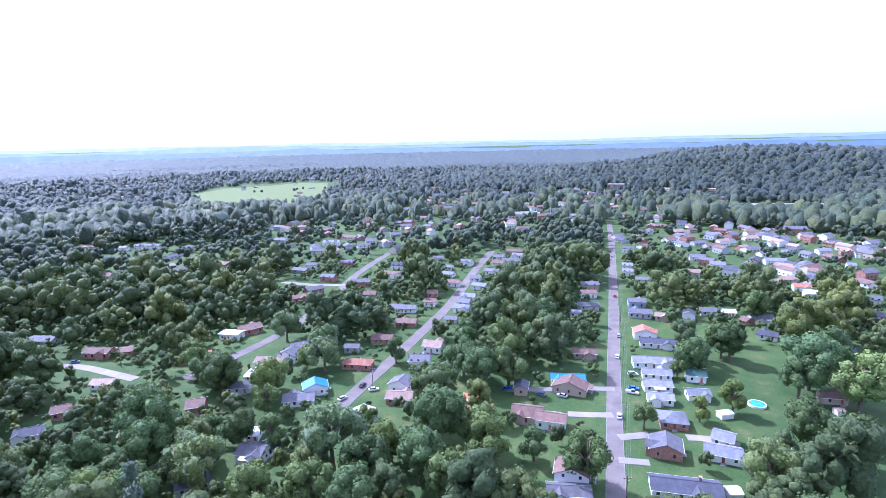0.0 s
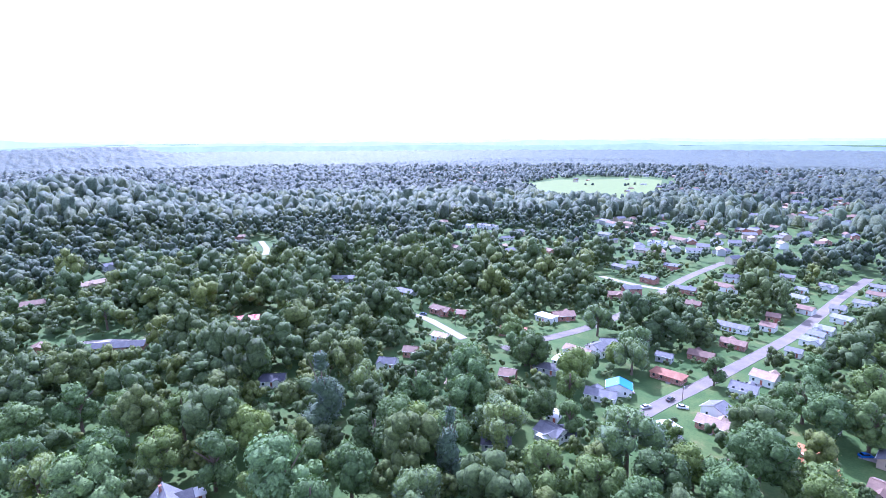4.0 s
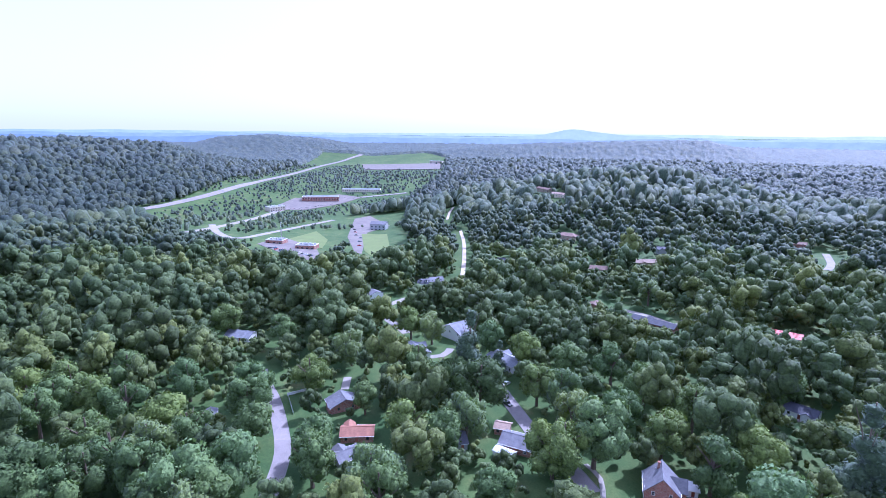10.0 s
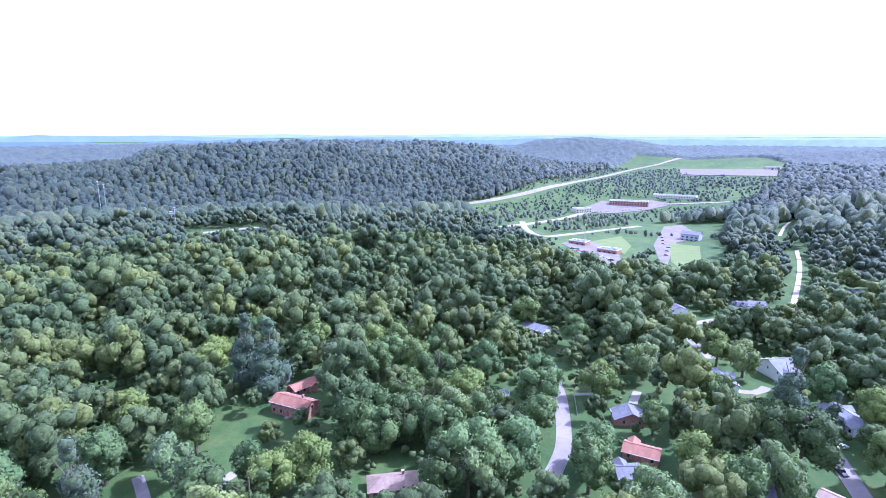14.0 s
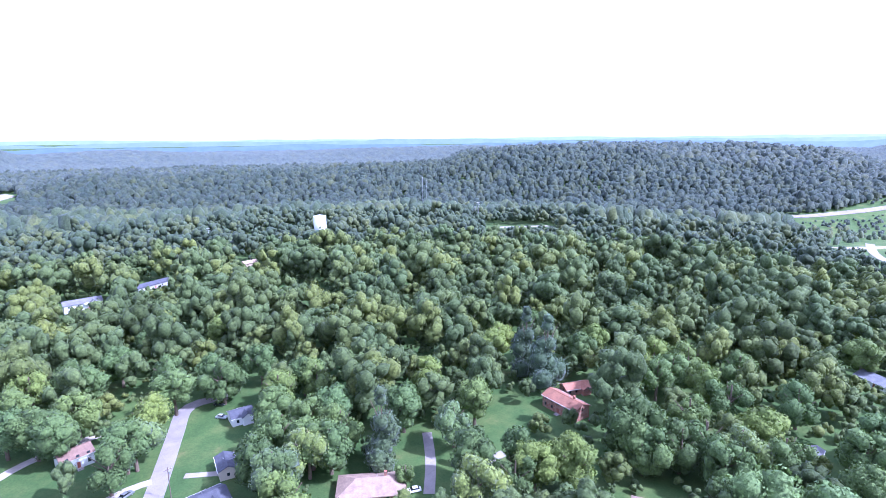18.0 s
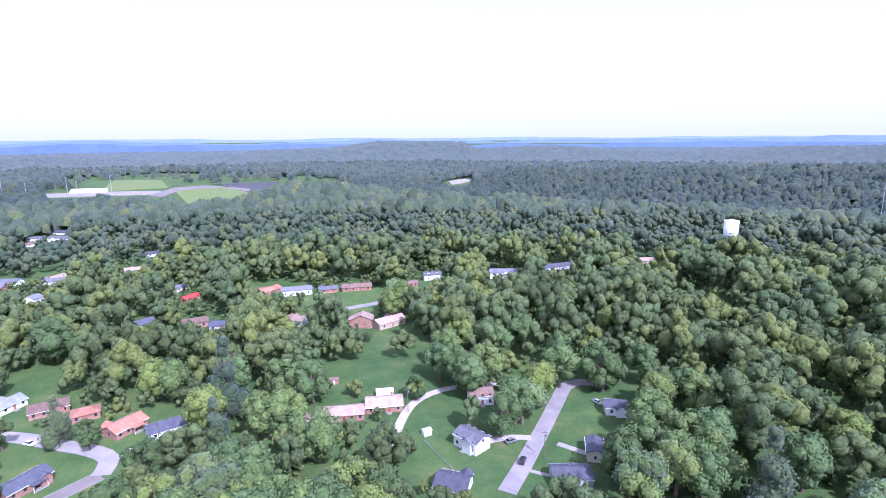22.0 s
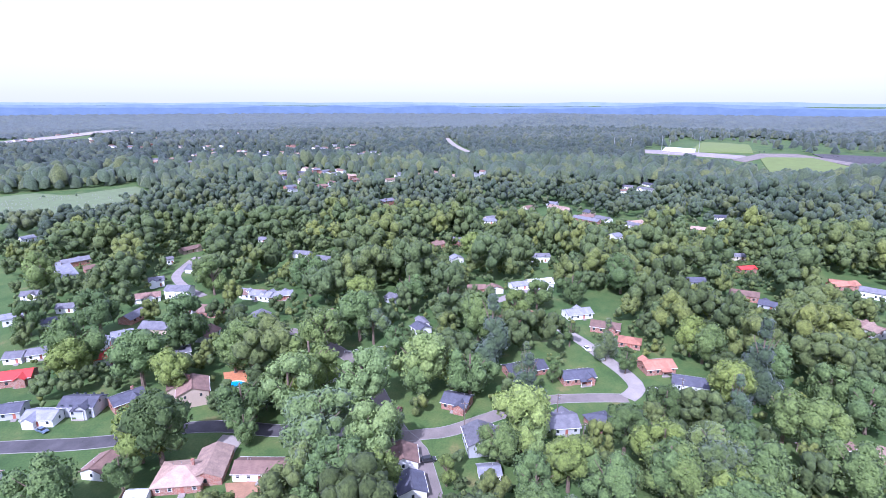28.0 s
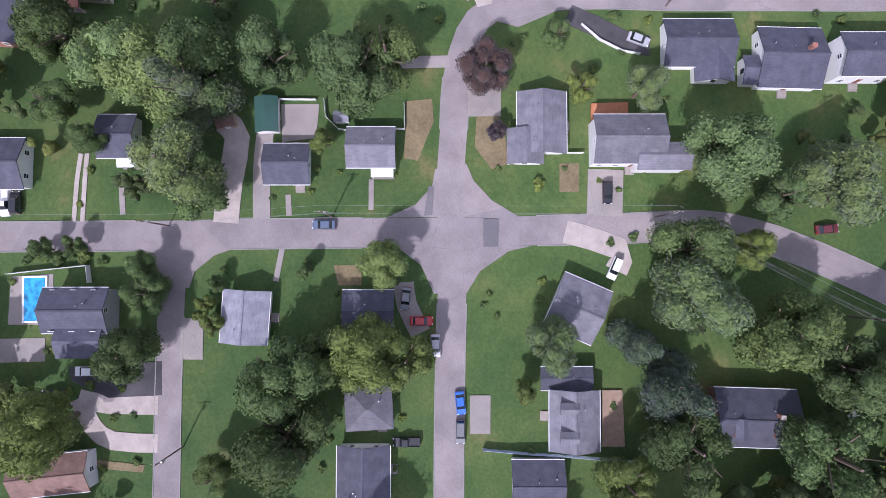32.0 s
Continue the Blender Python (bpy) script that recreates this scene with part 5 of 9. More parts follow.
strip("road", [(114.5, -38.3), (139.2, -41.0), (149.5, -38.3), (160.2, -37.2), (180.4, -36.7), (200.0, -35.1), (215.7, -29.5), (234.0, -20.7), (248.2, -9.1)], 6, STREET, "asphalt street winding downhill past houses", kerb=True)
strip("road", [(149.2, -34.4), (147.0, -47.2), (146.3, -54.9), (149.6, -73.0), (152.5, -92.5), (148.8, -109.3), (143.9, -123.1)], 5.6, STREET, "asphalt street winding past brick houses", kerb=True)
strip("road", [(143.9, -123.1), (148.4, -131.2), (158.1, -134.1), (173.6, -134.5), (191.2, -134.9), (210.2, -133.0), (229.2, -129.3), (240.2, -121.8)], 6, CONCRETE, "pale concrete street curving between lawns", kerb=True)
strip("road", [(186.0, 89.3), (181.9, 73.1), (178.8, 61.5), (176.5, 46.8), (177.3, 32.0), (173.4, 16.1), (166.1, 1.9), (160.2, -12.2)], 6.5, FRESH, "dark brown asphalt street past a large house", kerb=True)
strip("road", [(160.2, -12.2), (156.5, -22.8), (149.5, -36.4)], 5, ROAD, "worn asphalt street between houses")
strip("road", [(311.8, 32.6), (330.6, 43.1), (355.8, 51.3), (380.2, 47.8), (400.0, 42.4)], 5.5, ROAD, "grey street curving up between houses")
strip("road", [(1591.7, -571.8), (1299.8, -490.0), (1106.0, -450.2)], 14, CONCRETE, "distant pale highway cutting through woods")
strip("driveway", [(31.0, 66.8), (38.6, 64.1), (43.6, 61.9)], 0.9, GRAVEL, "worn gravel wheel track of a driveway", lift=0.12, margin=1.5, category="driveway")
strip("driveway", [(30.5, 65.2), (38.2, 62.6), (43.3, 60.7)], 0.9, GRAVEL, "worn gravel wheel track of a driveway", lift=0.12, margin=1.5, category="driveway")
strip("driveway", [(22.0, 38.2), (29.8, 35.1), (37.6, 31.4), (41.6, 32.9)], 5, GRAVEL, "wide gravel and earth driveway", lift=0.12, margin=1.5, category="driveway")
strip("driveway", [(20.7, 31.2), (30.2, 28.5), (36.9, 25.8)], 3.4, CONCRETE, "pale concrete driveway beside a house", lift=0.12, margin=1.5, category="driveway")
strip("driveway", [(1.6, -33.7), (10.3, -36.7)], 7, CONCRETE, "pale concrete driveway", lift=0.12, margin=1.5, category="driveway")
strip("driveway", [(31.5, -14.6), (29.6, -20.9)], 6.4, CONCRETE, "square concrete parking pad", lift=0.12, margin=1.5, category="driveway")
strip("driveway", [(42.5, -39.0), (37.9, -44.1), (33.5, -48.6), (31.5, -52.7)], 4, FRESH, "dark asphalt driveway behind a white wall", lift=0.12, margin=1.5, category="driveway")
strip("path", [(16.1, 10.1), (21.9, 8.3)], 1, CONCRETE, "narrow concrete garden path", lift=0.12, margin=1.5, category="path")
strip("path", [(29.5, 57.2), (37.4, 55.4)], 1.1, CONCRETE, "narrow concrete garden path", lift=0.12, margin=1.5, category="path")
strip("path", [(19.7, 25.9), (23.8, 24.9)], 1.1, CONCRETE, "narrow concrete garden path", lift=0.12, margin=1.5, category="path")
strip("path", [(13.9, 29.0), (8.1, 32.0)], 1.1, CONCRETE, "narrow concrete garden path", lift=0.12, margin=1.5, category="path")
strip("driveway", [(2.7, 52.9), (1.4, 48.7)], 8, CONCRETE, "pale concrete parking pad", lift=0.12, margin=1.5, category="driveway")
strip("driveway", [(-8.4, 60.6), (-5.3, 70.0), (-2.6, 75.0)], 3.6, GRAVEL, "pale gravel loop driveway", lift=0.12, margin=1.5, category="driveway")
strip("driveway", [(-2.6, 75.0), (-8.6, 73.8), (-12.4, 70.8), (-15.4, 62.6)], 3.6, GRAVEL, "pale gravel loop driveway", lift=0.12, margin=1.5, category="driveway")
strip("driveway", [(-9.9, 7.7), (-3.8, 8.7), (0.6, 8.0)], 4, CONCRETE, "concrete driveway beside a house", lift=0.12, margin=1.5, category="driveway")
strip("driveway", [(-24.8, 0.1), (-31.9, 2.3)], 4, CONCRETE, "cracked concrete parking pad", lift=0.12, margin=1.5, category="driveway")
strip("driveway", [(0.9, -25.3), (-5.4, -34.4), (-9.4, -32.6)], 4.5, GRAVEL, "gravel parking spot", lift=0.12, margin=1.5, category="driveway")
strip("driveway", [(40.1, -13.5), (43.0, -3.2)], 2.4, CONCRETE, "short pale driveway by a lawn", lift=0.12, margin=1.5, category="driveway")
strip("driveway", [(37.8, -73.5), (46.8, -77.2), (54.3, -79.9)], 4.6, CONCRETE, "pale concrete driveway", lift=0.12, margin=1.5, category="driveway")
strip("driveway", [(31.5, -92.8), (39.2, -95.7), (43.7, -97.1)], 3.4, CONCRETE, "pale concrete driveway", lift=0.12, margin=1.5, category="driveway")
strip("driveway", [(51.5, -21.9), (56.3, -18.8), (59.5, -13.8)], 3, ROAD, "narrow asphalt drive", lift=0.12, margin=1.5, category="driveway")
strip("driveway", [(27.5, -110.0), (33.8, -112.4)], 4, CONCRETE, "pale concrete driveway", lift=0.12, margin=1.5, category="driveway")
strip("path", [(49.7, -29.9), (58.8, -27.8)], 0.9, CONCRETE, "narrow pale garden path", lift=0.12, margin=1.5, category="path")
strip("driveway", [(166.8, 13.4), (159.5, 16.7), (147.8, 19.3)], 8, CONCRETE, "wide pale concrete driveway", lift=0.12, margin=1.5, category="driveway")
strip("driveway", [(64.4, 190.5), (55.8, 190.9), (47.3, 192.2)], 4, CONCRETE, "pale concrete driveway", lift=0.12, margin=1.5, category="driveway")
strip("driveway", [(71.9, 211.8), (60.7, 213.5), (41.3, 213.4), (24.4, 214.3)], 4, ROAD, "asphalt drive with parked cars", lift=0.12, margin=1.5, category="driveway")
strip("driveway", [(61.4, 174.5), (73.0, 175.9)], 4, CONCRETE, "pale concrete driveway", lift=0.12, margin=1.5, category="driveway")
strip("driveway", [(85.2, 173.5), (92.5, 172.1), (101.0, 167.4)], 4, CONCRETE, "pale concrete driveway", lift=0.12, margin=1.5, category="driveway")
strip("driveway", [(56.9, 160.8), (66.5, 158.9)], 3.5, CONCRETE, "pale concrete driveway", lift=0.12, margin=1.5, category="driveway")
strip("road", [(16.0, -144.6), (12.2, -160.8), (7.9, -181.8), (3.4, -204.8), (-0.1, -221.1), (-6.5, -226.5), (-17.1, -226.7)], 5.5, ROAD, "worn asphalt lane ending in a turning place", kerb=True)
strip("road", [(58.5, -158.7), (60.5, -183.3), (57.8, -197.0), (48.6, -207.9), (33.4, -215.4), (22.0, -217.9)], 3.6, GRAVEL, "narrow gravel lane past a lawn")
strip("road", [(148.8, -289.2), (126.8, -311.0), (109.1, -327.6), (84.6, -337.5), (65.3, -353.8), (42.5, -351.7)], 6, ROAD, "asphalt street past hillside houses")
strip("road", [(-73.6, -378.1), (-85.9, -365.7), (-90.6, -337.9), (-96.4, -321.4)], 5, ROAD, "asphalt lane among trees")
strip("driveway", [(1.9, -175.1), (-8.5, -171.1)], 2.5, CONCRETE, "pale driveway beside a lawn", lift=0.12, margin=1.5, category="driveway")
strip("path", [(10.1, -157.1), (2.6, -155.8)], 1.6, CONCRETE, "pale path beside a lawn", lift=0.12, margin=1.5, category="path")
strip("driveway", [(30.0, -168.8), (18.6, -175.4), (11.2, -176.7)], 3.2, GRAVEL, "gravel drive with a parked car", lift=0.12, margin=1.5, category="driveway")
strip("road", [(249.3, -109.9), (253.2, -124.4), (259.2, -137.0), (263.4, -152.3), (277.6, -170.0)], 6, ROAD, "asphalt street between brick houses")
strip("driveway", [(-86.0, -135.5), (-95.6, -137.2)], 3.5, CONCRETE, "pale driveway under the trees", lift=0.12, margin=1.5, category="driveway")
strip("driveway", [(-63.2, -129.8), (-71.5, -145.3), (-78.1, -161.4)], 3.5, ROAD, "narrow asphalt drive under trees", lift=0.12, margin=1.5, category="driveway")
strip("road", [(-389.9, 18.4), (-437.9, 22.3), (-500.4, 26.3), (-580.9, 29.6), (-650.5, 28.9)], 3.6, DIRTY, "pale dirt track climbing through the woods")
strip("road", [(-738.2, 14.1), (-793.1, 18.6), (-839.2, 25.5)], 3.6, DIRTY, "pale dirt track on the hill")
strip("driveway", [(-322.8, 117.6), (-310.0, 129.3), (-293.3, 138.8), (-301.4, 148.7)], 5, CONCRETE, "pale driveway among trees", lift=0.12, margin=1.5, category="driveway")
strip("driveway", [(-256.6, 185.9), (-252.4, 194.7)], 4, CONCRETE, "pale driveway among trees", lift=0.12, margin=1.5, category="driveway")
strip("road", [(-483.0, 361.9), (-444.6, 339.2), (-421.9, 319.7)], 6, CONCRETE, "pale street among far trees")
strip("road", [(-224.2, 21.3), (-213.3, 26.9), (-197.8, 30.7), (-183.7, 34.1), (-168.1, 38.3), (-156.4, 43.8), (-142.9, 47.8)], 5.6, ROAD, "asphalt street past brick houses under trees", kerb=True)
strip("path", [(-157.5, 49.6), (-149.9, 52.3), (-140.4, 50.3)], 1.6, CONCRETE, "pale garden path", lift=0.12, margin=1.5, category="path")
strip("driveway", [(-243.6, -18.7), (-246.2, -11.9), (-249.1, 2.9), (-258.3, 7.4)], 4, CONCRETE, "pale concrete driveway", lift=0.12, margin=1.5, category="driveway")
strip("road", [(-138.5, -49.7), (-152.0, -50.4), (-164.6, -52.1), (-179.2, -56.9), (-201.0, -65.9), (-216.5, -74.2), (-231.2, -80.9)], 5.2, ROAD, "pale worn asphalt lane under trees", kerb=True)
strip("road", [(-281.2, -16.3), (-295.6, -23.7), (-311.3, -31.8), (-329.0, -33.5), (-341.9, -27.3), (-351.6, -20.3)], 5, CONCRETE, "pale concrete lane between trees")
strip("driveway", [(-179.1, -73.8), (-181.1, -67.3)], 3.5, CONCRETE, "pale driveway under the trees", lift=0.12, margin=1.5, category="driveway")
strip("driveway", [(-211.4, -38.9), (-223.8, -39.7)], 3.5, CONCRETE, "pale driveway under the trees", lift=0.12, margin=1.5, category="driveway")
strip("road", [(-482.7, -476.0), (-696.0, -528.2), (-879.2, -542.9), (-985.7, -492.4), (-1154.6, -453.2), (-1503.4, -446.5), (-1942.7, -433.6), (-2248.1, -372.3), (-2511.6, -337.0), (-3118.1, -385.9)], 17, ROAD, "wide pale concrete highway through the valley")
strip("road", [(-628.6, -297.3), (-712.2, -294.6), (-844.1, -299.1), (-1002.4, -290.5), (-1060.7, -239.8), (-1158.3, -188.0), (-1218.4, -69.1)], 12, CONCRETE, "pale access road to the shops")
strip("road", [(-751.1, -318.4), (-638.9, -264.8), (-593.7, -224.5), (-657.9, -206.2), (-753.3, -187.5), (-844.8, -165.0)], 9, CONCRETE, "pale access road")
strip("road", [(-333.0, -511.3), (-371.1, -502.2), (-405.9, -498.0)], 12, CONCRETE, "pale highway seen over the trees")

# ---- yards and bare ground ----
patch("car_park", [(-995.9, -320.1), (-1135.3, -303.8), (-1209.2, -221.5), (-1173.1, -165.6), (-1085.0, -199.4), (-1008.5, -249.6)], STREET, "pale concrete car park", lift=0.09)
patch("car_park", [(-2065.6, -288.8), (-2017.6, 12.2), (-1767.8, 10.8), (-1867.2, -251.8)], STREET, "pale distant car park", lift=0.09)
patch("car_park", [(-558.6, -190.7), (-618.0, -180.8), (-542.9, -124.5), (-482.0, -105.8), (-479.4, -125.9)], STREET, "pale car park beside low buildings", lift=0.09)
patch("car_park", [(-858.6, -133.0), (-897.9, -113.2), (-745.1, -66.4), (-677.6, -89.4), (-514.4, -73.9), (-520.3, -81.4), (-632.4, -107.3)], STREET, "pale car park and drive of an office", lift=0.09)
patch("lawn", [(-660.3, -94.3), (-658.6, -62.3), (-549.0, -49.2), (-491.1, -57.4), (-530.9, -73.3)], LAWN, "bright mown lawn", lift=0.09)
patch("lawn", [(-595.3, -171.2), (-683.5, -155.8), (-605.2, -125.4), (-543.8, -118.9), (-557.9, -145.8)], LAWN, "mown grass plot", lift=0.09)
patch("quarry", [(328.9, -1412.3), (292.1, -1467.7), (264.6, -1418.9), (280.3, -1364.7), (301.1, -1335.1)], CONCRETE, "pale quarry yard in a far valley", lift=0.09)
patch("sports_field", [(763.8, -901.0), (729.5, -991.3), (623.5, -942.3), (548.6, -775.3), (619.6, -758.0)], LAWN, "green sports field", lift=0.09)
patch("sports_field", [(879.8, -845.9), (1145.0, -1144.5), (994.9, -1132.1), (808.3, -935.9)], LAWN, "green grass bank by a stadium", lift=0.09)
patch("car_park", [(767.4, -1043.4), (694.2, -1177.7), (618.7, -1024.4), (670.2, -970.1)], FRESH, "dark school car park", lift=0.09)
patch("car_park", [(970.8, -798.4), (783.7, -889.6), (746.3, -846.4), (919.9, -755.7)], ROAD, "pale running track", lift=0.09)
patch("car_park", [(753.8, -822.8), (797.9, -941.9), (770.4, -1005.0), (586.8, -994.3), (580.7, -938.9), (722.7, -982.0), (753.9, -907.0), (723.0, -819.5)], STREET, "pale school drive", lift=0.09)
patch("golf_course", [(-567.0, 1153.3), (-544.3, 1358.4), (-449.3, 1420.3), (-396.1, 1502.7), (-312.2, 1478.2), (-232.3, 1080.3), (-244.9, 881.6), (-356.8, 958.4), (-331.7, 839.9), (-464.2, 1005.8)], LAWN, "bright mown golf course grass", lift=0.09)
patch("cemetery_lawn", [(729.1, 293.1), (759.1, 249.3), (727.6, 206.4), (780.7, 145.4), (702.9, 108.6), (602.5, 140.2), (564.0, 172.5), (598.8, 244.2)], LAWN2, "mown cemetery grass", lift=0.09)
patch("far_yard", [(1665.3, 621.2), (1914.1, 530.8), (2572.2, 426.4), (2756.1, 467.1), (2047.7, 582.1), (1758.3, 654.9)], CONCRETE, "pale distant yards along a river", lift=0.09)
patch("terrace", [(24.1, 81.5), (22.2, 73.4), (12.6, 76.0), (15.2, 84.5)], CONCRETE, "pale paved pool terrace", lift=0.1)
patch("terrace", [(13.0, 86.8), (10.6, 78.2), (6.2, 79.4), (8.5, 87.9)], CONCRETE, "pale paved patio", lift=0.1)
patch("terrace", [(139.7, 37.0), (139.9, 29.7), (136.7, 28.2), (127.8, 30.8), (130.4, 38.5)], CONCRETE, "pale paved pool terrace", lift=0.1)
patch("terrace", [(7.3, 212.5), (18.5, 208.3), (19.0, 195.8), (6.8, 199.2)], DECK, "orange timber pool deck", lift=0.1)
patch("terrace", [(213.6, 18.5), (213.1, 9.9), (196.2, 8.9), (198.2, 16.9)], DECK, "orange timber pool deck", lift=0.1)
patch("yard", [(41.6, 21.2), (39.4, 13.9), (33.0, 16.4), (34.2, 23.1)], CONCRETE, "pale concrete back yard", lift=0.1)
patch("yard", [(23.7, -37.8), (21.8, -44.9), (19.4, -44.1), (20.5, -38.5), (17.4, -37.0), (17.7, -35.9)], DECK, "orange timber deck beside a house", lift=0.5)
patch("yard", [(-30.7, -22.9), (-31.8, -26.6), (-42.3, -23.8), (-41.0, -19.6)], WOOD, "brown timber deck beside a house", lift=0.4)
patch("bare_patch", [(143.5, 15.4), (140.9, 3.5), (130.3, 5.8), (129.7, 11.6), (136.0, 14.3)], DIRT, "bare orange earth patch", lift=0.09)
patch("bare_patch", [(231.5, -111.1), (237.2, -130.3), (227.7, -133.5), (218.8, -114.4)], DIRT, "bare orange earth bank", lift=0.09)
patch("bare_patch", [(14.1, -28.3), (13.0, -32.0), (7.6, -30.3), (8.7, -26.6)], DIRT2, "dry brown grass patch", lift=0.09)
patch("bare_patch", [(34.9, -2.9), (33.9, -7.9), (29.5, -6.9), (22.8, -1.6), (24.1, 0.9)], DIRT2, "dry brown grass patch", lift=0.09)
patch("bare_patch", [(7.8, 20.3), (6.2, 15.0), (2.4, 16.1), (3.7, 20.4)], DIRT2, "dry brown grass patch", lift=0.09)
patch("bare_patch", [(30.2, -16.2), (25.5, -20.1), (17.0, -18.6), (16.9, -15.1), (22.2, -13.2)], DIRT2, "dry grass bank with stones", lift=0.09)
patch("junction", [(20.2, -4.4), (17.1, -2.8), (14.6, 1.4), (13.8, 7.5), (6.2, -17.6), (11.0, -13.3), (15.8, -11.0), (19.5, -10.6)], ROAD, "worn asphalt of a wide road junction", lift=0.085)
patch("junction", [(7.9, 7.5), (2.8, 3.8), (-3.3, 3.0), (-5.1, -3.1), (-1.7, -7.0), (0.4, -13.5), (0.1, -18.1)], ROAD, "worn asphalt of a wide road junction", lift=0.085)
patch("junction", [(22.4, 56.1), (17.6, 54.5), (13.6, 54.7), (11.8, 48.6), (14.6, 46.7), (16.5, 42.1), (16.7, 37.4)], ROAD, "worn asphalt of a road junction", lift=0.085)
patch("tar_patch", [(8.0, -10.6), (7.1, -13.5), (1.9, -11.8), (2.7, -9.0)], FRESH2, "dark tar patch in the street", lift=0.17)
patch("tar_patch", [(17.3, -2.1), (17.0, -3.2), (11.7, -1.2), (12.0, 0.4)], FRESH2, "dark tar patch in the street", lift=0.17)
patch("junction", [(49.1, -20.4), (45.6, -24.4), (42.8, -28.6), (43.7, -36.9), (48.1, -34.7), (48.8, -28.2)], ROAD, "worn asphalt bend", lift=0.085)

patch("driveway", [(3.8, 75.2), (-0.4, 57.6), (-6.7, 59.3), (-4.2, 69.4), (1.0, 75.4)], FRESH, "dark asphalt drive beside a pool house", lift=0.12)
patch("flower_bed", [(-14.8, 75.2), (-18.7, 66.1), (-19.9, 66.9), (-16.2, 76.1)], DIRT2, "low flower bed with dry mulch", lift=0.12)

# ---- the houses ----
house(27.4, 6.4, -106.9, 8.7, 7.1, "white", "grey", 1, "x", extra="pv", near=2)
house(29.0, 22.9, -106.9, 8.1, 7.1, "white", "dark", 1, "x", extra="v", near=2)
house(43.8, 52.9, -106.9, 6.7, 7.6, "white", "dark", 1, "x", extra="p", near=2)
house(45.6, 77.1, -106.9, 11.3, 9.1, "white", "dark", 1, "x", near=2)
house(22.4, -26.7, -106.9, 8.7, 11.3, "white", "grey", 1, "y", extra="v", near=2, wing=(-4.6, 3.2, 6.2, 6.4, "x"))
house(14.0, -41.0, -106.9, 12.7, 8.5, "white", "grey", 2, "x", extra="v", near=2, wing=(6.5, -3.2, 9.5, 4.5, "x"))
house(28.5, -60.7, -106.9, 12.9, 8.6, "white", "dark", 1, "x", near=2, wing=(3.0, -4.0, 7.0, 6.5, "y"))
house(20.5, -76.7, -108.4, 11.7, 11.1, "white", "dark", 1, "x", extra="c", near=2, wing=(-6.2, -2.5, 5, 5, "x"))
house(16.1, -90.0, -106.9, 10.9, 7.6, "white", "dark", 2, "x", near=2)
house(13.5, 68.4, -106.9, 11.6, 7.7, "grey", "dark", 1.6, "x", near=2, wing=(1, -5.6, 8, 6, "x"))
house(3.0, 38.7, -110.3, 8.2, 9.4, "white", "pale", 1, "y", extra="v", near=2)
house(-2.7, 15.9, -106.9, 9.0, 7.1, "white", "dark", 1, "x", pitch=0.25, near=2)
house(-20.2, 21.0, -103.6, 8.2, 7.7, "white", "grey", 1, "h", extra="v", near=2)
house(-31.8, 25.5, -106.9, 9.2, 9.7, "white", "dark", 1, "y", near=2)
house(-13.9, -22.6, -130.2, 9.1, 10.1, "white", "grey", 1, "x", pitch=0.3, extra="v", near=2)
house(-33.7, -15.5, 162.6, 10.6, 8.6, "white", "grey", 1.3, "x", extra="d", near=2)
house(-26.0, -16.6, -106.9, 9.1, 3.5, "grey", "dark", 0.9, "x", pitch=0.2)
house(-43.2, -5.5, -106.9, 9.2, 8.1, "white", "dark", 1, "x", extra="v", near=2)
house(-43.1, -48.2, -108.8, 14.8, 10.1, "brick", "dark", 1.3, "x", extra="cd", near=2)
house(-14.7, 81.8, -100.9, 13.9, 6.6, "white", "brown", 1.2, "x", near=2)
house(67.1, 4.2, -116.4, 14.6, 8.6, "white", "brown", 1, "x", extra="cp", near=2, wing=(2.5, -3.2, 6.5, 7, "y"))
house(80.6, -0.2, -122.4, 6.7, 8.6, "white", "brown", 1, "y", near=2)
house(91.0, -5.0, -108.0, 7.3, 4.6, "white", "brown", 0.9, "x", extra="g", near=2)
house(63.7, -31.9, -104.9, 10.4, 6.7, "white", "grey", 1, "x", extra="pv", near=2)
house(58.2, -47.6, -105.8, 10.9, 7.1, "white", "grey", 1, "x", extra="pv", near=2)
house(63.2, -71.0, -111.8, 11.6, 7.1, "white", "grey", 1, "x", extra="p", near=2)
house(54.3, -85.1, -106.8, 14.5, 8.1, "white", "grey", 1, "x", extra="pv", near=2)
house(46.2, -104.1, -103.7, 13.6, 8.6, "white", "brown", 1.2, "x", extra="p", near=2)
house(37.3, -117.0, -105.7, 10.5, 8.1, "white", "dark", 1, "x", near=2)
house(77.6, 53.3, -110.4, 15.1, 8.6, "cream", "rust", 1, "x", extra="pk", near=2)
house(74.0, 67.3, -108.0, 6.1, 12.1, "brick", "dark", 1, "y", near=2)
house(91.0, 74.9, -99.7, 12.0, 7.1, "brick", "dark", 1, "x", near=2)
house(94.8, -58.1, -137.4, 9.8, 7.1, "brick", "dark", 1, "x", near=2)
house(148.6, 26.7, -102.3, 13.0, 11.1, "brick", "tan", 1, "h", extra="c", near=2, wing=(7, 4, 9, 14, "y"))
house(144.3, 4.7, -109.9, 15.8, 7.1, "white", "brown", 1, "x", near=2)
house(135.8, -35.1, -102.2, 8.8, 8.1, "white", "brown", 1, "y")
house(122.8, -34.0, -98.4, 7.6, 8.1, "white", "dark", 1, "y")
house(127.7, 36.1, -110.4, 7.8, 5.1, "brick", "brown", 0.9, "x")
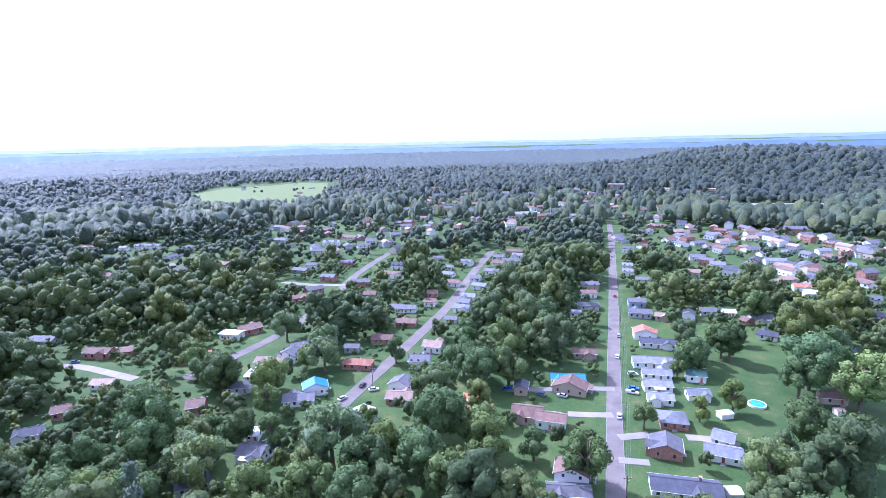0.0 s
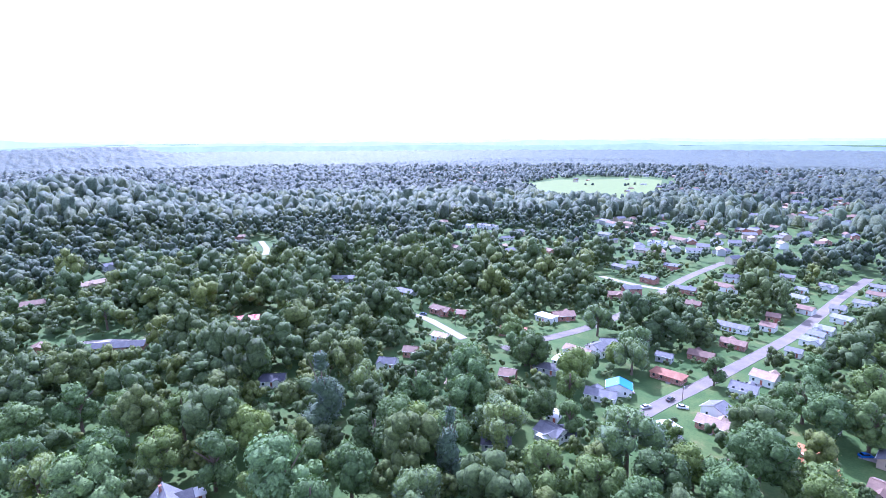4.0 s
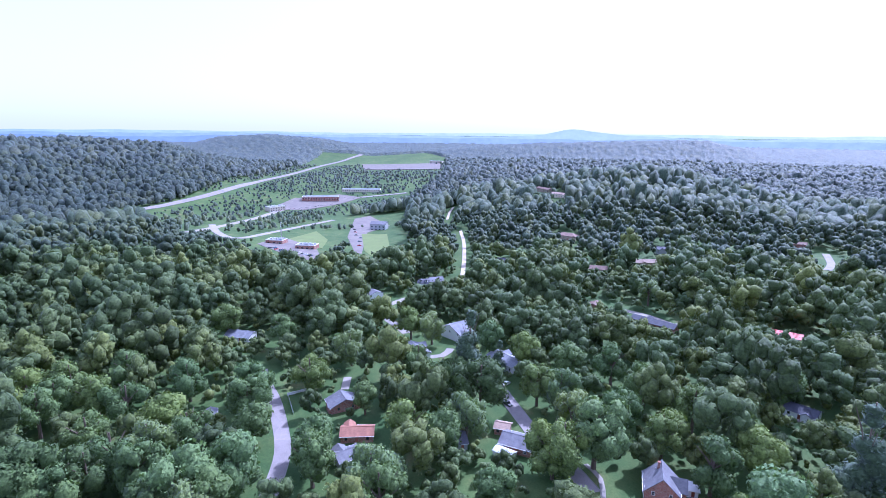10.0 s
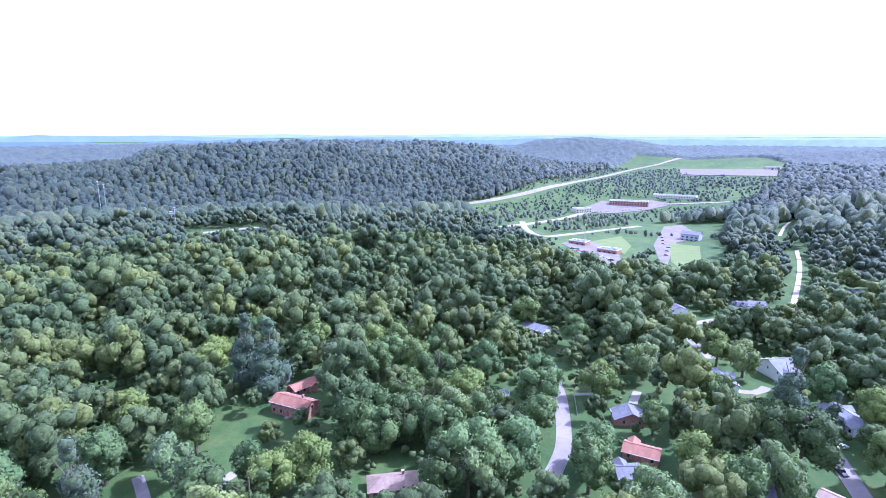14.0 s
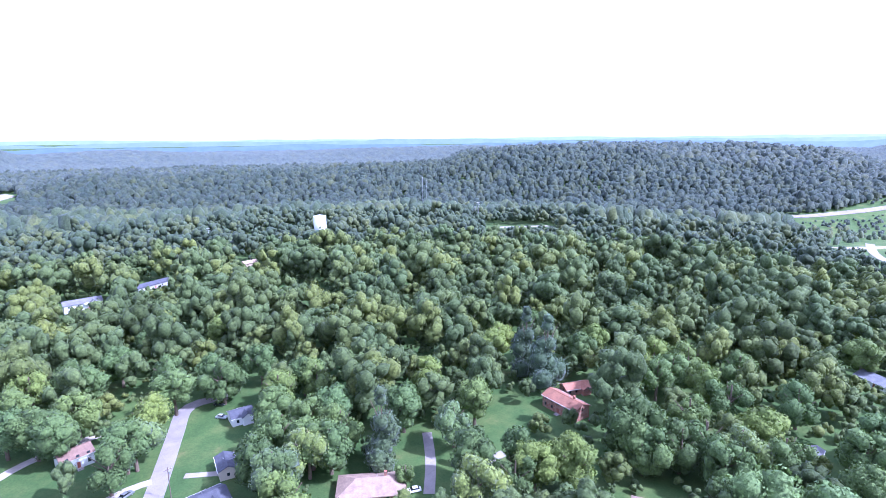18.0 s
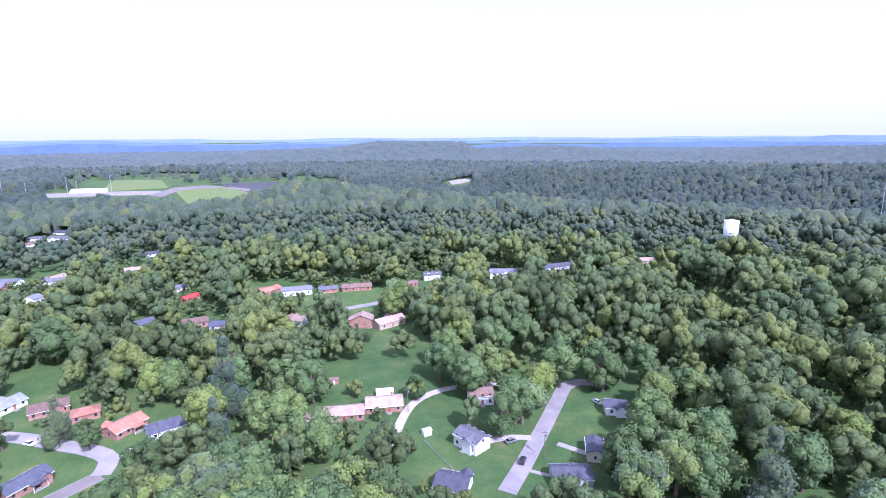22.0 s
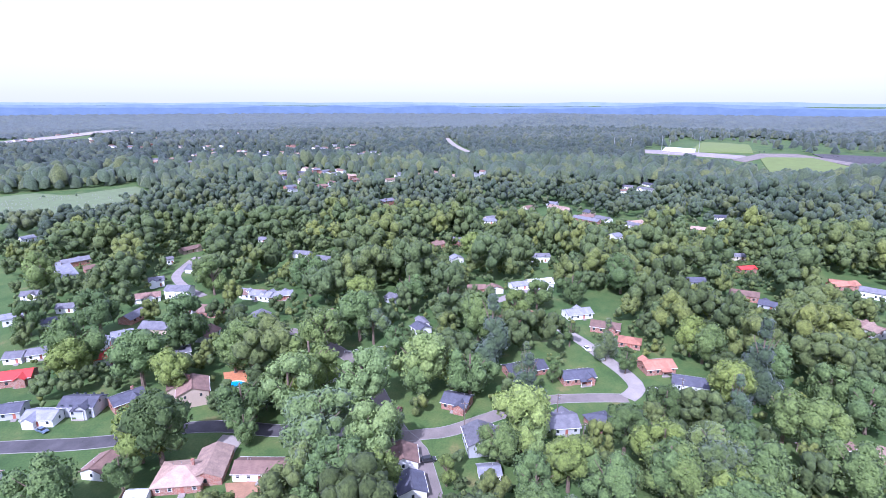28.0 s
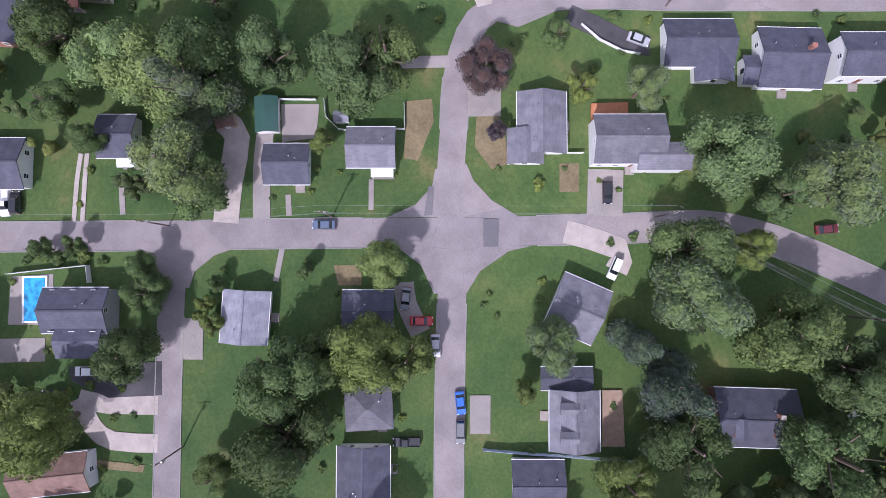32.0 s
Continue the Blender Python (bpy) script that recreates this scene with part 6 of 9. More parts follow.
house(161.0, 49.6, -117.3, 6.8, 8.1, "white", "brown", 1, "y")
house(164.2, 82.0, -113.2, 9.7, 9.1, "white", "tan", 1, "x")
house(199.8, 63.4, -109.2, 12.0, 8.1, "grey", "dark", 1.5, "x", extra="p")
house(197.0, 74.4, -109.2, 10.4, 7.1, "white", "pale", 1, "x")
house(205.3, 85.8, -95.9, 6.6, 7.1, "grey", "dark", 1, "x")
house(198.8, 49.7, -62.9, 10.3, 8.1, "brick", "dark", 1.3, "x", extra="c")
house(195.5, 27.6, -85.3, 10.4, 11.1, "tan", "brown", 2, "y", extra="c", wing=(4.5, 4, 8, 9, "x"))
house(239.7, 64.9, -83.1, 8.3, 8.1, "white", "red", 1.2, "x")
house(231.8, 94.0, -90.5, 12.5, 8.1, "brick", "red", 1.2, "x")
house(254.1, 70.0, -91.7, 6.6, 7.1, "white", "pale", 1.5, "y")
house(263.1, 63.2, -78.4, 8.6, 7.1, "white", "pale", 1, "x")
house(253.3, 100.7, -97.9, 6.9, 7.1, "white", "grey", 1, "x")
house(254.3, 93.7, -80.8, 6.8, 7.1, "white", "grey", 1, "x")
house(235.7, 36.3, -79.9, 7.8, 7.1, "white", "grey", 1, "x", pitch=0.15)
house(195.7, -20.8, -76.8, 7.4, 9.1, "white", "dark", 1, "y")
house(299.4, 3.5, -129.3, 19.8, 8.1, "white", "pale", 1, "x", extra="d")
house(294.3, -8.4, -89.7, 12.5, 7.1, "brick", "pale", 1, "x")
house(315.0, 61.4, -84.9, 13.9, 8.1, "white", "brown", 1, "x")
house(225.5, -68.6, -75.2, 7.2, 7.1, "white", "dark", 1, "y")
house(259.2, -36.3, -80.3, 10.1, 7.1, "white", "brown", 1, "x")
house(269.4, -66.6, -63.5, 7.6, 7.1, "grey", "grey", 1, "y")
house(173.8, -96.3, -90.4, 16.3, 8.1, "brick", "dark", 1, "x", extra="k")
house(161.6, -112.6, -98.4, 13.1, 7.1, "brick", "dark", 1, "x", extra="p")
house(135.1, -60.4, -100.1, 9.7, 10.1, "grey", "grey", 1.6, "y", extra="p")
house(136.2, -89.0, -102.3, 12.1, 9.1, "grey", "grey", 1, "x")
house(131.9, -102.9, -92.7, 8.0, 8.1, "brick", "dark", 1, "h")
house(121.3, -57.1, -103.2, 6.0, 5.1, "white", "pale", 0.9, "x")
house(158.0, -148.1, -101.1, 12.4, 8.1, "brick", "rust", 1, "x", extra="p")
house(142.5, -150.4, -128.0, 11.9, 8.1, "white", "dark", 1, "x")
house(180.6, -152.6, -132.4, 9.3, 7.1, "brick", "rust", 1, "h")
house(198.4, -152.6, -130.9, 13.2, 8.1, "brick", "brown", 1, "x")
house(217.7, -149.4, -94.0, 13.3, 8.1, "white", "pale", 1, "x")
house(269.2, -115.4, -104.1, 10.1, 7.1, "brick", "brown", 1, "x", near=0)
house(264.4, -124.4, -92.5, 9.1, 6.1, "white", "brown", 1, "y", near=0)
house(266.4, -141.1, -92.9, 9.8, 7.1, "white", "pale", 1, "x", near=0)
house(262.6, -152.9, -97.2, 13.7, 9.1, "white", "white", 1.5, "x", near=0)
house(312.4, -181.0, -109.0, 12.6, 7.1, "white", "grey", 1.5, "x", near=0)
house(160.0, -62.0, -130.3, 9.2, 8.1, "brick", "dark", 1, "x")
house(209.4, -251.6, -137.5, 14.1, 8.1, "brick", "brown", 1.2, "x", near=0)
house(194.2, -251.5, -147.9, 8.2, 7.1, "grey", "dark", 1, "x", near=0)
house(247.1, -294.7, -97.9, 11.6, 6.1, "brick", "red", 1, "x", near=0)
house(237.8, -246.0, -109.1, 12.6, 8.1, "grey", "dark", 1, "x", near=0)
house(204.0, -322.0, -99.1, 16.5, 7.1, "brick", "rust", 1, "x", near=0)
house(154.3, -267.9, -166.9, 12.1, 8.1, "white", "brown", 1.2, "x", near=0)
house(96.6, -160.5, -92.5, 15.1, 7.1, "tan", "brown", 1, "x")
house(394.2, 131.9, -77.5, 17.4, 8.1, "white", "pale", 1.2, "x", near=0)
house(405.6, 117.2, -61.4, 16.9, 8.1, "brick", "grey", 1.2, "x", near=0)
house(340.5, 122.5, -91.6, 8.0, 7.1, "white", "grey", 1, "x", near=0)
house(301.4, 118.0, -70.7, 8.2, 7.1, "white", "pale", 1.4, "x", near=0)
house(288.8, 98.7, -80.4, 6.1, 7.1, "white", "dark", 1.4, "x", near=0)
house(340.5, 59.8, -81.2, 7.9, 7.1, "white", "grey", 1.5, "x", near=0)
house(364.1, 41.4, -30.2, 9.1, 7.1, "white", "grey", 1, "y", near=0)
house(416.3, 48.1, -54.2, 14.3, 7.1, "tan", "brown", 1, "x", near=0)
house(388.4, 58.6, -72.2, 4.0, 5.1, "white", "grey", 1.4, "x", near=0)
house(376.4, -27.8, -122.4, 11.6, 8.1, "white", "grey", 1, "x", near=0)
house(358.6, -39.9, -132.9, 12.5, 8.1, "white", "grey", 1, "x", near=0)
house(550.9, -132.8, -62.9, 22.8, 9.1, "brick", "grey", 2, "x", extra="d", near=0)
house(370.7, -126.3, -80.9, 9.7, 8.1, "brick", "brown", 1, "x", near=0)
house(371.9, -145.6, -71.1, 10.4, 8.1, "brick", "grey", 1.5, "x", near=0)
house(428.7, -2.4, -108.9, 5.6, 7.1, "white", "grey", 1, "x", near=0)
house(38.8, 150.2, -16.7, 10.3, 8.1, "white", "brown", 1.8, "y", extra="p")
house(35.9, 142.6, -6.5, 12.4, 6.1, "white", "grey", 1, "x")
house(70.9, 143.2, -13.7, 19.4, 8.1, "white", "dark", 1, "x", extra="c")
house(74.0, 164.7, -19.7, 10.1, 9.1, "brick", "grey", 1.2, "y")
house(91.4, 160.8, -24.3, 11.0, 7.1, "white", "pale", 1, "x")
house(96.3, 169.6, -36.0, 6.7, 7.1, "white", "pale", 1, "x")
house(84.2, 183.1, -13.7, 9.4, 9.1, "brick", "pale", 1, "h")
house(86.3, 200.0, -13.2, 9.6, 6.1, "white", "pale", 1, "x")
house(89.6, 211.4, -7.9, 11.3, 6.1, "white", "pale", 1, "x", extra="p")
house(93.7, 222.7, -13.3, 12.1, 6.1, "white", "pale", 1, "x")
house(96.7, 234.7, -11.1, 17.8, 7.1, "white", "pale", 1.2, "x")
house(108.7, 258.7, -15.8, 17.2, 7.1, "white", "dark", 1, "x")
house(106.3, 271.6, -12.3, 10.4, 8.1, "white", "rust", 1.4, "y")
house(116.7, 305.6, -17.8, 12.6, 7.1, "grey", "grey", 1.3, "x")
house(122.2, 326.8, -10.6, 10.3, 7.1, "blue", "grey", 1.3, "x", near=0)
house(127.4, 300.0, -17.9, 7.6, 6.1, "tan", "tan", 1, "x", near=0)
house(143.0, 299.5, -20.8, 6.3, 7.1, "white", "grey", 1.5, "y", near=0)
house(181.0, 291.8, -4.0, 12.0, 7.1, "white", "grey", 1, "x", extra="p", near=0)
house(169.2, 266.0, -33.0, 9.2, 7.1, "white", "dark", 1, "x", near=0)
house(189.3, 241.0, -24.1, 10.7, 8.1, "white", "dark", 1.3, "x")
house(154.0, 197.4, -11.2, 8.8, 6.1, "tan", "brown", 1, "x")
house(109.6, 219.3, -14.6, 7.7, 6.1, "white", "green", 1.2, "x")
house(102.7, 202.6, -8.8, 8.5, 6.1, "white", "pale", 1, "x")
house(31.3, 190.4, -16.6, 11.4, 9.1, "tan", "brown", 1, "x")
house(39.0, 183.7, -18.7, 10.8, 7.1, "white", "brown", 1.4, "x")
house(52.8, 211.4, -23.7, 13.8, 8.1, "tan", "brown", 1.1, "y", extra="p")
house(53.6, 219.8, -7.3, 14.2, 6.1, "tan", "blue", 1, "x")
house(32.0, 211.7, -12.5, 5.4, 7.1, "tan", "grey", 1.2, "y")
house(68.3, 247.9, -10.2, 11.1, 6.1, "tan", "brown", 1, "x")
house(103.4, 367.8, -4.9, 12.3, 7.1, "tan", "grey", 1.5, "x", near=0)
house(97.4, 348.6, -4.7, 10.2, 7.1, "white", "brown", 1.3, "x", near=0)
house(90.5, 323.4, -9.2, 12.8, 7.1, "grey", "grey", 1, "x", near=0)
house(79.2, 309.2, -12.7, 6.3, 6.1, "white", "pale", 1, "x", near=0)
house(-66.4, 167.0, -13.6, 9.3, 8.1, "white", "grey", 1.3, "x", extra="p")
house(-71.0, 180.8, 1.4, 4.4, 6.1, "white", "white", 0.9, "x")
house(-80.5, 151.5, 28.6, 9.8, 6.1, "grey", "grey", 1, "x")
house(-156.2, 183.7, 21.2, 8.4, 7.1, "white", "dark", 1.2, "x")
house(-155.7, 200.9, 21.2, 6.7, 7.1, "brick", "brown", 1.2, "x")
house(-179.4, 263.3, -6.8, 13.9, 7.1, "brick", "brown", 1.3, "x")
house(-154.6, 226.5, -3.5, 9.6, 6.1, "white", "tan", 1, "x")
house(-101.9, 202.2, 14.2, 6.8, 8.1, "brick", "brown", 1.3, "x")
house(-126.3, 254.8, 17.5, 14.5, 9.1, "brick", "rust", 1, "h")
house(-119.2, 285.3, -12.3, 11.3, 7.1, "white", "white", 1.3, "x", pitch=0.1)
house(-112.4, 293.9, 39.0, 12.7, 8.1, "brick", "brown", 1.2, "x")
house(-77.4, 252.4, -19.3, 9.6, 8.1, "white", "grey", 1.5, "y")
house(-75.8, 263.7, 28.2, 7.8, 7.1, "white", "grey", 1.3, "x")
house(-85.5, 232.1, -3.4, 12.2, 8.1, "white", "white", 0.9, "x", pitch=0.1)
house(-89.5, 219.9, 5.4, 13.4, 7.1, "grey", "grey", 1, "x")
house(-85.3, 246.3, -11.3, 13.9, 7.1, "white", "tan", 1, "x")
house(-56.6, 216.0, 16.4, 10.1, 7.1, "white", "blue", 1.3, "y")
house(-61.2, 206.8, 7.6, 12.2, 7.1, "white", "grey", 1, "x")
house(-42.0, 241.7, -11.0, 14.0, 7.1, "brick", "rust", 1, "h")
house(-47.9, 261.4, -3.7, 7.3, 5.1, "grey", "grey", 1.2, "x")
house(-18.7, 206.1, -9.8, 11.4, 7.1, "brick", "tan", 1, "x")
house(-18.9, 216.4, -20.8, 9.7, 7.1, "white", "grey", 1.4, "y")
house(-32.3, 190.3, 2.3, 8.4, 8.1, "white", "white", 1.2, "y")
house(-25.8, 327.0, -12.0, 16.4, 7.1, "white", "grey", 1, "x", near=0)
house(-22.3, 299.6, -8.5, 11.8, 7.1, "brick", "brown", 1, "x", near=0)
house(-33.5, 273.8, -3.8, 11.2, 7.1, "brick", "brown", 1, "x", near=0)
house(-6.0, 260.6, -16.2, 9.6, 8.1, "white", "tan", 1.3, "x")
house(-12.3, 241.4, -6.9, 9.9, 8.1, "white", "grey", 1.5, "x")
house(-99.4, 354.3, 26.5, 9.4, 7.1, "brick", "brown", 1.2, "x", near=0)
house(-92.4, 368.8, 37.9, 12.0, 7.1, "brick", "grey", 1.8, "x", near=0)
house(-62.1, 392.1, -5.1, 14.1, 7.1, "brick", "grey", 1.3, "x", near=0)
house(-89.7, 407.8, -21.2, 11.9, 7.1, "brick", "grey", 1.5, "x", near=0)
house(-39.2, 413.7, -20.3, 20.2, 8.1, "white", "brown", 1.3, "x", near=0)
house(-84.1, 458.8, -5.9, 11.7, 7.1, "brick", "grey", 1.5, "x", near=0)
house(-51.3, 358.1, -4.8, 8.9, 7.1, "brick", "brown", 1.3, "x", near=0)
house(4.9, 436.7, -21.3, 6.6, 6.1, "white", "pale", 1, "x", near=0)
house(20.1, 451.1, -29.6, 10.0, 7.1, "white", "grey", 1.4, "x", near=0)
house(7.6, 385.1, -22.4, 9.8, 7.1, "white", "brown", 1.2, "x", near=0)
house(-7.7, 357.3, -4.7, 6.9, 7.1, "brick", "brown", 1.3, "x", near=0)
house(-9.0, 337.8, -13.1, 7.4, 7.1, "white", "brown", 1.2, "x", near=0)
house(26.0, 374.7, -28.3, 10.6, 7.1, "white", "pale", 1.2, "x", near=0)
house(17.1, 349.6, -20.1, 9.0, 7.1, "white", "pale", 1, "x", near=0)
house(11.3, 323.0, -23.3, 9.7, 7.1, "white", "pale", 1.2, "x", near=0)
house(39.0, 417.0, -22.7, 11.7, 7.1, "white", "grey", 1.2, "x", near=0)
house(3.9, 303.2, -11.6, 6.9, 6.1, "white", "grey", 1, "x", near=0)
house(59.0, 454.2, -5.9, 13.6, 7.1, "white", "grey", 1.2, "x", near=0)
house(67.4, 493.2, -15.8, 14.9, 7.1, "tan", "brown", 1.2, "x", near=0)
house(149.3, 423.5, -19.0, 7.7, 7.1, "white", "pale", 1.5, "x", near=0)
house(143.4, 403.7, -31.0, 7.5, 7.1, "white", "pale", 1.5, "x", near=0)
house(172.4, 489.4, -20.6, 10.0, 7.1, "white", "grey", 1.6, "x", near=0)
house(146.7, 383.3, -14.7, 8.9, 6.1, "white", "pale", 1, "x", near=0)
house(243.7, 352.2, -20.1, 9.9, 8.1, "white", "rust", 1.3, "x", near=0)
house(240.4, 337.0, -20.9, 8.4, 8.1, "white", "white", 1.2, "x", near=0)
house(272.8, 429.3, -13.1, 15.6, 8.1, "white", "pale", 1.4, "x", near=0)
house(31.0, -166.8, 148.3, 10.3, 7.6, "white", "grey", 1.6, "x", extra="v")
house(32.2, -142.6, 176.4, 10.0, 9.1, "white", "dark", 1, "x")
house(33.7, -199.9, -157.3, 9.4, 8.1, "white", "brown", 1.5, "x")
house(-19.2, -203.4, -172.2, 8.0, 7.1, "white", "dark", 1.2, "x")
house(-10.4, -171.1, -178.6, 5.3, 9.1, "cream", "dark", 1.3, "y")
house(-2.7, -155.5, -166.1, 11.9, 8.1, "grey", "dark", 1, "x")
house(70.2, -185.9, -157.4, 14.2, 9.1, "brick", "tan", 1, "x", extra="c")
house(82.7, -175.4, -157.4, 15.2, 8.1, "brick", "tan", 1, "h")
house(114.8, -273.0, -166.5, 12.2, 8.1, "brick", "tan", 1.9, "y", near=0)
house(100.7, -278.0, -126.6, 17.7, 9.1, "tan", "tan", 1.2, "x", near=0)
house(153.7, -267.7, 174.4, 12.5, 7.1, "white", "tan", 1.3, "x", near=0)
house(205.3, -322.8, -137.6, 12.2, 7.1, "brick", "rust", 1, "x", near=0)
house(183.8, -324.1, -150.0, 20.2, 8.1, "white", "grey", 1.4, "x", near=0)
house(165.0, -333.5, -145.6, 12.9, 7.1, "brick", "grey", 1, "x", near=0)
house(147.5, -343.5, -154.1, 20.5, 8.1, "brick", "brown", 1, "x", near=0)
house(112.1, -360.5, -137.1, 7.6, 6.1, "brick", "brown", 1, "x", near=0)
house(102.3, -382.2, -151.5, 13.3, 7.1, "white", "grey", 1.6, "x", extra="d", near=0)
house(49.7, -396.1, -167.2, 20.7, 9.1, "white", "grey", 2.1, "x", extra="p", near=0, label="large white two-storey house with a columned front porch")
house(10.9, -432.8, -144.6, 26.6, 8.1, "grey", "dark", 1.2, "x", near=0)
house(-61.8, -468.6, -161.6, 11.6, 8.1, "tan", "tan", 1, "x", near=0)
house(537.7, -455.1, -158.9, 19.5, 8.1, "white", "grey", 1.2, "x", near=0)
house(537.6, -423.4, -114.2, 9.6, 7.1, "white", "brown", 1, "x", near=0)
house(344.7, -352.4, -141.0, 13.9, 8.1, "tan", "tan", 1, "x", near=0)
house(468.4, -289.7, -158.4, 21.2, 8.1, "white", "tan", 1, "x", near=0)
house(410.3, -284.8, -158.3, 26.8, 8.1, "brick", "grey", 1, "x", near=0)
house(378.0, -310.1, -158.4, 18.9, 8.1, "white", "grey", 1, "x", near=0)
house(-48.1, -138.8, 157.9, 20.0, 11.1, "brick", "tan", 1, "h", extra="c")
house(-133.6, -150.0, 96.8, 16.9, 8.1, "brick", "rust", 1.8, "x", extra="c", label="red brick two-storey house with a rust-brown roof on a lawn")
house(-148.9, -161.2, 170.2, 12.0, 6.1, "brick", "rust", 1, "x")
house(-140.7, 67.4, 70.3, 9.6, 9.6, "brick", "grey", 1.8, "y", pitch=0.95, extra="c", near=2, wing=(0.6, -4.2, 5.6, 5.2, "y"), label="tall red brick gabled house with grey slate roof")
house(-143.0, 76.6, 69.1, 5.8, 4.1, "white", "white", 0.9, "x", pitch=0.1)
house(-122.8, 64.6, 65.0, 13.7, 9.1, "brick", "tan", 1, "x")
house(-167.6, 28.9, 63.2, 11.1, 9.1, "brick", "grey", 1, "x", extra="v", near=2)
house(-177.5, 24.6, 69.9, 5.2, 5.1, "brick", "tan", 1, "x")
house(-275.9, 11.5, 40.4, 17.8, 11.1, "white", "pale", 1.6, "y")
house(-237.0, 33.4, 35.8, 17.5, 9.1, "white", "pale", 1.3, "x")
house(-247.6, -9.8, 26.7, 13.4, 9.1, "white", "pale", 1.5, "x")
house(-188.6, 142.4, 39.6, 10.7, 8.1, "white", "dark", 1, "x")
house(-270.3, 188.0, 51.2, 15.2, 8.1, "white", "red", 1, "x", near=0)
house(-571.2, 141.9, 57.1, 22.1, 12.1, "tan", "brown", 1.6, "h", near=0)
house(-429.1, 132.5, 72.2, 16.3, 9.1, "tan", "brown", 1, "x", near=0)
house(-444.4, 179.0, 88.8, 18.8, 9.1, "tan", "tan", 1.4, "x", near=0)
house(-493.9, 214.5, 84.2, 12.3, 9.1, "grey", "dark", 1.4, "x", near=0)
house(-324.4, 100.7, 57.2, 8.0, 8.1, "brick", "brown", 1.2, "y", near=0)
house(-291.6, 125.8, 43.8, 25.3, 8.1, "brick", "dark", 1, "x", near=0)
house(-465.0, 58.8, 45.9, 12.4, 8.1, "grey", "dark", 1, "x", near=0)
house(-383.5, -9.4, 83.8, 8.2, 7.1, "white", "dark", 1.3, "x", extra="d", near=0)
house(-392.5, -0.5, 104.0, 9.9, 8.1, "white", "grey", 1.3, "x", near=0)
house(-826.3, 165.8, 22.4, 34.2, 10.1, "tan", "brown", 1.6, "x", near=0)
house(-765.7, 175.9, 39.2, 27.0, 9.1, "cream", "tan", 1.6, "x", near=0)
house(-512.5, 357.1, 49.5, 11.1, 8.1, "brick", "brown", 1.5, "x", near=0)
house(-288.8, 289.1, 34.4, 16.7, 8.1, "grey", "grey", 1, "x", near=0)
house(-271.4, -104.1, 75.5, 14.3, 9.1, "white", "pale", 1, "x")
house(-196.3, -37.0, 116.4, 11.6, 8.1, "brick", "grey", 1, "y")
house(-173.8, -27.9, 93.7, 11.3, 7.1, "brick", "rust", 1, "x")
house(-159.5, -28.8, 122.8, 9.0, 7.1, "grey", "grey", 1, "x")
house(-184.8, -84.7, 111.3, 4.0, 8.1, "white", "grey", 1, "y")
house(-350.3, -42.2, 123.5, 9.7, 7.1, "white", "grey", 1.5, "y", near=0)
house(-387.9, -4.4, 102.1, 15.4, 7.1, "white", "grey", 1.3, "x", near=0)
house(-169.1, 6.7, 102.6, 7.1, 8.1, "grey", "grey", 1, "x")
house(-115.8, -89.1, 131.2, 14.9, 8.1, "brick", "tan", 1, "h", extra="c")
house(-62.1, 171.6, 33.6, 5.0, 7.1, "white", "dark", 1, "x", near=0)
house(-338.0, 554.9, -6.6, 13.1, 7.1, "white", "pale", 1.2, "x", near=0)
house(-381.5, 569.2, -6.7, 15.6, 8.1, "white", "tan", 1, "h", near=0)
house(-313.3, 560.7, -6.8, 28.0, 8.1, "white", "grey", 1.5, "x", extra="d", near=0)
house(-166.2, 265.5, 16.3, 5.6, 7.1, "brick", "brown", 1, "x", near=0)
house(-226.4, 285.2, -4.2, 19.0, 8.1, "grey", "grey", 1, "x", near=0)
house(-118.4, 182.7, 8.5, 4.9, 7.1, "brick", "tan", 1, "x", near=0)
house(-113.2, 452.0, -5.8, 9.1, 7.1, "white", "grey", 1.4, "x", near=0)
house(-119.6, 438.3, -21.8, 13.3, 7.1, "grey", "grey", 1, "x", near=0)
house(-122.1, 518.3, -6.4, 13.4, 7.1, "cream", "grey", 1, "x", near=0)
house(-117.0, 556.1, -6.9, 17.4, 8.1, "white", "pale", 1.5, "x", extra="d", near=0)
house(-39.4, 443.4, -5.7, 9.7, 7.1, "white", "dark", 1.5, "x", near=0)
house(-4.3, 472.3, -6.0, 9.3, 7.1, "white", "grey", 1, "x", near=0)
house(4.0, 413.0, -26.9, 9.0, 7.1, "white", "pale", 1, "x", near=0)
house(50.1, 472.4, -18.2, 10.4, 7.1, "white", "grey", 1, "x", near=0)
house(47.3, 448.6, -28.0, 10.5, 7.1, "white", "brown", 1, "x", near=0)
house(68.2, 477.7, -19.8, 9.5, 7.1, "white", "pale", 1, "x", near=0)
house(24.6, 398.1, -16.4, 7.9, 7.1, "white", "grey", 1, "x", near=0)
house(13.5, 337.0, -21.4, 7.6, 7.1, "white", "pale", 1, "x", near=0)
house(219.6, 452.6, -15.9, 12.4, 8.1, "white", "grey", 1.2, "x", near=0)
house(221.2, 420.9, -24.9, 11.2, 8.1, "white", "pale", 1.4, "x", near=0)
house(191.5, 397.2, -27.7, 8.4, 8.1, "white", "tan", 1.4, "x", near=0)
house(336.0, 462.6, -6.3, 10.6, 8.1, "white", "pale", 1.4, "x", near=0)
house(352.1, 458.1, -22.1, 8.0, 8.1, "brick", "tan", 1.5, "x", near=0)
house(360.0, 449.2, -17.2, 11.3, 8.1, "white", "grey", 1.2, "x", near=0)
